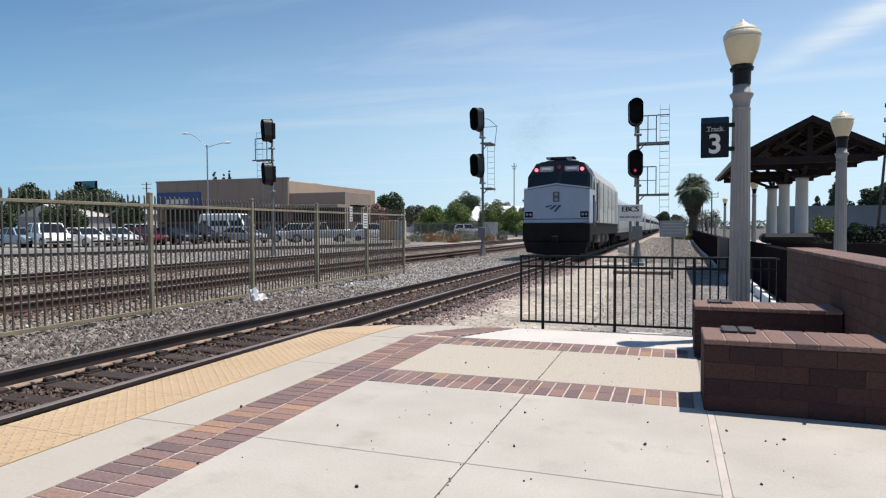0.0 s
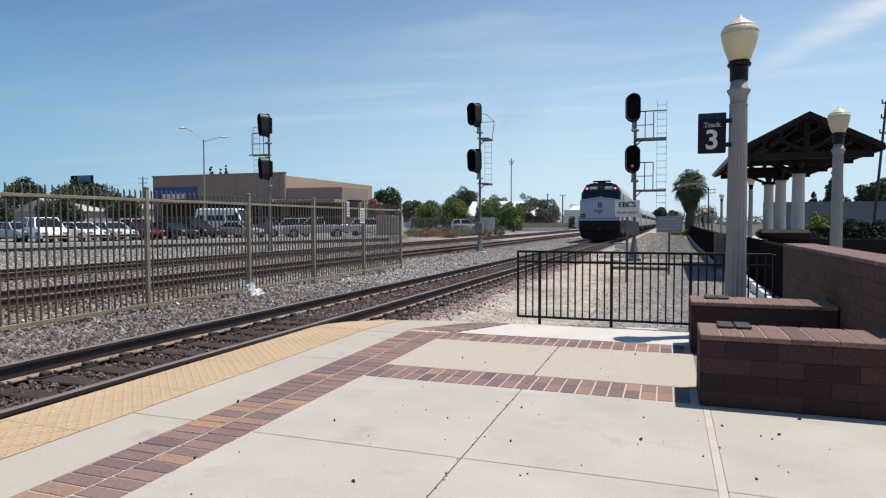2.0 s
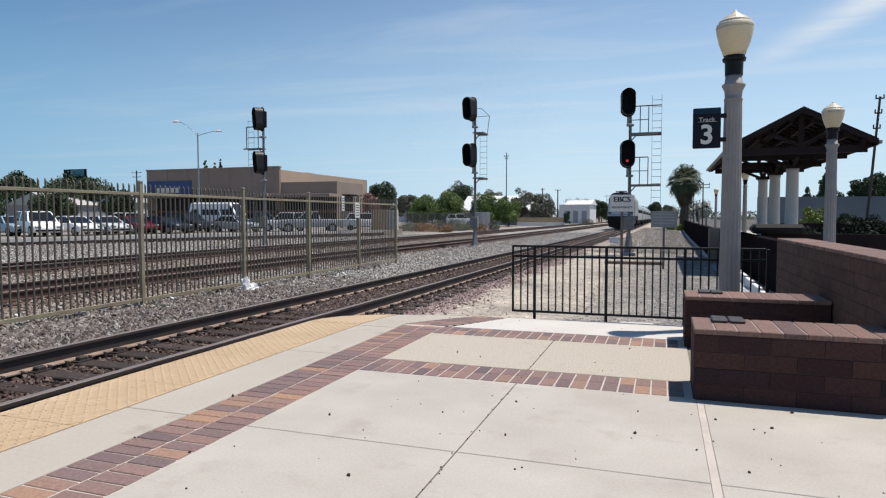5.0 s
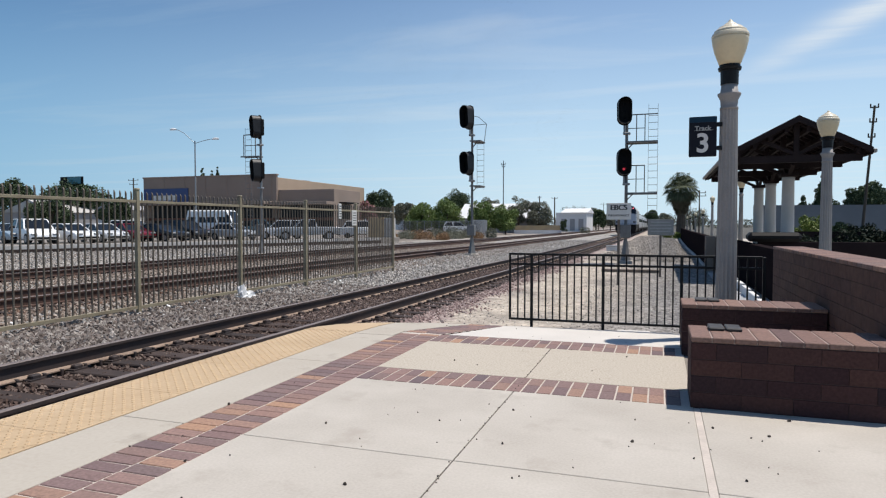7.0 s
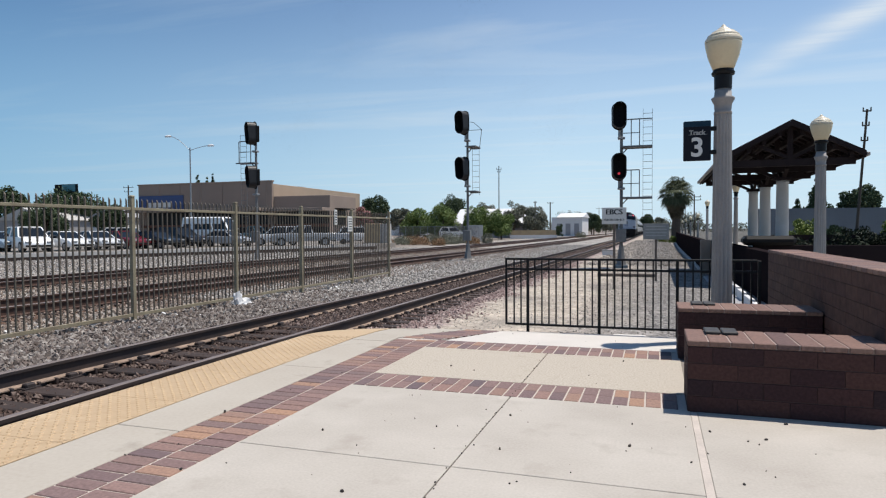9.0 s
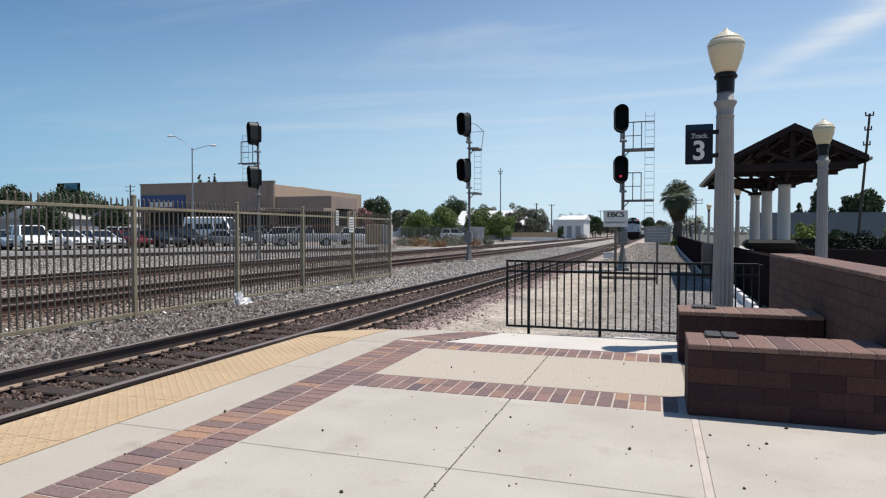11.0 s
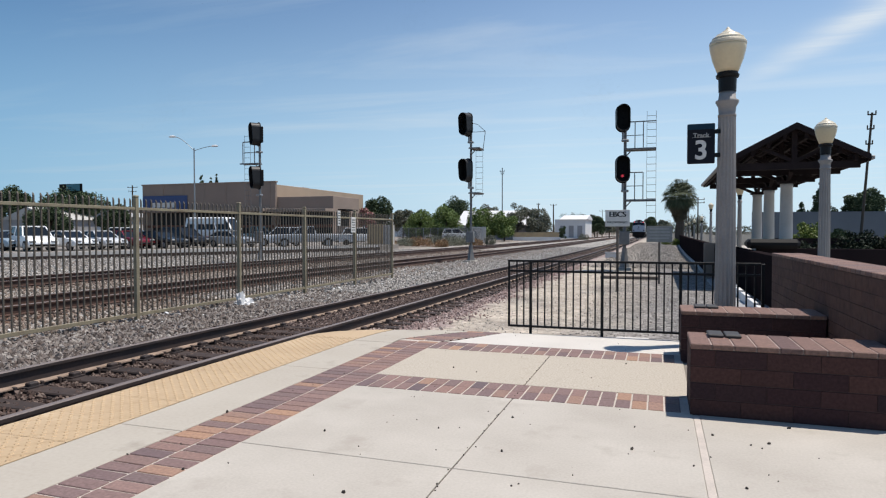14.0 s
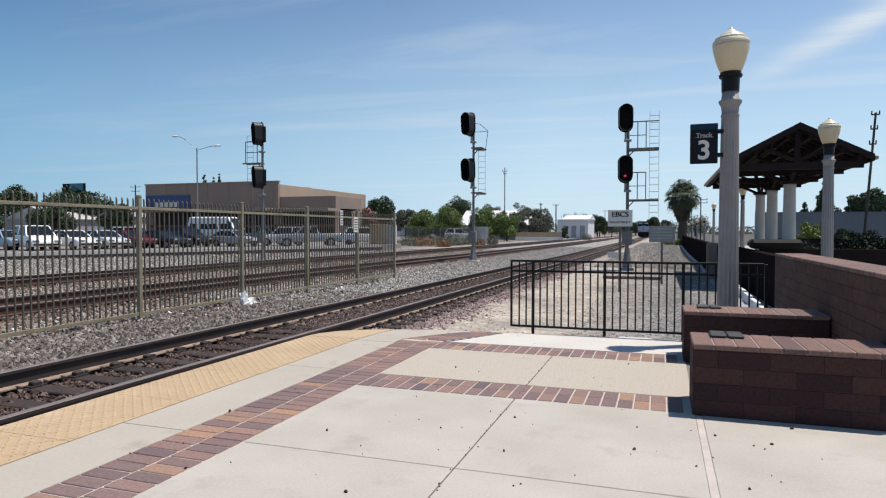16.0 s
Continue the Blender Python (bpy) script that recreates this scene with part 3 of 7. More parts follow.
def scatter_stones(name, count, area, size, mat, label, seed, keep=None, low=0.0):
    """Loose angular stones lying on the ground."""
    rng = np.random.default_rng(seed)
    base = np.array([(1, 0, 0), (-1, 0, 0), (0, 1, 0), (0, -1, 0), (0, 0, 1), (0, 0, -1)], float)
    tri = np.array([(0, 2, 4), (2, 1, 4), (1, 3, 4), (3, 0, 4), (2, 0, 5), (1, 2, 5), (3, 1, 5), (0, 3, 5)])
    x0, x1, y0, y1, bias = area
    u = rng.random(count) ** bias
    ys = y0 + (y1 - y0) * u
    xs = rng.uniform(x0, x1, count)
    if keep is not None:
        ok = keep(xs, ys)
        xs, ys = xs[ok], ys[ok]
    nn = len(xs)
    sz = rng.uniform(size * 0.55, size * 1.25, nn)
    v = np.repeat(base[None], nn, 0) * (rng.uniform(0.6, 1.2, (nn, 6, 1)))
    v += rng.uniform(-0.28, 0.28, v.shape)
    ang = rng.uniform(0, 6.283, nn)
    c, s = np.cos(ang), np.sin(ang)
    tilt = rng.uniform(-0.7, 0.7, nn)
    ct, st = np.cos(tilt), np.sin(tilt)
    y2, z2 = v[:, :, 1] * ct[:, None] - v[:, :, 2] * st[:, None], v[:, :, 1] * st[:, None] + v[:, :, 2] * ct[:, None]
    x3, y3 = v[:, :, 0] * c[:, None] - y2 * s[:, None], v[:, :, 0] * s[:, None] + y2 * c[:, None]
    zg = -0.435 - 0.005 * np.clip(ys - 5, 0, 40) - 0.002 * np.maximum(ys - 45, 0)
    P = np.stack([x3 * sz[:, None] + xs[:, None], y3 * sz[:, None] + ys[:, None], z2 * sz[:, None] * 0.95 + (zg - low + sz * rng.uniform(0.1, 1.1, nn))[:, None]], 2)
    F = (tri[None] + 6 * np.arange(nn)[:, None, None]).reshape(-1, 3)
    me = bpy.data.meshes.new(name)
    me.from_pydata(P.reshape(-1, 3).tolist(), [], F.tolist())
    me.materials.append(mat)
    return tagged(new(name, me), label, "gravel", kind="stuff")


WARM_STONE = palette("dusty_brown_stone", [(0.12, 0.085, 0.066), (0.27, 0.218, 0.18), (0.38, 0.325, 0.275), (0.17, 0.125, 0.10), (0.22, 0.168, 0.135), (0.47, 0.41, 0.35)], 0.9, island=True)
YARD_STONE = palette("pale_yard_stone", [(0.22, 0.195, 0.175), (0.31, 0.28, 0.25), (0.40, 0.365, 0.33), (0.26, 0.235, 0.21), (0.18, 0.16, 0.14), (0.46, 0.43, 0.39)], 0.9, island=True)
scatter_stones("ballast_stones", 22000, (-11.2, -6.5, 13, 75, 1.4), 0.044, LIGHT_STONE, "loose pale crushed ballast stones", 6)
scatter_stones("ballast_stones", 24000, (-8.98, -6.5, 2.5, 15.5, 1.15), 0.041, GREY_STONE, "loose grey crushed ballast stones", 1)
scatter_stones("ballast_stones", 34000, (-6.75, -4.25, 2.5, 46, 1.35), 0.028, BED_STONE, "brownish crushed stones between the ties", 2,
               keep=lambda x, y: (np.abs(x - TRACK_X - 0.7525) > 0.09) & (np.abs(x - TRACK_X + 0.7525) > 0.09), low=0.004)
BED_LIGHT = palette("dusty_bed_stone", [(0.07, 0.046, 0.039), (0.145, 0.10, 0.085), (0.10, 0.07, 0.059), (0.25, 0.193, 0.17), (0.12, 0.083, 0.07)], 0.9, island=True)
scatter_stones("ballast_stones", 26000, (-6.75, -4.58, 9.5, 80, 1.5), 0.031, BED_LIGHT, "dusty brown ballast half burying the ties", 22,
               keep=lambda x, y: (np.abs(x - TRACK_X - 0.7525) > 0.10) & (np.abs(x - TRACK_X + 0.7525) > 0.10), low=-0.016)
scatter_stones("ballast_stones", 14000, (-4.6, -2.9, 7.6, 34, 1.6), 0.032, RED_STONE, "reddish crushed stones beside the rail", 3,
               keep=lambda x, y: (y > 7.3) & (x < -3.62 + 0.16 * np.sin(y * 1.7) + 0.10 * np.sin(y * 4.3 + 1) + rng_edge.normal(0, 0.14, len(x))), low=0.02)
scatter_stones("ballast_stones", 20000, (-17.5, -8.95, 19, 62, 1.5), 0.04, WARM_STONE, "grey ballast stones behind the fence", 4)
scatter_stones("ballast_stones", 16000, (-37, -20.4, 16, 62, 1.0), 0.05, LIGHT_STONE, "pale gravel between the far track and the car park", 8)
scatter_stones("ballast_stones", 12000, (-17.5, -8.95, 6, 21, 1.0), 0.042, WARM_STONE, "dark grey ballast stones behind the fence", 7)
RUST_STONE = palette("rust_stained_stone", [(0.085, 0.045, 0.03), (0.19, 0.115, 0.08), (0.13, 0.075, 0.052), (0.27, 0.185, 0.14), (0.15, 0.09, 0.065)], 0.9, island=True)
for cx, sd in ((-12.45, 31), (-18.75, 32)):
    scatter_stones("ballast_stones", 9000, (cx - 1.5, cx + 1.5, 6, 60, 1.3), 0.036, RUST_STONE, "rust-stained ballast between the far rails", sd,
                   keep=lambda x, y: (np.abs(x - cx - 0.7525) > 0.09) & (np.abs(x - cx + 0.7525) > 0.09))
scatter_stones("yard_pebbles", 12000, (-3.2, 1.8, 32, 115, 1.3), 0.045, YARD_STONE, "grey gravel strewn along the line", 16, low=0.015)
scatter_stones("yard_pebbles", 16000, (-1.5, 1.8, 7.7, 60, 1.4), 0.018, YARD_STONE, "grey gravel strewn beside the path", 15, low=0.013)
scatter_stones("yard_pebbles", 4500, (-3.7, -0.8, 7.7, 48, 1.5), 0.015, LIGHT_STONE, "small pebbles strewn on pale dirt", 5, low=0.005)


# ---- picket fence along the far side of the near track ----
def build_picket_fence():
    x, posts = -8.9, (3.2, 6.18, 9.16, 12.14, 14.94, 17.9, 20.82)
    f = thing("picket_fence", "olive-painted steel picket fence with spiked bars", "fence")
    pb = B()
    box(pb, -0.011, 0.011, -0.011, 0.011, -0.30, 1.80)
    for v in pb.verts:
        if v.co.z > 1.5:
            v.co.z = 1.785 if abs(v.co.x + 0.011) < 1e-4 else 1.745
    pick = mesh_of(pb, "picket", FENCE_BAR)
    qb = B()
    box(qb, -0.035, 0.035, -0.035, 0.035, -0.75, 1.80)
    box(qb, -0.042, 0.042, -0.042, 0.042, 1.80, 1.845, 0.012)
    post = mesh_of(qb, "fence_post", FENCE_PAINT)
    for y in posts:
        piece("fence_post", post, f, pose(x, y, 0))
    for a, b in zip(posts, posts[1:]):
        for z, hgt in ((1.605, 0.05), (-0.30, 0.06)):
            bm = B()
            box(bm, x - 0.025, x + 0.025, a + 0.036, b - 0.036, z - hgt / 2, z + hgt / 2, 0.004)
            part("fence_rail", bm, FENCE_PAINT, f)
        n = round((b - a) / 0.126)
        for i in range(1, n):
            piece("picket", pick, f, pose(x, a + (b - a) * i / n, 0))
    return f


build_picket_fence()


# ---- low black railing across the platform's end ----
def build_end_railing():
    f = thing("end_railing", "low black steel railing with thin upright bars", "railing")
    y, lo, hi = 7.56, 0.065, 0.845
    xs = (-1.44, -0.61, 0.235, 1.06)
    bm = B()
    box(bm, -0.008, 0.008, -0.008, 0.008, lo, hi)
    barm = mesh_of(bm, "upright_bar", BLACK_METAL)
    for x in xs:
        bm = B()
        box(bm, x - 0.016, x + 0.016, y - 0.016, y + 0.016, -0.5, hi + 0.003, 0.003)
        part("post", bm, BLACK_METAL, f)
    bm = B()
    box(bm, -1.715, -1.69, y - 0.0125, y + 0.0125, lo - 0.012, hi + 0.012, 0.003)
    part("end_bar", bm, BLACK_METAL, f)
    for z in (lo, 0.725, hi):
        bm = B()
        box(bm, -1.69, 1.04, y - 0.013, y + 0.013, z - 0.013, z + 0.013, 0.003)
        part("rail", bm, BLACK_METAL, f)
    n = 37
    for i in range(1, n):
        x = -1.69 + i * 0.0835
        if x < 1.03 and min(abs(x - p) for p in xs) > 0.03:
            piece("upright_bar", barm, f, pose(x, y, 0))
    return f


build_end_railing()


# ---- brick seat walls and the tall wall behind them ----
def brick_wall(name, x0, x1, y0, y1, top, label, along, courses, brick_l=0.30, cap_w=0.125, over=0.006, clay=None, bed=None):
    """A wall of dark brick with recessed joints under a course of cap bricks."""
    w = thing(name, label, "wall", kind="structure")
    bm = B()
    box(bm, x0 + 0.004, x1 - 0.004, y0 + 0.004, y1 - 0.004, -0.05, top - 0.036)
    part("core", bm, bed or DARK_MORTAR, w)
    hgt = (top - 0.039) / courses
    meshes = {}

    def brick(ax, length):
        key = (ax, round(length, 2))
        if key not in meshes:
            b = B()
            if ax == "x":
                box(b, -length / 2 + 0.0015, length / 2 - 0.0015, -0.006, 0.03, 0.0025, hgt - 0.0025, 0.0015)
            else:
                box(b, -0.006, 0.03, -length / 2 + 0.0015, length / 2 - 0.0015, 0.0025, hgt - 0.0025, 0.0015)
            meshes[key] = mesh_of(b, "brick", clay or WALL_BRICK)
        return meshes[key]

    def face(ax, fixed, a, b, flip):
        for c in range(courses):
            s = a - (brick_l / 2 if c % 2 else 0)
            while s < b - 0.01:
                lo, hi = max(s, a), min(s + brick_l, b)
                if hi - lo > 0.02:
                    mid, z = (lo + hi) / 2, c * hgt
                    if ax == "x":
                        piece("brick", brick("x", hi - lo), w, pose(mid, fixed, z, 0, 0, 180 if flip else 0))
                    else:
                        piece("brick", brick("y", hi - lo), w, pose(fixed, mid, z, 0, 0, 180 if flip else 0))
                s += brick_l
    face("x", y0 + 0.005, x0, x1, False)
    face("y", x0 + 0.005, y0, y1, False)
    if along == "x":
        face("x", y1 - 0.005, x0, x1, True)
    # cap course
    bm = B()
    box(bm, x0 - over + 0.012, x1 + over - 0.012, y0 - over + 0.012, y1 + over - 0.012, top - 0.036, top - 0.005)
    part("cap_bed", bm, CAP_MORTAR, w)
    lo, hi = (x0 - over, x1 + over) if along == "x" else (y0 - over, y1 + over)
    n = max(1, round((hi - lo) / cap_w))
    step = (hi - lo) / n
    cross = (y1 - y0 if along == "x" else x1 - x0) + 2 * over
    b = B()
    if along == "x":
        box(b, -step / 2 + 0.004, step / 2 - 0.004, -cross / 2, cross / 2, -0.034, 0, 0.005)
    else:
        box(b, -cross / 2, cross / 2, -step / 2 + 0.004, step / 2 - 0.004, -0.034, 0, 0.005)
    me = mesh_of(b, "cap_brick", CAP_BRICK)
    for i in range(n):
        s = lo + (i + 0.5) * step
        piece("cap_brick", me, w, pose(s, (y0 + y1) / 2, top) if along == "x" else pose((x0 + x1) / 2, s, top))
    return w


def skate_stop(x, y, z):
    """A pair of dark metal plates bolted to the cap."""
    t = thing("skate_stop", "pair of flat dark metal plates fixed on the brick cap", "metal plate", pose(x, y, z))
    for i in (0, 1):
        bm = B()
        box(bm, i * 0.11 - 0.105, i * 0.11 - 0.005, -0.1, 0.1, 0.0, 0.022, 0.006)
        part("plate", bm, PLATE, t)
    return t


SEAT_TOP = 0.468
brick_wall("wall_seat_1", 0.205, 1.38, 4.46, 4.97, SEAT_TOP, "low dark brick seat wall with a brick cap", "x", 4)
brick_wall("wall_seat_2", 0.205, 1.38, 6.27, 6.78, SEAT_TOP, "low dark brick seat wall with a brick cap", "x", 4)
brick_wall("wall_tall", 1.395, 1.73, 4.75, 9.22, 0.918, "tall dark brick wall with a pale brick cap", "y", 8, clay=TALL_BRICK, bed=TALL_MORTAR)
skate_stop(0.435, 4.85, SEAT_TOP)
skate_stop(0.435, 6.62, SEAT_TOP)


# ---- station lamps ----
def build_lamp():
    t = thing("platform_lamp", "fluted grey iron lamp post with a cream acorn globe", "street lamp")
    bm = B()
    lathe(bm, [(0.15, 0), (0.15, 0.1), (0.125, 0.14), (0.12, 0.3), (0.105, 0.34)], 16)
    part("base", bm, LAMP_GREY, t)
    bm = B()
    lathe(bm, [(0.104, 0.34), (0.100, 0.8), (0.094, 1.5), (0.086, 2.3), (0.084, 2.39)], 32, 0.09)
    part("shaft", bm, LAMP_GREY, t, "fluted grey shaft")
    bm = B()
    lathe(bm, [(0.088, 2.39), (0.088, 2.415), (0.08, 2.42), (0.086, 2.49), (0.112, 2.54), (0.112, 2.555), (0.086, 2.57), (0.078, 2.645)], 20)
    part("capital", bm, LAMP_GREY, t, smooth=True)
    bm = B()
    lathe(bm, [(0.085, 2.645), (0.088, 2.785), (0.108, 2.79), (0.114, 2.815), (0.10, 2.83), (0.10, 2.845)], 20)
    part("collar", bm, BLACK_METAL, t, "black fitter collar")
    bm = B()
    lathe(bm, [(0.098, 2.84), (0.116, 2.885), (0.148, 2.97), (0.170, 3.06), (0.176, 3.10), (0.175, 3.12)], 28)
    part("globe", bm, GLOBE, t, "cream acorn globe", smooth=True)
    bm = B()
    lathe(bm, [(0.178, 3.12), (0.180, 3.138), (0.172, 3.158), (0.158, 3.168), (0.154, 3.188), (0.122, 3.212), (0.112, 3.225), (0.066, 3.248), (0.053, 3.262), (0.03, 3.275), (0.016, 3.297), (0.004, 3.307)], 28)
    part("globe_cap", bm, GLOBE_TOP, t, "pale ribbed globe cap", smooth=False)
    return t


lamp = build_lamp()
lamp.matrix_basis = pose(0.669, 7.36, -0.047) @ Matrix.Scale(1.022, 4)
lamp["group"] = "platform lamps"
for x, y, z in ((2.86, 13.3, -0.12), (3.57, 32.8, -0.02), (3.7, 52, -0.05), (4.0, 68, ground_z(68)), (4.1, 84, ground_z(84)), (4.2, 100, ground_z(100)), (4.4, 118, ground_z(118))):
    copy_thing(lamp, pose(x, y, z))


def build_track_sign():
    t = thing("track_sign", "dark sign with a teal band reading Track 3", "sign", pose(0.414, 7.30, 2.12) @ Matrix.Scale(1.022, 4))
    bm = B()
    box(bm, -0.133, 0.133, -0.016, 0.016, -0.205, 0.205, 0.008)
    part("panel", bm, SIGN_BLACK, t)
    bm = B()
    box(bm, -0.131, 0.131, -0.019, -0.015, 0.145, 0.2)
    part("band", bm, SIGN_TEAL, t)
    letters("lettering", "Track", 0.066, SIGN_GREY, t, pose(0, -0.0165, 0.083, 90), 0.002, bold=0.002)
    letters("numeral", "3", 0.27, SIGN_WHITE, t, pose(0, -0.0165, -0.075, 90), 0.002, bold=0.006)
    bm = B()
    box(bm, -0.085, 0.095, -0.019, -0.0165, 0.062, 0.065)
    part("underline", bm, SIGN_GREY, t)
    for z in (-0.12, 0.12):
        bm = B()
        box(bm, 0.133, 0.185, -0.012, 0.012, z - 0.022, z + 0.022, 0.004)
        part("bracket", bm, BLACK_METAL, t)
    return t


build_track_sign()


# ---- railway signals ----
VISOR = material("lighter_black_visor", (0.020, 0.020, 0.022), 0.5, other=(0.012, 0.012, 0.013), scale=3, bump=0.02, spec=0.35)


def signal_head(parent, at, lit):
    """An oval head inside a deep visor that is cut back towards its foot."""
    n = 24

    def ring(r, up):
        return [(r * math.cos(2 * math.pi * i / n), r * math.sin(2 * math.pi * i / n) + (up if math.sin(2 * math.pi * i / n) > 0 else -up)) for i in range(n)]
    bm = B()
    prism(bm, ring(0.33, 0.30), "y", -0.03, 0.0)
    bm.transform(at)
    back = part("signal_head", bm, BLACK_MATT, parent, "oval black signal head" + (" showing red" if lit else ""))
    bm = B()
    rows = []
    for r, up, deep in ((0.305, 0.285, 0), (0.30, 0.28, 1), (0.285, 0.27, 1), (0.29, 0.275, 0)):
        rows.append([bm.verts.new((x, -0.03 - (0.37 + 0.07 * min(1, max(0, (z + 0.62) / 1.0))) * deep, z)) for x, z in ring(r, up)])
    for p, q in zip(rows, rows[1:]):
        for i in range(n):
            bm.faces.new((p[i], p[(i + 1) % n], q[(i + 1) % n], q[i]))
    bm.transform(at)
    part("visor", bm, VISOR, back)
    bm = B()
    box(bm, -0.13, 0.13, 0.0, 0.2, -0.42, 0.42, 0.03)
    bm.transform(at)
    part("housing", bm, BLACK_MATT, back)
    for k in (0.30, 0, -0.30):
        bm = B()
        bmesh.ops.create_cone(bm, cap_ends=True, segments=16, radius1=0.06, radius2=0.06, depth=0.02, matrix=at @ pose(0, -0.042, k, 90))
        part("lens", bm, RED_LENS if lit and k == -0.30 else DARK_LENS, back)
    return back


def build_signal(x, y, turn, heads, lit, label, ladder, platforms, flip=1, drop=0.15, foot=0.0, deck=0.35, guards=2, cage=False, hoop=False):
    """A mast with two heads, ladder and small working platforms."""
    g = ground_z(y)
    t = thing("railway_signal", label, "railway signal", pose(x, y, g), "railway signals")
    top = max(heads) + 0.65
    bm = B()
    rod(bm, (0, 0, 0.4), (0, 0, top - g), 0.075, 0.065, 12)
    part("mast", bm, GREY_PAINT, t)
    bm = B()
    box(bm, -0.32, 0.32, -0.32, 0.32, -0.1, 0.12, 0.02)
    part("footing", bm, CONCRETE, t)
    bm = B()
    lathe(bm, [(0.23, 0.12), (0.21, 0.2), (0.12, 0.75), (0.1, 1.0)], 4)
    part("pedestal", bm, GREY_PAINT, t)
    bm = B()
    box(bm, -0.22, 0.22, -0.30, 0.0, 1.15, 1.75, 0.02)
    part("junction_box", bm, GREY_PAINT, t)
    for i, z in enumerate(heads):
        m = pose(-0.10 * flip, -0.22, z - g, 0, 0, turn) @ Matrix.Scale(1.0 if lit else 1.08, 4)
        signal_head(t, m, lit and i == 1)
        bm = B()
        rod(bm, (-0.09 * flip, -0.1, z - g - 0.98), (-0.09 * flip, -0.1, z - g - 0.55), 0.055)
        box(bm, -0.16, 0.16, -0.18, 0.08, z - g - 1.02, z - g - 0.92, 0.02)
        part("bracket", bm, GALV, t)
    lx, out = ladder * flip, (ladder + 0.2) * flip
    for s in (-0.2, 0.2):
        bm = B()
        bar(bm, (lx + s, 0.25, foot), (lx + s, 0.25, top - g - drop), 0.014)
        part("ladder_rail", bm, GREY_PAINT, t)
    z = foot + 0.1
    rung = B()
    bar(rung, (lx - 0.2, 0.25, 0), (lx + 0.2, 0.25, 0), 0.018)
    rung = mesh_of(rung, "rung", GREY_PAINT)
    while z < top - g - drop + 0.02:
        piece("rung", rung, t, pose(0, 0, z))
        z += 0.31
    for i, z in enumerate(platforms):
        zz = z - g
        bm = B()
        box(bm, min(0, out), max(0, out), -deck, deck, zz - 0.02, zz + 0.02)
        for v in (-deck, deck):
            bar(bm, (0, v, zz - 0.03), (out, v, zz - 0.03), 0.05)
        bar(bm, (0, 0, zz - 0.34), (0.32 * flip, 0, zz), 0.045)
        part("working_platform", bm, GREY_PAINT, t)
        if i >= guards:
            continue
        bm = B()
        near, far = 0.42 * flip, (out if cage else 0.78 * flip)
        for u in (near, far):
            bar(bm, (u, 0.1, zz), (u, 0.1, zz + 1.25), 0.04)
        bar(bm, (0.05 * flip, 0.1, zz + 0.64), (far, 0.1, zz + 0.64), 0.032)
        bar(bm, (0.05 * flip, 0.1, zz + 1.25), (out if i == 0 else far, 0.1, zz + 1.25), 0.045)
        part("guard_rail", bm, GREY_PAINT, t)
    if hoop:
        zz = platforms[0] - g
        bm = B()
        bar(bm, (0.05, 0.1, zz + 1.45), (0.35, 0.1, zz + 1.38), 0.025)
        bar(bm, (0.35, 0.1, zz + 1.38), (0.78, 0.2, zz + 0.98), 0.025)
        bar(bm, (0.05, 0.1, zz + 0.95), (0.78, 0.2, zz + 0.98), 0.025)
        bar(bm, (0.78, 0.2, zz + 0.98), (0.64, 0.25, zz), 0.025)
        part("handrail", bm, GREY_PAINT, t)
    return t


build_signal(-1.47, 30.2, 8, (6.25, 3.98), True, "two-headed railway signal showing a red light", 1.13, (4.88, 2.60), 1, 0.30, foot=2.2)
build_signal(-10.1, 35, -26, (7.18, 4.62), False, "two-headed railway signal turned partly away", 0.42, (5.85, 3.35), 1, 2.0, foot=3.75, deck=0.5, guards=0, hoop=True)
build_signal(-21.5, 31.3, -36, (6.65, 4.22), False, "two-headed railway signal beyond the picket fence", 1.0, (5.05,), -1, 0.6, deck=0.2, cage=True)


def build_board(x, y, w, h, z0, z1, rows, label, mat):
    g = ground_z(y)
    t = thing("trackside_sign", label, "sign", pose(x, y, 0))
    bm = B()
    box(bm, -0.035, 0.035, 0.02, 0.07, g - 0.3, z1 - 0.03)
    part("post", bm, OLD_TIMBER, t)
    bm = B()
    box(bm, -w / 2, w / 2, -0.008, 0.012, z0, z1, 0.004)
    p = part("panel", bm, mat, t)
    for kind, text, size, zz, ww in rows:
        if kind == "text":
            for shift in (-0.05, -0.025, 0.0, 0.025, 0.05):
                letters("lettering", text, size, SIGN_INK, p, pose(shift * size, -0.0085 - 0.0003 * shift, zz, 90), 0.0015)
        else:
            bm = B()
            box(bm, -ww / 2, ww / 2, -0.0105, -0.0085, zz - size / 2, zz + size / 2)
            part("text_bar", bm, SIGN_INK if mat is SIGN_WHITE else SIGN_GREY, p)
    return t


build_board(-1.09, 18.47, 0.66, 0.46, 1.33, 1.79, [("text", "EBCS", 0.205, 1.66, 0), ("text", "FULLERTON JCT", 0.076, 1.445, 0)], "white sign board lettered EBCS on a steel post", SIGN_WHITE)
OLD_SIGN = material("faded_sign", (0.30, 0.30, 0.29), 0.7, other=(0.22, 0.22, 0.21), scale=8, bump=0.0)
build_board(0.02, 22.0, 0.80, 0.5, 0.84, 1.36, [("bar", "", 0.035, 1.27, 0.6), ("bar", "", 0.035, 1.17, 0.66), ("bar", "", 0.035, 1.07, 0.66), ("bar", "", 0.035, 0.97, 0.6)],
            "faded grey notice board on a thin post", OLD_SIGN)


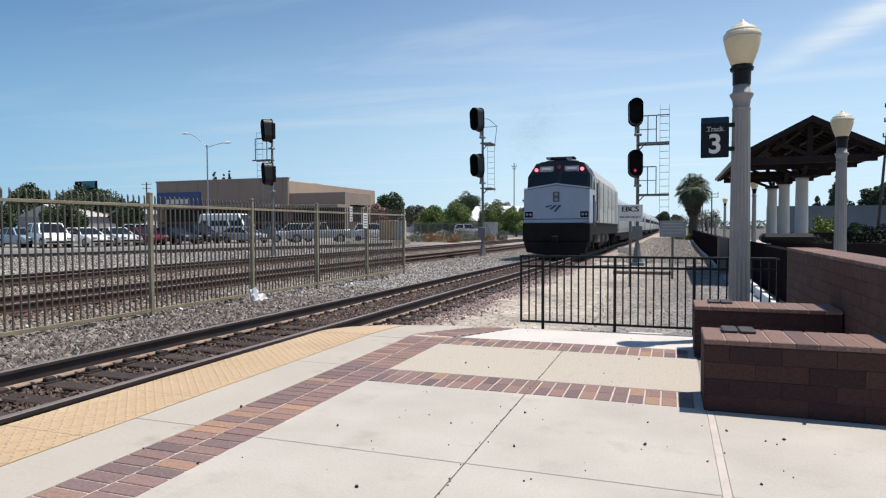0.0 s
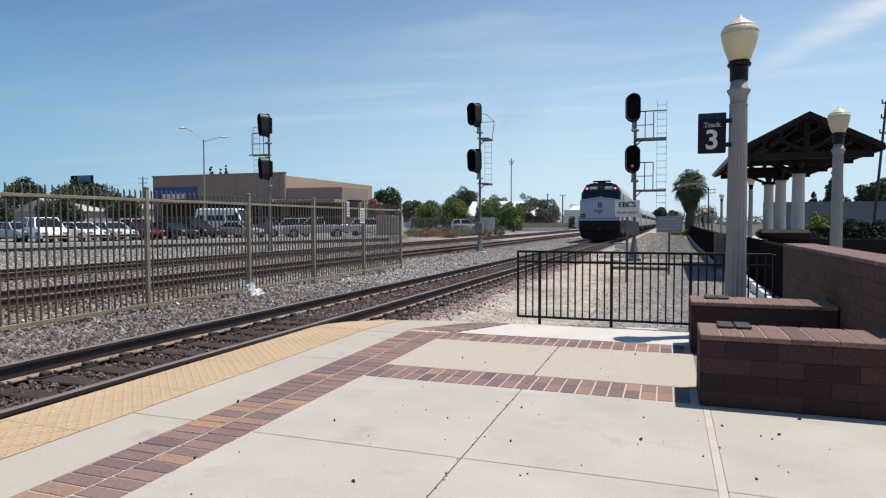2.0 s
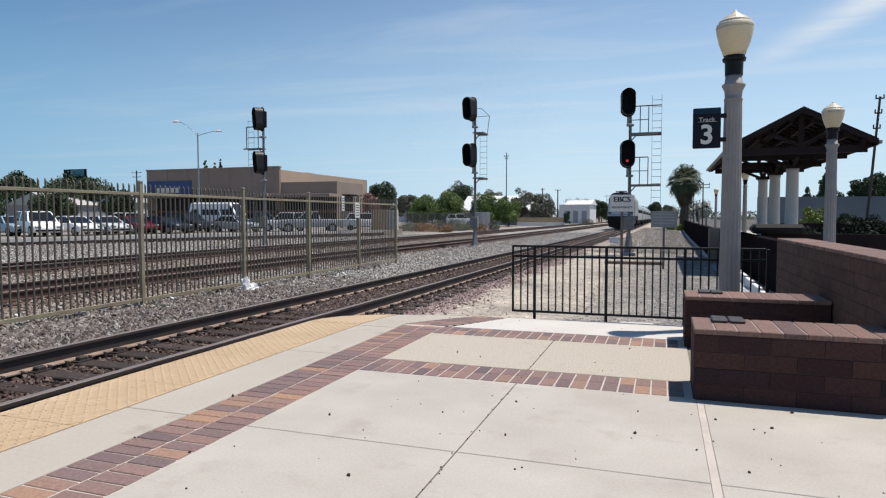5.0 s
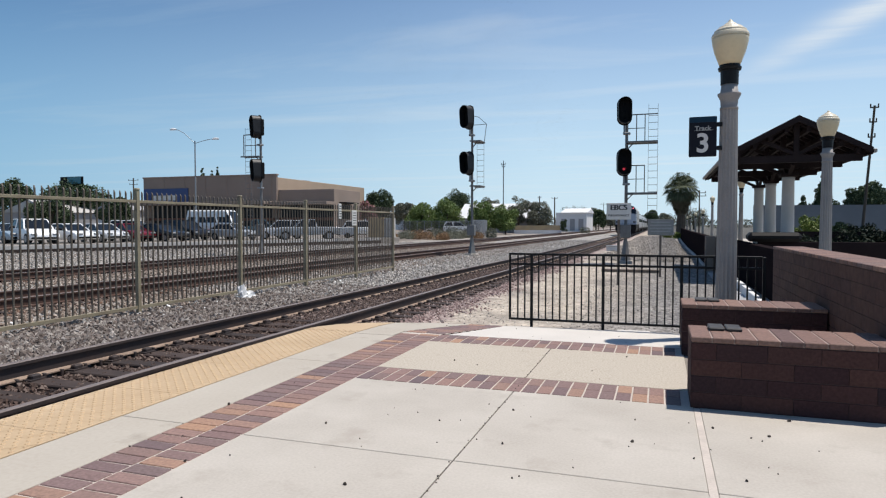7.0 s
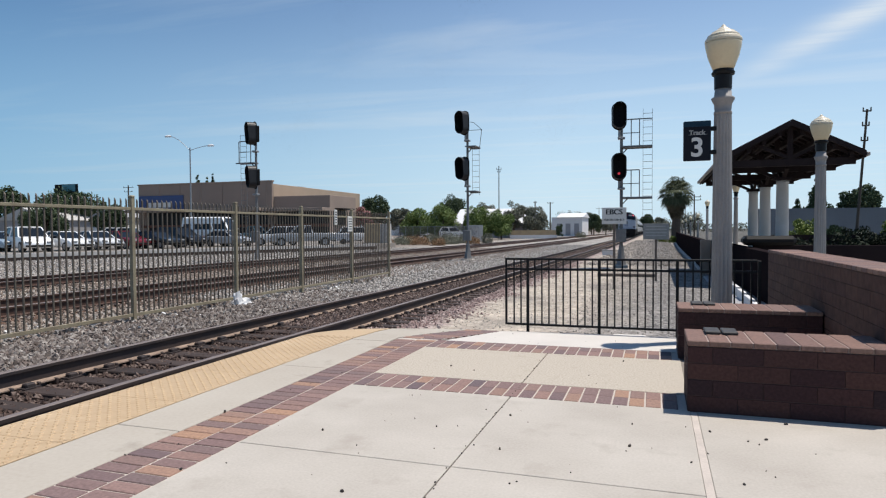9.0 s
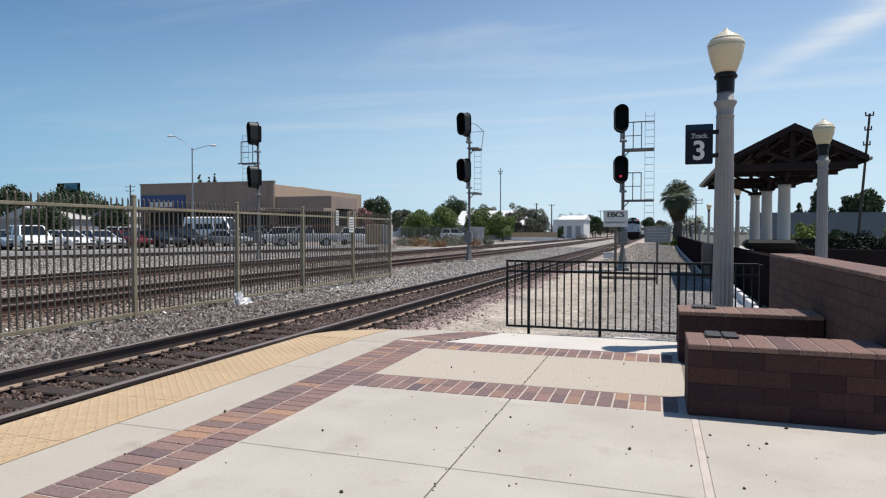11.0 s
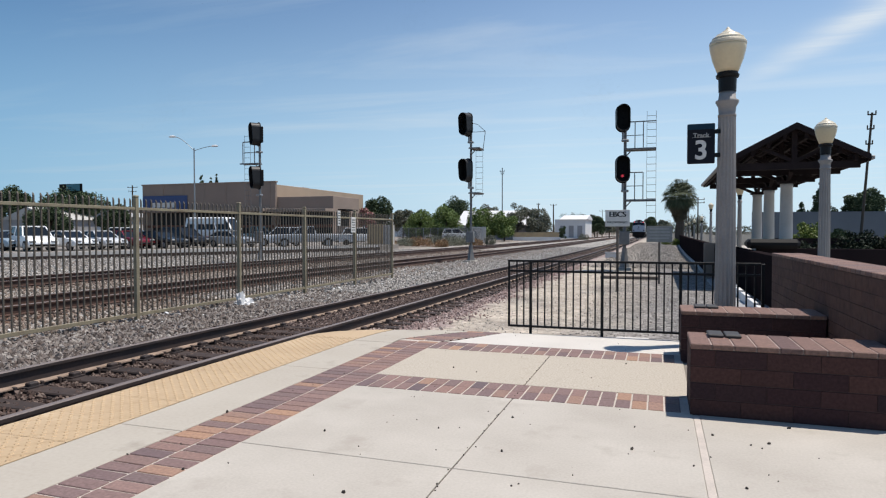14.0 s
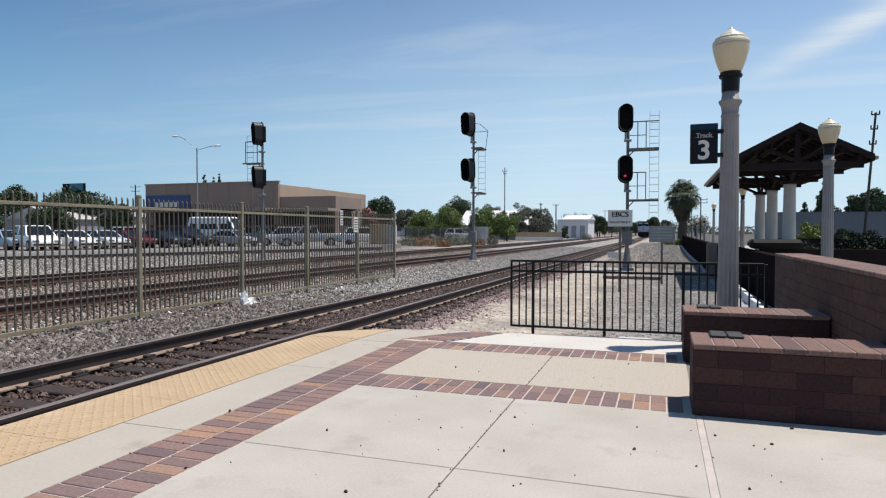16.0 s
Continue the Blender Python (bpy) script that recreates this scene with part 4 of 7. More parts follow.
# ---- shelter on the neighbouring platform ----
def build_shelter():
    y0, y1, ridge_x, half, ridge_z, eave_z = 20.5, 30.6, 3.68, 1.80, 4.26, 3.30
    s = thing("platform_shelter", "open shelter with a dark timber gable roof on white columns", "shelter")
    for sg in (-1, 1):
        bm = B()
        a, b = (ridge_x, ridge_z), (ridge_x + sg * half, eave_z)
        prism(bm, [a, b, (b[0], b[1] - 0.10), (a[0], a[1] - 0.12)], "y", y0, y1)
        part("roof_slope", bm, ROOF_WOOD, s, "dark roof slope")
        bm = B()
        prism(bm, [(a[0], a[1] + 0.02), (b[0] + sg * 0.03, b[1] + 0.02), (b[0] + sg * 0.03, b[1] - 0.14), (a[0], a[1] - 0.16)], "y", y0 - 0.05, y0 - 0.002)
        part("barge_board", bm, ROOF_WOOD, s)
        bm = B()
        box(bm, b[0] - 0.03, b[0] + 0.03, y0, y1, b[1] - 0.17, b[1] - 0.102)
        part("fascia", bm, ROOF_WOOD, s)
        for i in range(4):
            f = (i + 0.7) / 4.4
            px, pz = a[0] + (b[0] - a[0]) * f, a[1] + (b[1] - a[1]) * f
            bm = B()
            box(bm, px - 0.05, px + 0.05, y0 + 0.1, y1 - 0.1, pz - 0.28, pz - 0.12)
            part("purlin", bm, ROOF_WOOD, s)
        for i in range(17):
            yy = y0 + 0.3 + i * 0.59
            bm = B()
            bar(bm, (a[0] + sg * 0.08, yy, a[1] - 0.17), (b[0] - sg * 0.04, yy, b[1] - 0.15), 0.05, 0.09)
            part("rafter", bm, ROOF_WOOD, s)
        bm = B()
        box(bm, b[0] + (0.035 if sg > 0 else -0.125), b[0] + (0.125 if sg > 0 else -0.035), y0 - 0.04, y1, b[1] - 0.13, b[1] - 0.02, 0.02)
        part("gutter", bm, LAMP_GREY, s, "grey eaves gutter")
    for y in (20.8, 22.9, 26.3, 29.3):
        bm = B()
        box(bm, ridge_x - half + 0.15, ridge_x + half - 0.15, y - 0.06, y + 0.06, 2.98, 3.18)
        part("cross_beam", bm, ROOF_WOOD, s)
        bm = B()
        box(bm, ridge_x - 0.07, ridge_x + 0.07, y - 0.06, y + 0.06, 3.18, 4.1)
        part("king_post", bm, ROOF_WOOD, s)
        for sg in (-1, 1):
            bm = B()
            bar(bm, (ridge_x, y, 3.2), (ridge_x + sg * 0.95, y, 3.66), 0.09)
            part("web_strut", bm, ROOF_WOOD, s)
    for y in (22.9, 26.3, 29.3):
        bm = B()
        lathe(bm, [(0.20, -0.1), (0.195, 1.2), (0.175, 2.60), (0.19, 2.62), (0.19, 2.70)], 20, 0, (ridge_x + 0.17, y, 0))
        part("column", bm, WHITE_PAINT, s, "round white column", smooth=True)
        bm = B()
        box(bm, ridge_x - 0.07, ridge_x + 0.41, y - 0.24, y + 0.24, 2.70, 2.82, 0.02)
        part("column_head", bm, ROOF_WOOD, s)
        for sx, sy in ((-1, 0), (1, 0), (0, -1), (0, 1)):
            bm = B()
            bar(bm, (ridge_x + 0.17 + sx * 0.15, y + sy * 0.15, 2.78), (ridge_x + 0.17 + sx * 0.75, y + sy * 0.75, 3.06), 0.10)
            part("brace", bm, ROOF_WOOD, s)
    return s


build_shelter()


# ---- car park, buildings and planting beyond the tracks ----
LEAF = palette("green_leaf", [(0.09, 0.135, 0.038), (0.16, 0.22, 0.06), (0.12, 0.175, 0.05), (0.24, 0.30, 0.095)], 0.6, 4, 0.0, True)
# raised in tone to take in some haze on far trees
LEAF_DARK = palette("dark_leaf", [(0.046, 0.066, 0.038), (0.08, 0.105, 0.056), (0.062, 0.086, 0.047), (0.105, 0.132, 0.072)], 0.8, 4, 0.0, True, 0.1)
# green darkened so the hedge's shade sits in the leaf colour
LEAF_SHADED = palette("shaded_green_leaf", [(0.016, 0.022, 0.014), (0.026, 0.034, 0.02), (0.02, 0.027, 0.017), (0.036, 0.045, 0.027)], 0.7, 4, 0.0, True, 0.1)
# grey-green foliage, paled further by distance haze put into the colour
LEAF_GREY = palette("grey_green_haze_leaf", [(0.14, 0.145, 0.11), (0.20, 0.205, 0.155), (0.17, 0.175, 0.13), (0.26, 0.26, 0.20)], 0.8, 4, 0.0, True, 0.1)
LEAF_YELLOW = palette("yellow_green_leaf", [(0.09, 0.13, 0.02), (0.14, 0.18, 0.03), (0.11, 0.15, 0.025), (0.18, 0.21, 0.04)], 0.6, 4, 0.0, True)
BLOSSOM = palette("pink_blossom", [(0.38, 0.15, 0.17), (0.48, 0.22, 0.23), (0.09, 0.12, 0.05), (0.32, 0.13, 0.14)], 0.7, 4, 0.0, True)
DRY = palette("dry_weed", [(0.28, 0.15, 0.075), (0.33, 0.21, 0.12), (0.24, 0.135, 0.07), (0.18, 0.15, 0.08)], 0.8, 4, 0.0, True)
BARK = material("bark", (0.10, 0.075, 0.055), 0.9, scale=3, fine=20, bump=0.5)
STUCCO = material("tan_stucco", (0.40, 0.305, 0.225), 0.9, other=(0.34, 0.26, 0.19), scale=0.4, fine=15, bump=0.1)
# darker copy of the tan stucco, with the shop front's shade in it
STUCCO_DARK = material("shade_toned_stucco", (0.29, 0.225, 0.185), 0.9, other=(0.245, 0.19, 0.155), scale=0.4, fine=15, bump=0.1)
WHITE_WALL = material("white_painted_wall", (0.72, 0.72, 0.72), 0.8, other=(0.6, 0.6, 0.6), scale=0.3, fine=10, bump=0.05)
GREY_WALL = material("grey_wall", (0.34, 0.34, 0.35), 0.85, other=(0.28, 0.28, 0.29), scale=0.4, fine=10, bump=0.1)
# glass kept near black to hold the shade under the canopy
SHOP_GLASS = material("shaded_shop_glass", (0.010, 0.011, 0.012), 0.35, bump=0.0, spec=0.15)
RED_SCREEN = material("rust_red_screen", (0.16, 0.065, 0.04), 0.85, other=(0.11, 0.05, 0.035), scale=0.8, fine=12, bump=0.1)
DULL_WALL = material("dull_grey_wall", (0.21, 0.21, 0.22), 0.85, other=(0.17, 0.17, 0.18), scale=0.4, fine=10, bump=0.1)
BLUE_SIGN = material("blue_shop_sign", (0.035, 0.07, 0.20), 0.5, bump=0.0)
TEAL_SIGN = material("teal_billboard", (0.10, 0.28, 0.33), 0.6, bump=0.0)
SHED_BROWN = material("brown_box_paint", (0.52, 0.38, 0.21), 0.7, other=(0.38, 0.28, 0.17), scale=1, fine=15, bump=0.1)
SHED_GREY = material("pale_grey_sheet", (0.52, 0.50, 0.47), 0.6, fine=15, bump=0.05)
KERB = material("pale_kerb", (0.55, 0.53, 0.50), 0.85, other=(0.42, 0.40, 0.37), scale=1.5, fine=20, bump=0.1)
TYRE = material("tyre", (0.014, 0.014, 0.015), 0.8, bump=0.0)
RIM = material("wheel_rim", (0.38, 0.38, 0.39), 0.4, metal=0.7, bump=0.0)
CAR_GLASS = material("dark_car_glass", (0.012, 0.015, 0.018), 0.06, bump=0.0)
TAILLAMP = material("red_tail_lens", (0.25, 0.015, 0.015), 0.25, bump=0.0)


def leaf_cloud(centres, count, leaf, seed, flat=1.0):
    """Many small leaves over a set of clumps (x, y, z, radius)."""
    rng = np.random.default_rng(seed)
    w = np.array([c[3] ** 2 for c in centres])
    idx = rng.choice(len(centres), count, p=w / w.sum())
    C = np.array([c[:3] for c in centres])[idx]
    R = np.array([c[3] for c in centres])[idx]
    d = rng.normal(size=(count, 3))
    d /= np.linalg.norm(d, axis=1)[:, None]
    P = C + d * (R * rng.uniform(0.45, 1.08, count) ** 0.7)[:, None] * np.array([1, 1, flat])
    u = rng.normal(size=(count, 3))
    u /= np.linalg.norm(u, axis=1)[:, None]
    v = np.cross(u, rng.normal(size=(count, 3)))
    v /= np.linalg.norm(v, axis=1)[:, None]
    s = leaf * rng.uniform(0.6, 1.5, count)[:, None]
    V = np.stack([P - u * s, P + v * s * 0.55, P + u * s, P - v * s * 0.55], 1).reshape(-1, 3)
    F = np.arange(4 * count).reshape(-1, 4)
    me = bpy.data.meshes.new("crown")
    me.from_pydata(V.tolist(), [], F.tolist())
    return me


def tree(x, y, width, top, base_of_crown, mat, label, seed, name="tree", leaves=2600, leaf=0.26, clumps=16, trunk=True, cone=False):
    g = ground_z(y)
    t = thing(name, label, name if name != "tree" else "tree", pose(x, y, g))
    rng = random.Random(seed)
    H, lo = top - g, base_of_crown - g
    cs = []
    clumps = 34 if cone else clumps + 12
    for i in range(clumps):
        a = rng.uniform(0, 6.283)
        if cone:
            f = rng.random()
            z, r = lo + (H - lo) * (0.06 + 0.86 * f), width / 2 * (1.02 - f) * rng.uniform(0.1, 0.75)
            cs.append((r * math.cos(a), r * math.sin(a), z, width * 0.17 * rng.uniform(0.85, 1.25) * (1.25 - f)))
            continue
        c = rng.uniform(-0.8, 1.0)
        q = rng.uniform(0.5, 0.86) * (1 + 0.12 * math.sin(3 * a + seed))
        cr = width * 0.145 * rng.uniform(0.7, 1.35)
        r = (width / 2 - cr * 0.4) * math.sqrt(1 - c * c * 0.9) * q
        z = lo + (H - lo) * (0.46 + 0.50 * c * q)
        cs.append((r * math.cos(a), r * math.sin(a), min(z, H - cr * 0.8), cr))
    if trunk:
        bm = B()
        th = lo + (H - lo) * 0.55
        rod(bm, (0, 0, -0.3), (rng.uniform(-0.2, 0.2), 0, th), max(0.1, width * 0.035), max(0.05, width * 0.014), 8)
        part("trunk", bm, BARK, t)
        bm = B()
        for c in cs[:8]:
            rod(bm, (0, 0, lo * 0.8 + (c[2] - lo) * 0.3), c[:3], width * 0.012, width * 0.004, 5)
        part("limb", bm, BARK, t)
    me = leaf_cloud(cs, int(leaves * 3.2), leaf * 0.56, seed)
    me.materials.append(mat)
    o = new("crown", me)
    o.parent = t
    return t


tree(-131, 100, 11, 10.8, 2.0, LEAF_DARK, "dark leafy tree behind the car park", 11, leaves=3500, leaf=0.4)
tree(-108, 95, 12.5, 9.5, 1.5, LEAF_DARK, "broad dark tree beside a billboard", 12, leaves=4200, leaf=0.4, clumps=24)
tree(-95, 97, 8, 5.8, 1.0, LEAF_DARK, "low dark tree behind parked cars", 13, leaf=0.35)
tree(-106, 130, 5.0, 16.4, 4, LEAF_DARK, "slim dark conifer above the shop roof", 14, cone=True, leaves=1500, leaf=0.4)
tree(-101.6, 130, 4.2, 15.8, 4, LEAF_DARK, "slim dark conifer above the shop roof", 15, cone=True, leaves=1300, leaf=0.4)
tree(-104.0, 131, 4.0, 15.2, 4, LEAF_DARK, "slim dark conifer above the shop roof", 28, cone=True, leaves=1300, leaf=0.35)
tree(-53.1, 117, 7.2, 8.4, 1.5, LEAF_DARK, "round dark tree at the shop's end", 16, leaves=3600, leaf=0.3, clumps=24)
tree(-51.3, 108, 4.2, 5.9, 1.0, BLOSSOM, "oleander bush with pink blossom", 17, name="flowering_bush", leaves=1500, trunk=False)
tree(-52.9, 130, 5.5, 6.2, 1.2, LEAF_GREY, "grey-green tree beyond the yard", 18, leaf=0.3)
tree(-41.2, 110, 7.0, 5.6, -0.8, LEAF, "bright green bushy tree by the fence", 19, leaves=4200, leaf=0.24, clumps=26)
tree(-37.0, 112, 6.8, 6.3, -0.8, LEAF, "bright green bushy tree by the fence", 20, leaves=3800, leaf=0.24, clumps=24)
tree(-55.0, 176, 9.4, 11.2, 3.0, LEAF_DARK, "round dark tree behind the bushes", 21, leaves=3200, leaf=0.3, clumps=22)
tree(-46.0, 178, 6.4, 8.9, 2.5, LEAF_GREY, "thin grey-green tree behind the bushes", 22, leaf=0.3)
tree(-32.4, 120, 7.2, 5.7, -0.8, LEAF, "bright green bushy tree by the white-roofed shed", 23, leaves=4000, leaf=0.24, clumps=24)
tree(-28.2, 121, 6.0, 5.0, -0.8, LEAF, "bright green bushy tree by the white-roofed shed", 24, leaves=3000, leaf=0.24, clumps=20)
tree(-30.6, 144, 6.4, 8.4, 0.2, LEAF_GREY, "thin grey-green tree with gaps in its crown", 25, leaves=2000, leaf=0.28)
tree(-26.2, 145, 6.2, 6.6, -0.2, LEAF_GREY, "grey-green tree by the brown wall", 26, leaves=2600, leaf=0.28)
tree(-25.2, 178, 2.4, 3.0, -1.6, LEAF_DARK, "dark bush at the warehouse corner", 27, name="bush", leaves=900, leaf=0.2, trunk=False)
for i, (x, y, w, top) in enumerate(((-18.8, 212, 5.5, 6.8), (-15.8, 222, 5.5, 5.2), (-24, 260, 8, 8.0), (-16, 290, 7, 6.0), (-12, 330, 9, 6.4), (-8, 420, 14, 7.4), (4, 430, 12, 8.0),
                                    (-22, 400, 14, 6.6), (-2.3, 215, 5, 6.5), (1.3, 190, 4.5, 4.2), (14, 300, 14, 8), (-38, 300, 16, 9), (-58, 260, 16, 8), (-75, 240, 16, 8))):
    tree(x, y, w, top, 0.2, LEAF_DARK if i % 4 == 0 else LEAF_GREY, "distant dark tree beside the line" if i % 4 == 0 else "distant grey-green tree beside the line", 40 + i, leaves=1500, leaf=0.4)
tree(23.2, 110, 4.6, 9.3, 2.5, LEAF_DARK, "tall dark conifer behind the grey wall", 61, cone=True, leaves=2200, leaf=0.3)
tree(20.9, 112, 3.4, 5.9, 2.0, LEAF_DARK, "small dark conifer behind the grey wall", 62, cone=True, leaves=1300, leaf=0.3)
tree(29.0, 110, 6.2, 7.4, 2.6, LEAF_DARK, "broad dark tree behind the grey wall", 63, leaves=2600, leaf=0.3, clumps=20)
for x, y, w, top, mt in ((11.3, 58, 3.0, 2.4, LEAF_YELLOW), (13.4, 60, 2.6, 1.5, LEAF_DARK), (15.6, 60, 3.4, 1.3, LEAF_SHADED), (18.8, 62, 2.6, 1.8, LEAF_YELLOW), (10.2, 50, 3.0, 0.7, LEAF_SHADED), (13.2, 50, 3.4, 0.8, LEAF_SHADED), (16, 50, 3.2, 0.8, LEAF_SHADED), (7.2, 36, 3.0, 0.65, LEAF_SHADED), (9.4, 37, 3.4, 0.9, LEAF_SHADED), (11.8, 37, 3.4, 1.0, LEAF_SHADED), (14.2, 38, 3.6, 1.0, LEAF_SHADED), (16.8, 38, 3.6, 1.05, LEAF_SHADED), (19.4, 39, 3.6, 1.05, LEAF_SHADED)):
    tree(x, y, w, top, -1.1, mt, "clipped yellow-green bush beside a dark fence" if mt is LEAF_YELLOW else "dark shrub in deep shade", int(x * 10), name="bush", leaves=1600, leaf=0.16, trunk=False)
for x, y, w, top, mt in ((-24.5, 72, 2.6, 0.3, DRY), (-27.5, 74, 3.0, 0.4, DRY), (-30.5, 76, 3.0, 0.2, LEAF_GREY), (-25.5, 80, 3.0, 0.2, LEAF_GREY), (-34.5, 79, 3.0, 0.5, DRY), (-22.8, 82, 2.4, 0.3, DRY), (-33.5, 83, 3.0, 0.4, LEAF_GREY), (-31.5, 82, 3.0, 0.5, DRY), (-29.5, 84, 2.6, 0.9, LEAF_GREY), (-27, 84, 3.4, 1.1, LEAF_GREY), (-25.3, 86, 2.6, 0.8, LEAF_GREY), (-22.6, 88, 1.8, 0.9, LEAF_GREY), (1.0, 96, 1.8, 0.3, LEAF_YELLOW), (2.2, 92, 1.4, 0.2, LEAF_YELLOW), (-16.5, 150, 3, 0.8, LEAF_GREY)):
    tree(x, y, w, top, -1.3, mt, "tuft of dry weeds" if mt is DRY else "low grey-green shrub in dry dirt", int(-x * 7) + int(y), name="shrub", leaves=900, leaf=0.10, trunk=False)


def build_palm(x, y):
    """A fan palm with a skirt of dead fronds."""
    g = ground_z(y)
    t = thing("palm_tree", "fan palm with a shaggy skirt of dead fronds", "palm tree", pose(x, y, g))
    bm = B()
    rod(bm, (0, 0, -0.3), (0.1, 0, 5.2), 0.7, 0.5, 12)
    part("trunk", bm, BARK, t)
    rng = random.Random(3)

    def frond(bm, base, az, el, length, width):
        tip = Vector((math.cos(az) * math.cos(el), math.sin(az) * math.cos(el), math.sin(el)))
        side = tip.cross(Vector((0, 0, 1))).normalized()
        stem = base + tip * length * 0.45
        n = 12
        for i in range(n):
            a = (i / (n - 1) - 0.5) * 2.5
            w = (tip * math.cos(a) + side * math.sin(a)).normalized()
            mid = stem + w * length * 0.33
            e = mid + w * length * 0.20 + Vector((0, 0, -0.20 * length * rng.uniform(0.5, 1.3)))
            q = side * 0.035 * width
            bm.faces.new([bm.verts.new(stem - q * 0.3), bm.verts.new(mid + q), bm.verts.new(e), bm.verts.new(mid - q)])
        bm.faces.new([bm.verts.new(base - side * 0.03), bm.verts.new(base + side * 0.03), bm.verts.new(stem + side * 0.02), bm.verts.new(stem - side * 0.02)])
    bm = B()
    for i in range(130):
        frond(bm, Vector((0, 0, rng.uniform(6.6, 7.4))), rng.uniform(0, 6.283), rng.uniform(-0.7, 1.35), rng.uniform(2.2, 3.1), 2.2)
    part("crown", bm, FROND, t, "green fan-shaped fronds")
    bm = B()
    for i in range(460):
        z = rng.uniform(4.3, 7.0)
        frond(bm, Vector((0, 0, z)), rng.uniform(0, 6.283), rng.uniform(-1.3, -0.25), rng.uniform(1.7, 2.4) * (0.5 + 0.17 * (z - 4.3)), 3.0)
    part("skirt", bm, DEAD_FROND, t, "brown hanging dead fronds")
    return t


FROND = palette("palm_frond", [(0.065, 0.08, 0.042), (0.11, 0.125, 0.068), (0.085, 0.10, 0.055), (0.15, 0.16, 0.095)], 0.7, 4, 0.0, True, 0.15)
DEAD_FROND = palette("dead_frond", [(0.12, 0.095, 0.06), (0.17, 0.135, 0.085), (0.095, 0.078, 0.05), (0.14, 0.115, 0.07)], 0.8, 4, 0.0, True)
build_palm(2.85, 100)


tree(-99, 83, 8, 5.4, 0.3, LEAF_DARK, "dark tree between the houses and cars", 71, leaves=3000, leaf=0.35, clumps=20)
tree(-84.5, 82, 6, 6.2, 0.5, LEAF_DARK, "dark tree at the shop's corner", 72, leaves=2200, leaf=0.35, clumps=18)
tree(-118, 84, 8, 5.5, 0.5, LEAF_DARK, "dark tree between the houses and cars", 73, leaves=2200, leaf=0.35, clumps=18)


def far_woods():
    rng = random.Random(9)
    cs = []
    for i in range(240):
        x = -330 + i * 2.2
        r = rng.uniform(1.8, 3.6)
        cs.append((x, 452 + rng.uniform(-8, 8), ground_z(300) + rng.uniform(0.5, 1.6) * r, r))
    me = leaf_cloud(cs, 16000, 0.55, 77)
    me.materials.append(LEAF_GREY)
    return tagged(new("far_woods", me), "hazy line of distant trees", "trees", kind="stuff")


far_woods()

# ---- vehicles ----
LOT_Z = -0.2
LOT_EDGE = [(-45.0, 8), (-37.0, 27.7), (-31.6, 41), (-25.6, 56.0)]
LOT = material("car_park_asphalt", (0.25, 0.225, 0.20), 0.9, other=(0.19, 0.168, 0.148), scale=0.5, fine=20, bump=0.1)
bm = B()
prism(bm, [*LOT_EDGE, (-26.6, 64), (-31.0, 66), (-36.0, 78), (-36.0, 118), (-150, 118), (-150, 10)], "z", -1.2, LOT_Z)
tagged(part("car_park", bm, LOT), "grey asphalt car park behind a kerb", "car park", kind="structure")

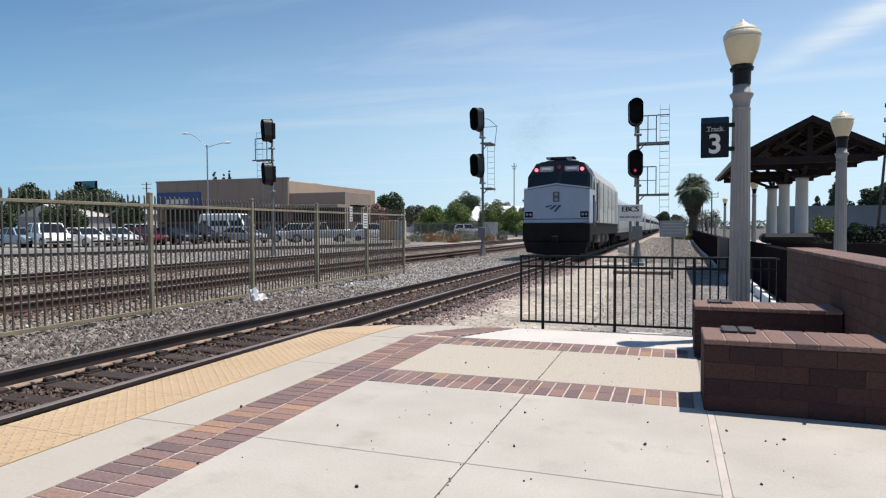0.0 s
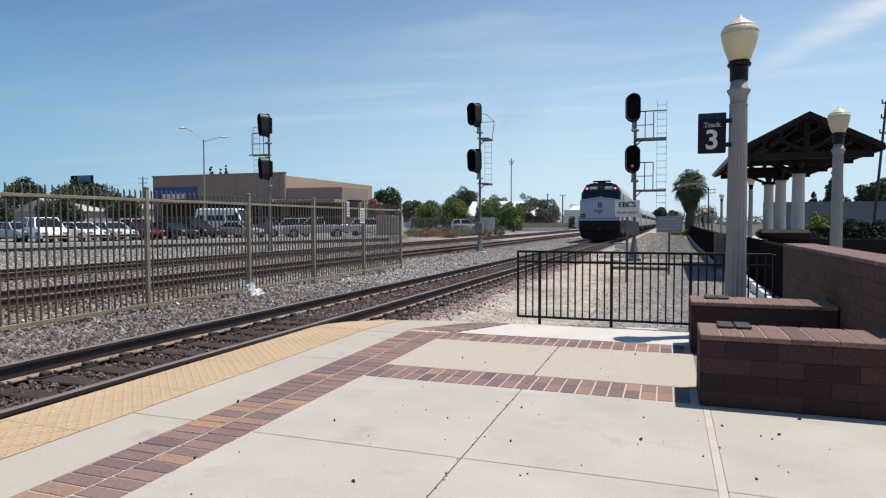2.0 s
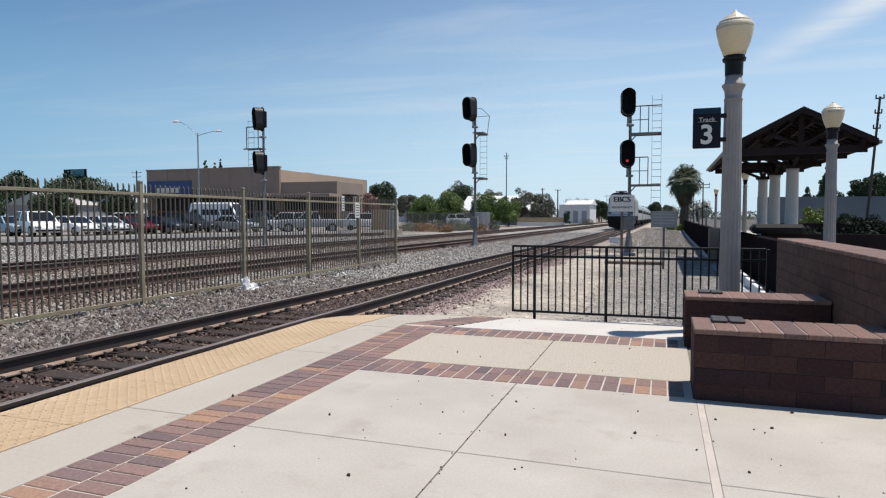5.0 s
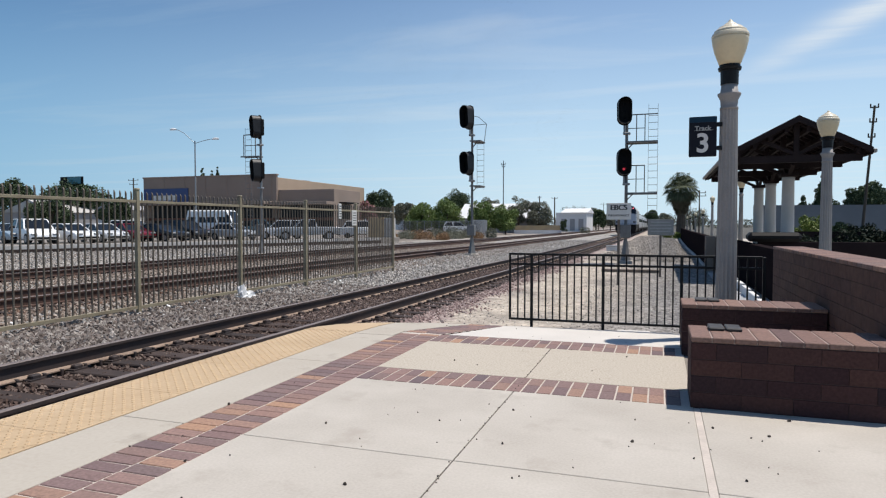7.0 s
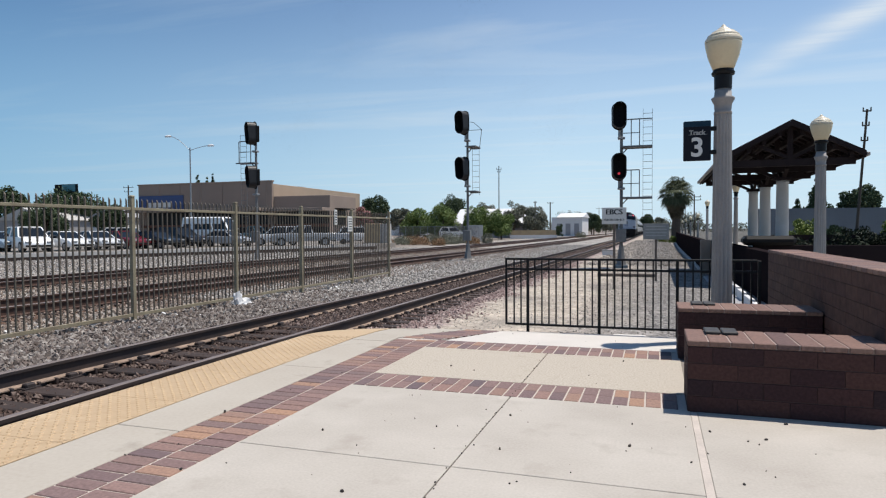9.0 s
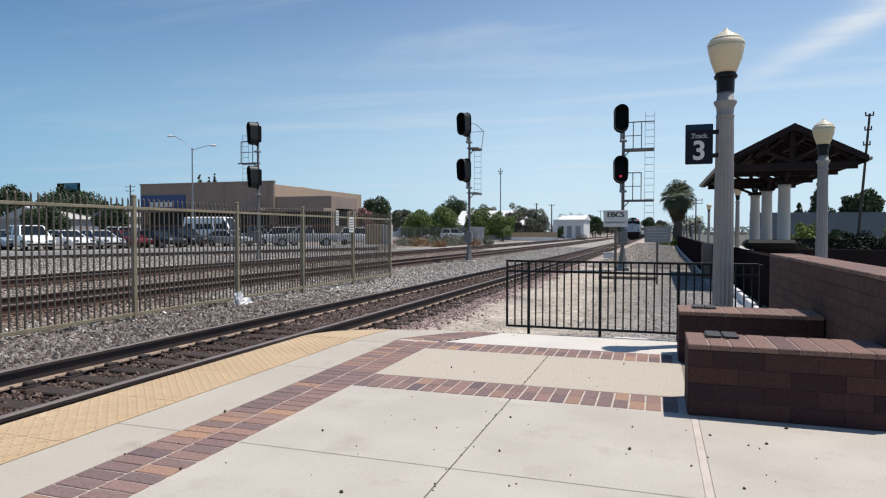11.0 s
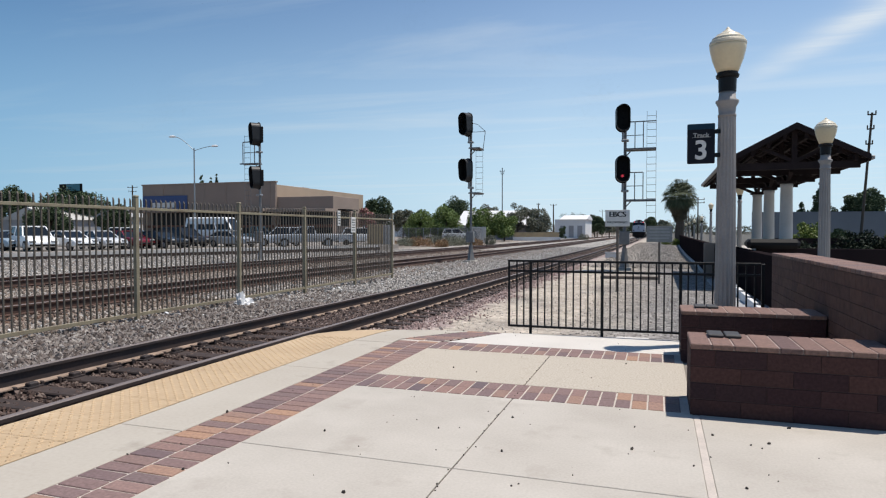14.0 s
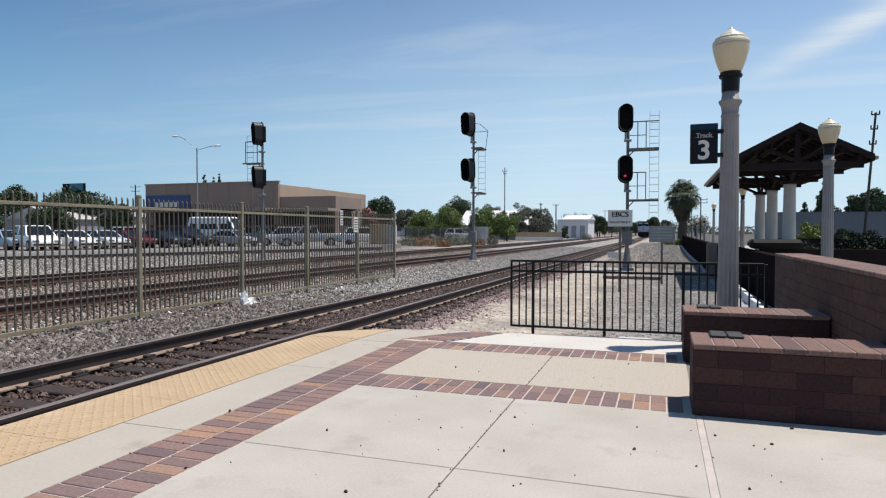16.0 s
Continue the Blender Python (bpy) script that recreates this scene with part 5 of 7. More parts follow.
def build_car(kind, colour, x, y, heading, label):
    """sedan, suv, van or pickup; the nose points along local +x."""
    L, W, hood, roof, wr = {"sedan": (4.6, 1.78, 0.92, 1.45, 0.32), "suv": (4.7, 1.9, 1.08, 1.78, 0.37), "van": (5.4, 2.0, 1.2, 2.7, 0.36), "pickup": (5.6, 1.95, 1.12, 1.85, 0.40)}[kind]
    paint = material(colour[0] + "_car_paint", colour[1], 0.17, metal=0.0, other=tuple(c * 0.9 for c in colour[1]), bump=0.0, space="Object")
    c = thing({"sedan": "car", "suv": "suv", "van": "van", "pickup": "pickup_truck"}[kind], label, {"sedan": "car", "suv": "car", "van": "van", "pickup": "truck"}[kind],
              pose(x, y, LOT_Z if -80 < x < -20 and y < 100 else ground_z(y), 0, 0, heading), "cars in the car park")
    h, w = L / 2, W / 2
    lowz = 0.28
    if kind == "van":
        prof = [(-h, lowz + 0.1), (h - 0.1, lowz), (h, 0.55), (h - 0.08, 0.95), (h - 0.75, hood), (h - 0.85, 1.55), (-h + 0.03, 1.55)]
    elif kind == "pickup":
        prof = [(-h, 0.5), (h - 0.08, lowz + 0.1), (h, 0.6), (h - 0.05, 1.0), (h - 0.3, hood), (0.75, 1.17), (-h, 1.17)]
    else:
        prof = [(-h, 0.45), (-h + 0.15, lowz), (h - 0.15, lowz), (h, 0.45), (h - 0.04, 0.68), (h - 0.35, hood * 0.86), (h - 1.15, hood), (-h + 0.5, hood + 0.04), (-h + 0.05, hood * 0.97)]
    bm = B()
    prism(bm, prof, "y", -w, w)
    bmesh.ops.bevel(bm, geom=bm.edges[:], offset=0.09, segments=3, affect="EDGES", profile=0.5)
    body = part("body", bm, paint, c, smooth=True)
    belt = {"sedan": hood, "suv": hood, "van": 1.52, "pickup": 1.14}[kind] - 0.01
    xs = {"sedan": (-h + 0.35, h - 1.35, -h + 1.15, h - 2.15), "suv": (-h + 0.12, h - 1.25, -h + 0.5, h - 1.95), "van": (-h + 0.05, h - 0.65, -h + 0.15, h - 1.35), "pickup": (-0.75, 1.15, -0.6, 0.5)}[kind]
    bm = B()
    lo = [(xs[0], w - 0.05), (xs[1], w - 0.05), (xs[1], -w + 0.05), (xs[0], -w + 0.05)]
    hi = [(xs[2], w - 0.24), (xs[3], w - 0.24), (xs[3], -w + 0.24), (xs[2], -w + 0.24)]
    a = [bm.verts.new((u, v, belt)) for u, v in lo]
    b = [bm.verts.new((u, v, roof - 0.07)) for u, v in hi]
    bm.faces.new(a[::-1]), bm.faces.new(b)
    for i in range(4):
        bm.faces.new((a[i], a[(i + 1) % 4], b[(i + 1) % 4], b[i]))
    cabin = part("cabin_glass", bm, CAR_GLASS, c, "dark windows")
    bm = B()
    box(bm, xs[2] - 0.03, xs[3] + 0.03, -w + (0.12 if kind == "van" else 0.22), w - (0.12 if kind == "van" else 0.22), roof - (0.72 if kind == "van" else 0.08), roof, 0.1 if kind == "van" else 0.03)
    part("roof", bm, paint, c)
    for s in (-1, 1):
        for k in ((0, 0), (1, 1), (0.45, 0.45), *(((0.22, 0.22), (0.68, 0.68)) if kind == "van" else ())):
            bm = B()
            p0 = Vector((xs[0] + (xs[1] - xs[0]) * k[0], s * (w - 0.045), belt))
            p1 = Vector((xs[2] + (xs[3] - xs[2]) * k[1], s * (w - 0.235), roof - 0.05))
            bar(bm, p0, p1, 0.22 if kind == "van" else 0.09, 0.05)
            part("pillar", bm, paint, c)
        for fx in (h - 0.85, -h + 0.95):
            bm = B()
            rod(bm, (fx, s * (w - 0.2), wr), (fx, s * (w + 0.015), wr), wr, sides=20)
            ty = part("tyre", bm, TYRE, c)
            bm = B()
            rod(bm, (fx, s * (w - 0.02), wr), (fx, s * (w + 0.03), wr), wr * 0.62, sides=14)
            part("rim", bm, RIM, ty)
        bm = B()
        box(bm, h - 0.16, h + 0.012, s * (w - 0.28) - 0.2, s * (w - 0.28) + 0.2, 0.62, 0.76, 0.03)
        part("headlight", bm, GALV, c)
        bm = B()
        box(bm, -h - 0.012, -h + 0.1, s * (w - 0.2) - 0.12, s * (w - 0.2) + 0.12, 0.7, 0.95, 0.03)
        part("tail_light", bm, TAILLAMP, c)
    bm = B()
    box(bm, h - 0.1, h + 0.03, -w + 0.1, w - 0.1, 0.36, 0.5, 0.03)
    part("bumper", bm, BLACK_MATT, c)
    bm = B()
    box(bm, -h - 0.03, -h + 0.1, -w + 0.1, w - 0.1, 0.4, 0.56, 0.03)
    part("bumper", bm, BLACK_MATT, c)
    if kind == "pickup":
        bm = B()
        box(bm, -h + 0.1, -0.85, -w + 0.1, w - 0.1, 1.12, 1.176)
        part("bed", bm, BLACK_MATT, c)
    return c


WHITE_C, SILVER_C, BLACK_C, RED_C, GREY_C, BLUE_C, TEAL_C = (("white", (0.88, 0.88, 0.87)), ("silver", (0.66, 0.66, 0.66)), ("black", (0.012, 0.012, 0.014)), ("dark_red", (0.16, 0.012, 0.018)),
                                                  ("grey", (0.36, 0.37, 0.38)), ("pale_blue", (0.30, 0.38, 0.45)), ("dark_teal", (0.05, 0.09, 0.11)))
# the front row stands nose to the kerb, aslant
for kind, colour, x, y, heading, label in (
        ("sedan", BLUE_C, -45.4, 34.3, -12, "pale blue sedan parked in the car park row"),
        ("suv", WHITE_C, -42.6, 34.2, -22, "white sport utility vehicle parked in the row"),
        ("sedan", WHITE_C, -41.6, 36.4, -12, "white sedan parked in the car park row"),
        ("sedan", SILVER_C, -41.1, 38.8, -16, "silver sedan parked in the car park row"),
        ("sedan", RED_C, -40.9, 41.3, -14, "dark red sedan parked between other cars"),
        ("sedan", BLACK_C, -39.0, 42.8, -10, "black sedan parked in the car park row"),
        ("suv", BLACK_C, -39.7, 46.2, -8, "black sport utility vehicle parked in the row"),
        ("van", WHITE_C, -39.4, 50.4, 8, "white passenger van parked behind the first row"),
        ("sedan", GREY_C, -36.2, 48.4, -4, "grey sedan parked in the car park row")):
    build_car(kind, colour, x, y, heading, label)
build_car("pickup", TEAL_C, -36.3, 52.6, 28, "dark teal pickup truck parked in the row")
build_car("suv", SILVER_C, -33.9, 52.6, 212, "silver crossover car parked in the row")
build_car("pickup", GREY_C, -29.8, 50.3, 216, "grey pickup truck near the fence end")
build_car("sedan", WHITE_C, -51.0, 45, 20, "white sedan parked in the second row")
build_car("suv", WHITE_C, -49.0, 50, 20, "white car parked in the second row")
build_car("sedan", SILVER_C, -53.5, 41, 20, "silver sedan parked in the second row")
build_car("suv", WHITE_C, -31.6, 65.4, 30, "white car parked behind the electrical box")
build_car("suv", WHITE_C, -30.2, 96.5, 20, "white car parked behind the chain-link fence")
build_car("sedan", BLACK_C, 14.8, 54, 5, "dark car parked beyond the neighbouring platform")
build_car("suv", SILVER_C, 18.3, 53, 5, "silver car parked beyond the neighbouring platform")


# ---- buildings ----
def build_shop():
    s = thing("shop_building", "long tan stucco shop with a flat roof", "building")
    gz = -0.8

    def wall(name, x0, x1, y0, y1, z1, mat):
        bm = B()
        box(bm, x0, x1, y0, y1, gz, z1, 0.03)
        return part(name, bm, mat, s)
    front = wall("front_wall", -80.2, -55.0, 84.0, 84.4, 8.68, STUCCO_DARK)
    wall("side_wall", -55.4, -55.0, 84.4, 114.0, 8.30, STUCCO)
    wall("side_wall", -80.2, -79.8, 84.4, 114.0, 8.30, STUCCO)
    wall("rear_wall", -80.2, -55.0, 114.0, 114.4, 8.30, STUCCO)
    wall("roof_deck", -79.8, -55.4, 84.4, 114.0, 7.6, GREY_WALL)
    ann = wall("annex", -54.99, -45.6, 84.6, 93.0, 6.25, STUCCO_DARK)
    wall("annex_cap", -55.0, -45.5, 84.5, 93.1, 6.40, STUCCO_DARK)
    bm = B()
    box(bm, -80.3, -54.9, 83.9, 84.5, 8.60, 8.82, 0.02)
    part("coping", bm, STUCCO_DARK, s)
    for i in range(6):
        bm = B()
        xx = -76 + i * 4.0
        box(bm, xx - 0.12, xx + 0.12, 83.93, 84.0, gz, 8.58)
        part("pilaster", bm, STUCCO_DARK, front)
    bm = B()
    box(bm, -80.0, -71.2, 83.85, 83.99, 4.6, 6.9, 0.02)
    sg = part("shop_sign", bm, BLUE_SIGN, s, "blue shop sign with a pale bar")
    bm = B()
    box(bm, -78.0, -73.4, 83.80, 83.85, 5.0, 5.8)
    part("text_bar", bm, SIGN_WHITE, sg)
    # panes fill the whole band below the canopy, painting its shade
    for i in range(7):
        bm = B()
        xx = -78 + i * 3.2
        box(bm, xx, xx + 3.2, 83.9, 84.0, gz, 4.14)
        w = part("window", bm, BLACK_METAL, front)
        bm = B()
        box(bm, xx + 0.06, xx + 3.14, 83.88, 83.9, gz + 0.3, 4.05)
        part("pane", bm, SHOP_GLASS, w)
    for i in range(3):
        bm = B()
        xx = -54.6 + i * 2.95
        box(bm, xx, xx + 2.95, 84.42, 84.6, gz, 4.04)
        w = part("window", bm, BLACK_METAL, ann)
        bm = B()
        box(bm, xx + 0.06, xx + 2.89, 84.40, 84.42, gz + 0.3, 3.95)
        part("pane", bm, SHOP_GLASS, w)
    bm = B()
    box(bm, -45.6, -45.45, 86.5, 89.5, 2.0, 4.2)
    part("doorway", bm, BLACK_MATT, ann)
    bm = B()
    box(bm, -45.5, -44.2, 86.0, 90.0, 4.3, 4.5)
    part("awning", bm, BLACK_MATT, ann)
    for a, b, y0, y1, z in ((-80.1, -55.2, 80.9, 83.9, 4.15), (-55.0, -45.2, 81.6, 84.4, 4.05)):
        bm = B()
        box(bm, a, b, y0, y1, z, z + 0.45, 0.03)
        part("canopy", bm, STUCCO_DARK, s, "flat canopy over the shop windows")
    bm = B()
    box(bm, -79.5, -55.1, 83.70, 83.88, 1.75, 2.15, 0.02)
    part("window_band", bm, RED_SCREEN, s, "rust-red band across the shop windows")
    bm = B()
    box(bm, -54.9, -45.7, 84.22, 84.40, 1.75, 2.2, 0.02)
    part("window_band", bm, RED_SCREEN, s, "rust-red band across the shop windows")
    for x, y in ((-70, 95), (-62, 100)):
        bm = B()
        box(bm, x, x + 2.2, y, y + 2, 7.6, 9.0, 0.04)
        part("roof_unit", bm, GALV, s)
    return s


build_shop()


def gable_house(x0, x1, y, wall_z, ridge_z, depth, wall_mat, roof_mat, label):
    s = thing("house", label, "building")
    bm = B()
    box(bm, x0, x1, y, y + depth, -1.0, wall_z)
    part("wall", bm, wall_mat, s)
    m = (x0 + x1) / 2
    bm = B()
    prism(bm, [(x0 - 0.4, wall_z), (x1 + 0.4, wall_z), (m, ridge_z)], "y", y - 0.3, y + depth + 0.3)
    part("roof", bm, roof_mat, s)
    return s


gable_house(-114.5, -101.5, 86, 3.3, 5.6, 10, GREY_WALL, SHED_GREY, "pale house with a grey gable roof")
gable_house(-92.5, -86, 86, 3.6, 5.0, 8, WHITE_WALL, GREY_WALL, "small white house with a gable front")


def long_shed(name, x0, x1, y0, y1, wall_z, ridge_z, wall_mat, roof_mat, label):
    """A shed whose ridge runs across the line."""
    s = thing(name, label, "building")
    bm = B()
    box(bm, x0, x1, y0, y1, -1.2, wall_z)
    part("wall", bm, wall_mat, s)
    m = (y0 + y1) / 2
    bm = B()
    prism(bm, [(y0 - 0.5, wall_z), (y1 + 0.5, wall_z), (m, ridge_z)], "x", x0 + 1.4, x1 + 0.4)
    part("roof", bm, roof_mat, s)
    for i in range(3):
        bm = B()
        xx = x0 + (x1 - x0) * (0.18 + 0.28 * i)
        box(bm, xx, xx + (x1 - x0) * 0.16, y0 - 0.04, y0, -0.6, wall_z * 0.6)
        part("door", bm, GREY_WALL, s)
    return s


long_shed("white_roofed_shed", -48.0, -28.3, 148, 162, 2.6, 6.3, GREY_WALL, WHITE_WALL, "long shed with a bright white roof")
long_shed("warehouse", -28.8, -20.0, 188, 206, 4.6, 6.0, WHITE_WALL, WHITE_WALL, "white metal warehouse beside the line")
long_shed("warehouse", -120.0, -90.0, 240, 256, 4.5, 6.0, WHITE_WALL, GREY_WALL, "low warehouse far beyond the car park")


def wall_run(name, pts, z, thick, mat, label):
    """A free-standing wall along plan points, following the ground."""
    w = thing(name, label, "wall", kind="structure")
    for (xa, ya), (xb, yb) in zip(pts, pts[1:]):
        bm = B()
        g = min(ground_z(ya), ground_z(yb)) - 0.3
        n = Vector((yb - ya, xa - xb, 0)).normalized() * thick / 2
        prism(bm, [(xa + n.x, ya + n.y), (xb + n.x, yb + n.y), (xb - n.x, yb - n.y), (xa - n.x, ya - n.y)], "z", g, z)
        part("panel", bm, mat, w)
    return w


wall_run("wall_white_low", [(-29.6, 135), (-19.8, 137)], -0.05, 0.3, WHITE_WALL, "low white wall beside the far track")
wall_run("wall_brown_back", [(-30.2, 138.5), (-20.5, 140)], 0.95, 0.25, SHED_BROWN, "brown fence behind the low white wall")
wall_run("wall_block_end", [(-28.9, 100), (-26.5, 100.6)], 1.9, 0.3, SHED_GREY, "pale block wall by the chain-link fence")
wall_run("wall_far_grey", [(10.5, 84), (30, 86), (46, 86)], 3.45, 0.3, DULL_WALL, "long plain grey wall of a building")
# screen standing in for dark shaded clutter, shade painted into its colour
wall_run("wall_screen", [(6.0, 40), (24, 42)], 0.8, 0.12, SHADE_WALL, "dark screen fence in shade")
wall_run("wall_lot_kerb", [(x + 0.18, y) for x, y in LOT_EDGE], -0.10, 0.3, KERB, "concrete kerb edging the car park")
# shadow line at the kerb's drop, added as a dark strip
wall_run("wall_lot_footing", [(x + 0.42, y) for x, y in LOT_EDGE], -0.33, 0.12, TIE, "dark strip standing in for shade below the kerb")


CHAIN = material("weathered_chain_link", (0.15, 0.13, 0.115), 0.7, other=(0.10, 0.085, 0.075), scale=2, bump=0.0)


def chain_fence(x0, y0, x1, y1, z, label):
    f = thing("chain_link_fence", label, "fence")
    n = 12
    for i in range(n + 1):
        bm = B()
        x, y = x0 + (x1 - x0) * i / n, y0 + (y1 - y0) * i / n
        rod(bm, (x, y, ground_z(y) - 0.2), (x, y, z), 0.035, sides=6)
        part("post", bm, GALV, f)
    bm = B()
    bar(bm, (x0, y0, z), (x1, y1, z), 0.045)
    part("top_rail", bm, GALV, f)
    bm = B()
    a, b = Vector((x0, y0, 0)), Vector((x1, y1, 0))
    k = 150
    hgt = z - ground_z(y0)
    for i in range(-20, k):
        for s in (1, -1):
            p0, p1 = i / k, (i + s * 12) / k
            if 0 <= p0 <= 1 and 0 <= p1 <= 1:
                u, v = a.lerp(b, p0), a.lerp(b, p1)
                bar(bm, (u.x, u.y, ground_z(y0)), (v.x, v.y, z), 0.018)
    part("mesh", bm, CHAIN, f)
    return f


chain_fence(-36.4, 86, -24.0, 89, 1.65, "grey chain-link fence with weeds at its foot")


def electrical_box():
    t = thing("equipment_cabinet", "brown and grey trackside equipment cabinet", "cabinet", pose(-28.1, 62.3, LOT_Z + 0.05, 0, 0, 14) @ Matrix.Scale(0.95, 4))
    bm = B()
    box(bm, -1.15, 0.6, -0.8, 0.8, 0.0, 2.15, 0.03)
    part("body", bm, SHED_BROWN, t)
    bm = B()
    box(bm, 0.604, 1.6, -0.75, 0.8, 0.0, 2.1, 0.03)
    part("annex", bm, SHED_GREY, t)
    for i in (0, 1):
        bm = B()
        box(bm, -1.05 + i * 0.82, -0.27 + i * 0.82, -0.83, -0.79, 0.15, 2.0, 0.01)
        part("door", bm, SHED_BROWN, t)
    bm = B()
    box(bm, -1.3, 1.7, -0.95, 0.95, -0.3, 0.0)
    part("plinth", bm, CONCRETE, t)
    return t


electrical_box()


def box_trailer():
    t = thing("box_trailer", "small white box trailer in the car park", "trailer", pose(-29.6, 57.6, LOT_Z, 0, 0, 30))
    bm = B()
    box(bm, -1.0, 1.0, -0.6, 0.6, 0.35, 1.1, 0.03)
    part("body", bm, WHITE_WALL, t)
    for s in (-1, 1):
        bm = B()
        rod(bm, (0, s * 0.62, 0.28), (0, s * 0.74, 0.28), 0.28, sides=16)
        part("tyre", bm, TYRE, t)
    bm = B()
    bar(bm, (1.0, 0, 0.4), (1.9, 0, 0.35), 0.07)
    part("drawbar", bm, BLACK_MATT, t)
    return t


box_trailer()


# ---- poles ----
def street_light(x, y, z, arm_l, arm_r):
    t = thing("street_light", "tall grey street light with two curved arms", "street lamp", pose(x, y, ground_z(y)))
    H = z - ground_z(y)
    bm = B()
    rod(bm, (0, 0, 0), (0, 0, H), 0.11, 0.07, 10)
    part("pole", bm, GALV, t)
    for end, rise in ((arm_l, 1.5), (arm_r, 0.15)):
        pts = [Vector((end * f, 0, H - 0.3 + (rise + 0.3) * math.sin(f * math.pi / 2))) for f in (0, 0.25, 0.5, 0.75, 1)]
        bm = B()
        for a, b in zip(pts, pts[1:]):
            rod(bm, a, b, 0.034, sides=8)
        part("arm", bm, GALV, t)
        bm = B()
        lathe(bm, [(0.05, -0.12), (0.2, -0.1), (0.22, 0), (0.12, 0.1), (0.04, 0.12)], 12)
        for v in bm.verts:
            v.co.x = v.co.x * 2.2 + end
            v.co.z += pts[-1].z
        part("lamp_head", bm, WHITE_WALL, t)
    return t


street_light(-51.55, 62, 10.9, -3.1, 2.9)


def utility_pole(x, y, z, arms, lean, label, r=0.12, mat=None):
    t = thing("utility_pole", label, "utility pole", pose(x, y, ground_z(y)))
    H = z - ground_z(y)
    bm = B()
    rod(bm, (0, 0, -0.3), (lean, 0, H), r, r * 0.7, 8)
    part("pole", bm, mat or BARK, t)
    for k, wdt in arms:
        bm = B()
        xx = lean * (H - k) / H
        bar(bm, (xx - wdt / 2, 0, H - k), (xx + wdt / 2, 0, H - k), 0.1)
        for s in (-0.45, 0.45):
            rod(bm, (xx + s * wdt, 0, H - k), (xx + s * wdt, 0, H - k + 0.3), 0.05)
        part("cross_arm", bm, mat or BARK, t)
    return t


utility_pole(-29.6, 125, 13.8, ((0.7, 1.0), (1.2, 0.6)), 0, "slim dark mast with small antennas", 0.12, GREY_PAINT)
utility_pole(-26.4, 170, 8.3, ((0.25, 1.6),), 0, "short timber utility pole", 0.2)
utility_pole(-30.6, 171, 8.7, ((0.4, 0.9),), 0, "short timber utility pole", 0.2)
utility_pole(-19.5, 240, 9.0, ((0.5, 2.2),), 0, "far timber utility pole")
utility_pole(-117.5, 120, 12.0, ((0.5, 3.0), (1.5, 2.4)), 0, "timber utility pole with two cross arms", 0.2)
utility_pole(15.4, 60, 10.7, ((0.15, 0.6), (1.3, 0.5), (2.5, 0.5)), 0.75, "leaning dark utility pole with small arms", 0.12, BARK)
utility_pole(5.9, 110, 6.6, ((0.4, 2.0), (0.9, 2.0)), 0, "distant timber utility pole", 0.12)
utility_pole(4.9, 130, 7.2, ((0.4, 1.6),), 0, "distant timber utility pole", 0.12)
utility_pole(9.5, 230, 9, ((0.4, 2.2),), 0, "distant timber utility pole", 0.15)


def billboard():
    t = thing("billboard", "teal and black billboard above the trees", "billboard", pose(-109.2, 96, ground_z(96)))
    bm = B()
    box(bm, -2.9, 2.9, -0.1, 0.1, 8.9, 11.2, 0.03)
    part("frame", bm, BLACK_MATT, t)
    bm = B()
    box(bm, -1.0, 2.4, -0.14, -0.1, 9.8, 11.1)
    part("panel", bm, TEAL_SIGN, t)
    for s in (-2, 2):
        bm = B()
        rod(bm, (s, 0, -0.3), (s, 0, 8.95), 0.18)
        part("post", bm, BLACK_MATT, t)
    return t


billboard()


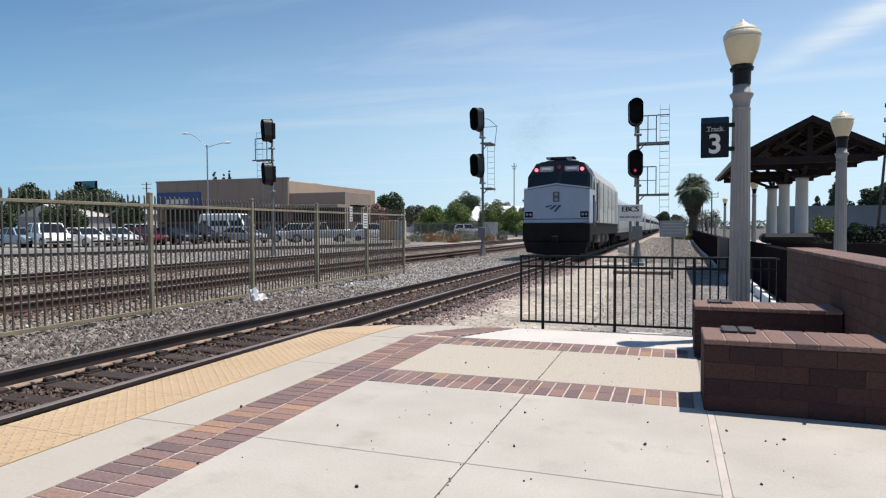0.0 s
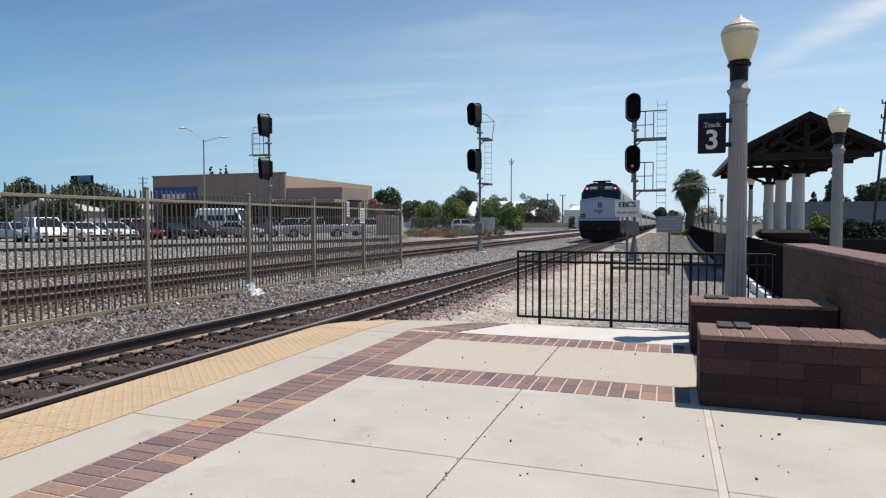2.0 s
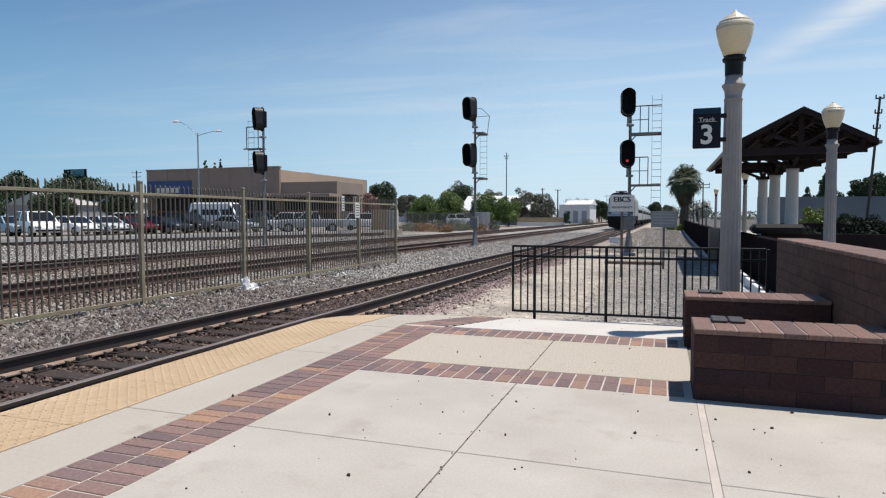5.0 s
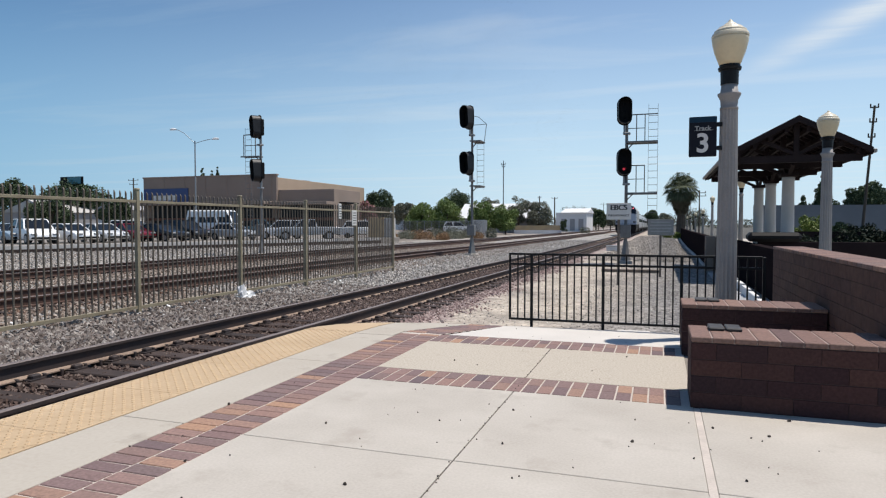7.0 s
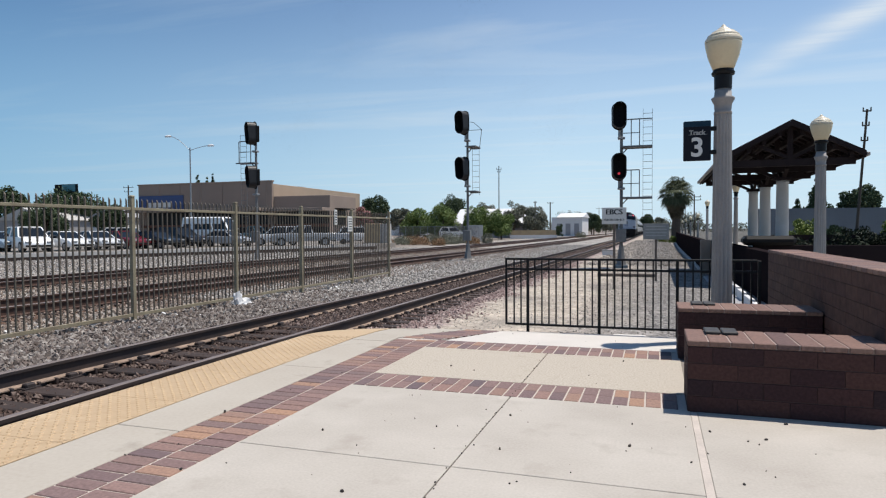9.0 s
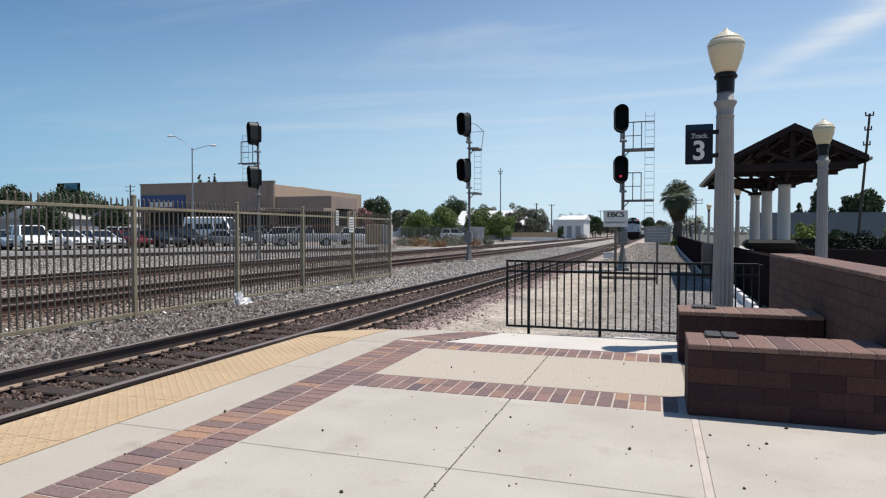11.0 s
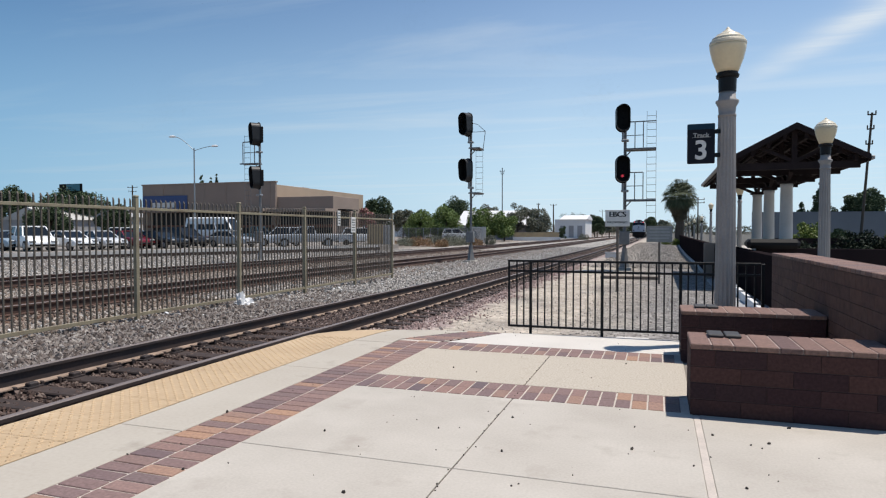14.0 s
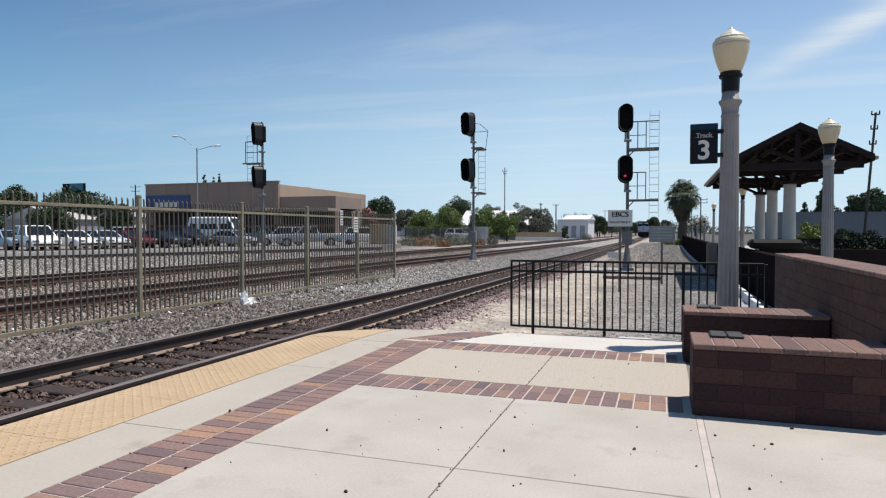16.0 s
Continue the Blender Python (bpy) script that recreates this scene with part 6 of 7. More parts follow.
# ---- neighbouring platform, ramp and parapet ----
def build_side_platform():
    bm = B()
    box(bm, 2.62, 8.5, 12.0, 60, -1.2, -0.02, 0.02)
    p = part("platform_neighbour", bm, CONCRETE)
    tagged(p, "neighbouring concrete platform behind a dark parapet", "platform", kind="structure")
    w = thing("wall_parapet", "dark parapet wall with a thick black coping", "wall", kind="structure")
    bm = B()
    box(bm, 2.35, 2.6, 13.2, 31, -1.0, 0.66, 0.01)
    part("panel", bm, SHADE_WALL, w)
    bm = B()
    box(bm, 2.6, 12.0, 19.6, 19.9, -1.0, 0.72, 0.01)
    part("end_panel", bm, SHADE_WALL, w)
    bm = B()
    box(bm, 2.30, 3.62, 19.3, 20.0, 0.72, 0.98, 0.09)
    part("coping", bm, BLACK_MATT, w, "thick rounded black coping")
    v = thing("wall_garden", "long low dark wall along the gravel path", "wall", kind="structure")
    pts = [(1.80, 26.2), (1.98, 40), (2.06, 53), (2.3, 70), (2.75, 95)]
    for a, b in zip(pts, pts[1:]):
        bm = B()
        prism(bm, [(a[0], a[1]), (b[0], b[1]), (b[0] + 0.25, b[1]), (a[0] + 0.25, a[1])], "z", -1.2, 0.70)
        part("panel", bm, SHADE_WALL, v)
    bm = B()
    box(bm, 1.62, 1.98, 25.9, 26.2, -0.8, 0.76, 0.015)
    part("end_pier", bm, STUCCO_DARK, v, "tan end pier")
    k = thing("path_kerb", "curving pale concrete kerb beside the gravel", "kerb", kind="structure")
    ks = [(1.72, 29), (1.82, 36), (1.86, 44), (1.92, 53), (2.1, 68), (2.5, 95)]
    for a, b in zip(ks, ks[1:]):
        bm = B()
        prism(bm, [(a[0], a[1]), (b[0], b[1]), (b[0] + 0.14, b[1]), (a[0] + 0.14, a[1])], "z", -1.2, ground_z(b[1]) + 0.09)
        part("kerb_stone", bm, KERB, k)
    r = thing("ramp_path", "sunlit concrete path with pale edge blocks", "path", kind="structure")
    bm = B()
    prism(bm, [(1.45, 9.4), (1.80, 9.4), (1.98, 24), (1.60, 24)], "z", -0.8, ground_z(18) + 0.03)
    part("path_slab", bm, GREY_WALL, r)
    for i in range(7):
        bm = B()
        y = 10.0 + i * 1.5
        x = 1.80 + 0.022 * (y - 12)
        box(bm, x, x + 0.10, y, y + 1.0, -0.8, -0.27, 0.01)
        part("edge_block", bm, WHITE_WALL, r)
    return p


build_side_platform()


# ---- small things ----
def notice(x, y, z0, z1, w, label, mat):
    t = thing("fence_notice", label, "sign", pose(x, y, 0))
    bm = B()
    box(bm, 0, 0.02, -w / 2, w / 2, z0, z1, 0.003)
    p = part("panel", bm, mat, t)
    for i in range(5):
        bm = B()
        z = z1 - (z1 - z0) * (i + 1) / 6
        box(bm, 0.02, 0.023, -w * 0.36, w * 0.36, z - 0.012, z + 0.012)
        part("text_bar", bm, SIGN_INK, p)
    return t


notice(-8.87, 17.72, 1.16, 1.62, 0.30, "white warning notice on the fence", SIGN_WHITE)
notice(-8.87, 16.8, 1.36, 1.80, 0.16, "narrow white notice on the fence", SIGN_WHITE)


def build_debris():
    t = thing("white_rag", "torn white plastic rag caught at the fence foot", "litter", pose(-8.72, 11.95, ground_z(12)))
    for n, (w, h) in enumerate(((0.16, 0.34), (0.34, 0.12), (0.2, 0.2))):
        bm = B()
        bmesh.ops.create_icosphere(bm, subdivisions=2, radius=0.5)
        for v in bm.verts:
            q = 1 + 0.45 * noise.noise(v.co * 3.1 + Vector((n * 5, 0, 0)))
            v.co = Vector((v.co.x * w * q, v.co.y * w * 1.4 * q + n * 0.13, (v.co.z + 0.45) * h * q))
        part("fold", bm, RAG, t)
    t2 = thing("clay_shard", "broken reddish shard lying at the fence foot", "litter", pose(-8.55, 7.45, ground_z(7) + 0.03, 20, 55, 30))
    bm = B()
    prism(bm, [(0, 0), (0.22, 0.02), (0.26, 0.12), (0.12, 0.1), (0.04, 0.16)], "z", 0, 0.04)
    part("shard", bm, SHARD, t2)


RAG = material("white_plastic", (0.72, 0.72, 0.72), 0.6, fine=30, bump=0.1)
SHARD = material("reddish_shard", (0.42, 0.20, 0.14), 0.8, fine=30, bump=0.1)
build_debris()


def build_scraps():
    rng = random.Random(31)
    bm = B()
    for i in range(60):
        y = rng.uniform(5.5, 20)
        x = -8.9 + rng.gauss(0.15, 0.5)
        s = rng.uniform(0.012, 0.032)
        m = pose(x, y, ground_z(y) + 0.06, rng.uniform(-40, 40), rng.uniform(-40, 40), rng.uniform(0, 360)) @ Matrix.Diagonal((s * 1.6, s, s * 0.25, 1))
        bmesh.ops.create_icosphere(bm, subdivisions=1, radius=1, matrix=m)
    return tagged(new("paper_scraps", mesh_of(bm, "paper_scraps", RAG)), "white scraps of litter along the fence foot", "litter", kind="stuff")


build_scraps()


def build_cover():
    t = thing("utility_cover", "flat pale concrete utility box lid in the dirt", "utility cover", pose(-0.36, 9.85, ground_z(9.8)))
    bm = B()
    box(bm, -0.24, 0.24, -0.2, 0.2, -0.1, 0.06, 0.012)
    part("lid", bm, CONCRETE_FAR, t)
    bm = B()
    rod(bm, (0, 0.0, 0.055), (0, 0.0, 0.064), 0.03, sides=12)
    part("lift_hole", bm, BLACK_MATT, t)
    return t


build_cover()
tb = thing("old_timber", "weathered timber sleeper lying in the dirt", "timber", pose(-0.95, 24.0, ground_z(24) + 0.04))
bm = B()
box(bm, -1.05, 0.95, -0.12, 0.12, -0.06, 0.07, 0.015)
part("beam", bm, OLD_TIMBER, tb)
tb2 = thing("relay_case", "low white trackside junction case", "junction case", pose(-3.1, 46, ground_z(46)))
bm = B()
box(bm, -0.4, 0.4, -0.3, 0.3, -0.05, 0.32, 0.03)
part("case", bm, WHITE_WALL, tb2)
bm = B()
box(bm, -0.44, 0.44, -0.34, 0.34, 0.32, 0.37, 0.01)
part("lid", bm, GALV, tb2)


def build_litter():
    """Crumbs, seed pods and gum spots strewn over the platform."""
    rng = np.random.default_rng(21)
    n = 150
    xs, ys = rng.uniform(-2.6, 2.6, n), rng.uniform(1.4, 7.2, n)
    rs = rng.uniform(0.002, 0.006, n)
    big = [(-2.7, 3.54), (-2.69, 2.69), (-2.26, 2.61), (-1.89, 3.39), (-1.26, 3.66), (-0.88, 4.02), (-0.8, 3.38), (-1.36, 2.61), (-0.13, 4.06), (-0.13, 3.64), (0.18, 3.48),
           (0.31, 4.04), (0.5, 3.92), (0.6, 3.98), (0.76, 4.33), (0.4, 3.25), (-1.7, 5.34), (-1.46, 5.23), (-0.27, 5.98)]
    xs, ys = np.append(xs, [b[0] for b in big]), np.append(ys, [b[1] for b in big])
    rs = np.append(rs, rng.uniform(0.007, 0.011, len(big)))
    k = 55
    xs, ys = np.append(xs, JX1 + rng.normal(0, 0.006, k)), np.append(ys, rng.uniform(1.4, 6.1, k))
    rs = np.append(rs, rng.uniform(0.002, 0.0055, k))
    bm = B()
    for x, y, r in zip(xs, ys, rs):
        if 0.18 < x < 1.8 and y > 4.4:
            continue
        m = Matrix.Translation((x, y, r * 0.35)) @ Euler((rng.uniform(0, 3), rng.uniform(0, 3), rng.uniform(0, 3))).to_matrix().to_4x4() @ Matrix.Diagonal((r * 1.3, r, r * 0.7, 1))
        bmesh.ops.create_icosphere(bm, subdivisions=1, radius=1, matrix=m)
    ob = new("litter_crumbs", mesh_of(bm, "litter_crumbs", CRUMB))
    return tagged(ob, "dark crumbs and seed pods strewn on the concrete", "litter", kind="stuff")


CRUMB = material("dark_crumb", (0.05, 0.04, 0.032), 0.9, bump=0.0)
build_litter()


# ---- pavers ----
def build_pavers():
    rng = random.Random(5)
    bm = B()
    box(bm, BAND_L, BAND_R, -7, 6.6, -0.011, -0.004)
    box(bm, BAND_R + 0.001, JX2 - 0.005, 4.494, 4.906, -0.011, -0.004)
    box(bm, BAND_R + 0.001, JX2 - 0.005, 6.169, 6.571, -0.011, -0.004)
    prism(bm, [(-2.71, 6.601), (-2.245, 6.601), (-1.73, 7.37), (-2.11, 7.37)], "z", -0.011, -0.004)
    part("mortar_bed", bm, MORTAR, platform)
    w, l = 0.109, 0.230
    b = B()
    box(b, -l / 2 + 0.007, l / 2 - 0.007, -w / 2 + 0.0055, w / 2 - 0.0055, -0.02, 0.001, 0.003)
    lengthwise = mesh_of(b, "paver", PAVER)
    y = -4.0
    while y < 6.56:
        for i, x in enumerate((BAND_L + l / 2, BAND_M + l / 2)):
            piece("paver", lengthwise, platform, pose(x, y + (0.03 if i else 0), rng.uniform(-0.0012, 0.0012), 0, 0, rng.uniform(-0.6, 0.6)))
        y += w
    for y0, y1 in ((4.494, 4.906), (6.169, 6.571)):
        l2 = (y1 - y0) / 2
        b = B()
        box(b, -w / 2 + 0.006, w / 2 - 0.006, -l2 / 2 + 0.0015, l2 / 2 - 0.0015, -0.02, 0.001, 0.003)
        cross = mesh_of(b, "paver", PAVER)
        x = BAND_R + w / 2 + 0.002
        while x < JX2 - 0.04:
            for k in (0, 1):
                piece("paver", cross, platform, pose(x, y0 + l2 * (k + 0.5), rng.uniform(-0.0012, 0.0012), 0, 0, rng.uniform(-0.6, 0.6)))
            x += w
    n = 8
    for i in range(n):
        f = (i + 0.5) / n
        for k in (0, 1):
            xa, xb = -2.71 + 0.60 * f, -2.245 + 0.515 * f
            x = xa + (xb - xa) * (0.25 + 0.5 * k)
            piece("paver", lengthwise, platform, pose(x, 6.62 + 0.74 * f, 0, 0, 0, -4))


build_pavers()


# ---- the train ----
# silver tinted blue for the nose's shaded look; the sides use BODY_GREY
SILVER = material("shade_blue_silver", (0.36, 0.42, 0.51), 0.45, other=(0.31, 0.365, 0.45), scale=1.5, fine=12, bump=0.02, space="Object")
BODY_GREY = material("grey_carbody_paint", (0.44, 0.43, 0.41), 0.5, other=(0.35, 0.34, 0.32), scale=1.2, fine=10, bump=0.02, space="Object")
STEEL_SIDE = material("bare_steel_coach", (0.48, 0.48, 0.48), 0.38, metal=0.5, other=(0.38, 0.38, 0.38), scale=0.8, fine=8, bump=0.03, space="Object")
NAVY = material("dark_cab_paint", (0.016, 0.017, 0.026), 0.4, spec=0.3, bump=0.02, space="Object")
TRAIN_BLACK = material("grimy_underframe", (0.011, 0.0095, 0.010), 0.8, other=(0.020, 0.017, 0.016), scale=3, fine=20, bump=0.1, space="Object", spec=0.15)
CAB_GLASS = material("dark_cab_glass", (0.008, 0.010, 0.014), 0.08, bump=0.0, space="Object")
TAIL_RED = material("lit_tail_light", (0.6, 0.05, 0.06), 0.3, bump=0.0, space="Object", glow=(1.0, 0.12, 0.16, 3.0))
BLUE_LINE = material("blue_stripe", (0.03, 0.06, 0.17), 0.4, bump=0.0, space="Object")
EMBLEM = material("dark_lamp_plate", (0.10, 0.105, 0.12), 0.5, bump=0.0, space="Object")
LIT_EDGE_WHITE = material("sunlit_edge_white", (0.66, 0.67, 0.68), 0.5, bump=0.0, space="Object")
BOARD_GREY = material("number_board", (0.34, 0.35, 0.36), 0.5, bump=0.0, space="Object")


def wheelset(parent, y, r=0.5):
    bm = B()
    for s in (-0.75, 0.75):
        rod(bm, (s - 0.065, y, r), (s + 0.065, y, r), r, sides=24)
    rod(bm, (-0.7, y, r), (0.7, y, r), 0.09)
    return part("wheelset", bm, TRAIN_BLACK, parent)


def bogie(parent, y, base, r=0.5):
    bm = B()
    for s in (-1, 1):
        box(bm, s * 1.02 - 0.08, s * 1.02 + 0.08, y - base / 2 - 0.5, y + base / 2 + 0.5, r - 0.12, r + 0.32, 0.04)
        for k in (-0.5, 0.5):
            box(bm, s * 1.1 - 0.09, s * 1.1 + 0.09, y + k * base - 0.18, y + k * base + 0.18, r - 0.22, r + 0.25, 0.04)
    box(bm, -1.0, 1.0, y - 0.3, y + 0.3, r, r + 0.4)
    bo = part("bogie", bm, TRAIN_BLACK, parent)
    for k in (-0.5, 0.5):
        wheelset(bo, y + k * base, r)
    return bo


def loft(bm, sections):
    """Sections are (y, [(x, z), ...]) rings with equal counts."""
    rings = [[bm.verts.new((x, y, z)) for x, z in pts] for y, pts in sections]
    k = len(rings[0])
    for a, b in zip(rings, rings[1:]):
        for i in range(k):
            bm.faces.new((a[i], a[(i + 1) % k], b[(i + 1) % k], b[i]))
    bm.faces.new(rings[0]), bm.faces.new(rings[-1][::-1])
    return bm


def build_locomotive():
    """Full-width diesel with a blunt nose; its nose is at y = 0 and it runs towards +y."""
    t = thing("locomotive", "silver and dark blue diesel locomotive with red tail lights", "locomotive")
    # nose
    w = 1.55
    bm = B()
    out = [(-w, 1.64), (w, 1.64), (w, 3.24), (0.75, 3.39), (0, 3.46), (-0.75, 3.39), (-w, 3.24)]
    loft(bm, [(0.0, [(x * 0.985, z) for x, z in out]), (0.06, out), (1.25, out)])
    nose = part("nose", bm, SILVER, t, "blunt silver nose")
    for s in (-1, 1):
        bm = B()
        bar(bm, (s * w, -0.004, 3.22), (0, -0.004, 3.44), 0.06, 0.02)
        part("nose_trim", bm, BLUE_LINE, nose)
        # added white bar that imitates sunlight on the nose top
        bm = B()
        bar(bm, (s * w * 0.99, 0.02, 3.285), (0, 0.02, 3.505), 0.05, 0.05)
        part("nose_lit_edge", bm, LIT_EDGE_WHITE, nose)
    bm = B()
    box(bm, -w * 0.98, w * 0.98, -0.006, 0.006, 1.80, 1.84)
    part("stripe", bm, BLUE_LINE, nose)
    for s in (-1, 1):
        bm = B()
        box(bm, s * 1.30 - 0.19, s * 1.30 + 0.19, -0.02, 0.01, 1.90, 2.18, 0.02)
        hl = part("headlight", bm, BLACK_MATT, nose)
        for k in (-0.08, 0.08):
            bm = B()
            rod(bm, (s * 1.30 + k, -0.03, 2.04), (s * 1.30 + k, -0.015, 2.04), 0.065, sides=12)
            part("lens", bm, GALV, hl)
    bm = B()
    box(bm, -0.15, 0.15, -0.012, 0.004, 2.64, 3.12, 0.02)
    em = part("nose_emblem", bm, EMBLEM, nose)
    for z in (2.76, 3.0):
        bm = B()
        rod(bm, (0, -0.03, z), (0, -0.011, z), 0.085, sides=14)
        part("lamp", bm, GALV, em)
    for a, z0 in ((-0.54, 2.37), (-0.34, 2.27), (-0.14, 2.16)):
        bm = B()
        prism(bm, [(a, z0 + 0.03), (a + 0.12, z0), (a + 0.40, 2.49), (a + 0.26, 2.49), (a + 0.06, z0 + 0.07)], "y", -0.009, 0.002)
        part("arrow_mark", bm, BLUE_LINE, nose)
    # cab
    bm = B()
    cab = [(-1.55, 3.0), (1.55, 3.0), (1.52, 3.95), (1.16, 4.56), (0.6, 4.70), (-0.6, 4.70), (-1.16, 4.56), (-1.52, 3.95)]
    low = [(x, z if z > 3.1 else 3.0) for x, z in cab]
    front = [(x * 0.97, z) for x, z in low]
    loft(bm, [(0.62, [(x, min(z, 3.02 + (z - 3.0) * 1.0)) for x, z in front]), (1.05, low), (2.6, low)])
    for v in bm.verts:
        if v.co.y < 0.7:
            v.co.y = 0.50 + (v.co.z - 3.0) * 0.28
    cabp = part("cab", bm, NAVY, t, "dark cab with sloped windscreen")

    def cab_y(z):
        return 0.50 + (z - 3.0) * 0.28
    for s in (-1, 1):
        bm = B()
        z0, z1 = 3.50, 4.06
        q = [(s * 0.12, z0), (s * 1.36, z0), (s * 1.36, z1 - 0.06), (s * 0.12, z1)]
        vs = [bm.verts.new((x, cab_y(z) - 0.006, z)) for x, z in q] + [bm.verts.new((x, cab_y(z) + 0.02, z)) for x, z in q]
        bm.faces.new(vs[:4]), bm.faces.new(vs[4:][::-1])
        for i in range(4):
            bm.faces.new((vs[i], vs[(i + 1) % 4], vs[4 + (i + 1) % 4], vs[4 + i]))
        part("windscreen", bm, CAB_GLASS, cabp)
        bm = B()
        m = pose(s * 0.60, cab_y(4.32) - 0.03, 4.30, -15)
        bmesh.ops.create_cube(bm, size=1, matrix=m @ Matrix.Diagonal((0.66, 0.05, 0.22, 1)))
        part("number_board", bm, BOARD_GREY, cabp, "grey number board")
        bm = B()
        m = pose(s * 0.60, cab_y(4.32) - 0.058, 4.30, -15)
        bmesh.ops.create_cube(bm, size=1, matrix=m @ Matrix.Diagonal((0.46, 0.006, 0.11, 1)))
        part("text_bar", bm, SIGN_WHITE, cabp)
        bm = B()
        rod(bm, (s * 1.09, cab_y(4.25) - 0.07, 4.25), (s * 1.09, cab_y(4.25) + 0.03, 4.25), 0.085, 0.085, 16)
        part("tail_light", bm, TAIL_RED, cabp, "lit red tail light")
        bm = B()
        box(bm, s * 1.553 - 0.01, s * 1.553 + 0.01, 1.25, 2.1, 3.25, 3.9, 0.008)
        part("side_window", bm, CAB_GLASS, cabp)
        bm = B()
        box(bm, s * 1.545 - 0.013, s * 1.545 + 0.013, 1.02, 2.6, 3.0, 3.93, 0.008)
        part("side_plate", bm, BODY_GREY, cabp, "grey painted cab side")
        for z in (4.165, 3.34):
            bm = B()
            m = pose(s * 0.62, cab_y(z) - 0.02, z, -15)
            bmesh.ops.create_cube(bm, size=1, matrix=m @ Matrix.Diagonal((0.62 if z > 4 else 0.9, 0.04, 0.03, 1)))
            part("ledge", bm, BODY_GREY, cabp)
    bm = B()
    rod(bm, (0, cab_y(4.36) - 0.06, 4.36), (0, cab_y(4.36) + 0.03, 4.36), 0.1, 0.1, 16)
    part("marker_light", bm, TAILLAMP, cabp, "dark red unlit marker light")
    # roof gear
    bm = B()
    box(bm, -0.27, 0.27, 1.05, 2.0, 4.66, 4.86, 0.03)
    box(bm, -0.68, 0.68, 1.15, 1.9, 4.80, 4.90, 0.02)
    box(bm, -0.70, 0.70, 1.5, 1.9, 4.66, 4.74, 0.02)
    box(bm, 0.55, 0.85, 1.2, 1.6, 4.55, 4.70, 0.03)
    box(bm, -0.95, -0.75, 1.2, 1.6, 4.52, 4.68, 0.03)
    part("roof_gear", bm, BLACK_MATT, t)
    for s in (-0.52, 0.38, 0.52):
        bm = B()
        rod(bm, (s, 1.0, 4.80), (s, 1.5, 4.80), 0.07, 0.04)
        part("air_horn", bm, GALV, t)
    # carbody
    bm = B()
    body = [(-1.55, 1.64), (1.55, 1.64), (1.55, 3.9), (1.30, 4.40), (0.7, 4.64), (-0.7, 4.64), (-1.30, 4.40), (-1.55, 3.9)]
    loft(bm, [(2.6, body), (16.9, body)])
    part("carbody", bm, BODY_GREY, t, "silver carbody")
    for y, z0, z1, ww in ((2.9, 1.75, 3.7, 0.62), (4.6, 2.5, 3.6, 1.4), (6.8, 2.3, 3.7, 1.8), (9.6, 2.6, 3.7, 1.8), (12.2, 2.6, 3.7, 1.8), (15.0, 1.8, 3.6, 0.7)):
        for s in (-1, 1):
            bm = B()
            box(bm, s * 1.553 - 0.012, s * 1.553 + 0.012, y, y + ww, z0, z1, 0.01)
            part("side_panel", bm, BLACK_MATT if ww < 0.65 else BODY_GREY, t)
            if ww > 1:
                for k in range(6):
                    bm = B()
                    zz = z0 + 0.1 + k * (z1 - z0 - 0.2) / 5
                    box(bm, s * 1.568 - 0.01, s * 1.568 + 0.01, y + 0.08, y + ww - 0.08, zz - 0.03, zz + 0.03)
                    part("louvre", bm, BODY_GREY, t)
    for s in (-1, 1):
        for y in (2.62, 3.7, 4.35, 6.5, 9.2, 11.9, 14.6, 16.0):
            bm = B()
            box(bm, s * 1.556 - 0.012, s * 1.556 + 0.012, y - 0.03, y + 0.03, 1.66, 3.9)
            part("body_seam", bm, GREY_PAINT, t)
        bm = B()
        box(bm, s * 1.56 - 0.02, s * 1.56 + 0.02, 2.6, 16.9, 1.60, 1.68)
        part("sill_rail", bm, TRAIN_BLACK, t)
        bm = B()
        box(bm, s * 1.556 - 0.014, s * 1.556 + 0.014, 2.0, 2.5, 1.72, 3.86, 0.01)
        part("cab_door", bm, SILVER, t, "pale cab door")
        for y in (4.9, 5.3, 7.6, 10.6):
            bm = B()
            box(bm, s * 1.33 - 0.14, s * 1.33 + 0.14, y - 0.14, y + 0.14, 0.62, 1.05, 0.05)
            part("underfloor_tank", bm, GREY_PAINT, t)
    for y in (5.5, 8.5, 11.5):
        bm = B()
        rod(bm, (0, y, 4.55), (0, y, 4.72), 0.55, 0.5, 20)
        part("roof_fan", bm, GREY_PAINT, t)
    # underframe
    bm = B()
    box(bm, -1.58, 1.58, -0.12, 1.0, 0.72, 1.63, 0.05)
    box(bm, -1.55, 1.55, -0.02, 16.9, 1.05, 1.63)
    part("underframe", bm, TRAIN_BLACK, t)
    bm = B()
    prism(bm, [(-1.5, 0.72), (1.5, 0.72), (1.35, 0.22), (0.5, 0.10), (-0.5, 0.10), (-1.35, 0.22)], "y", -0.22, 0.1)
    part("pilot", bm, TRAIN_BLACK, t, "black pilot plate")
    bm = B()
    box(bm, -0.16, 0.16, -0.55, -0.1, 0.75, 1.02, 0.04)
    part("coupler", bm, TRAIN_BLACK, t)
    for s in (-0.55, 0.6):
        bm = B()
        pts = [Vector((s, -0.16, 0.95)), Vector((s + 0.03, -0.34, 0.66)), Vector((s + 0.09, -0.36, 0.5)), Vector((s + 0.16, -0.3, 0.62))]
        for a, b in zip(pts, pts[1:]):
            rod(bm, a, b, 0.025, sides=6)
        part("air_hose", bm, BLACK_MATT, t)
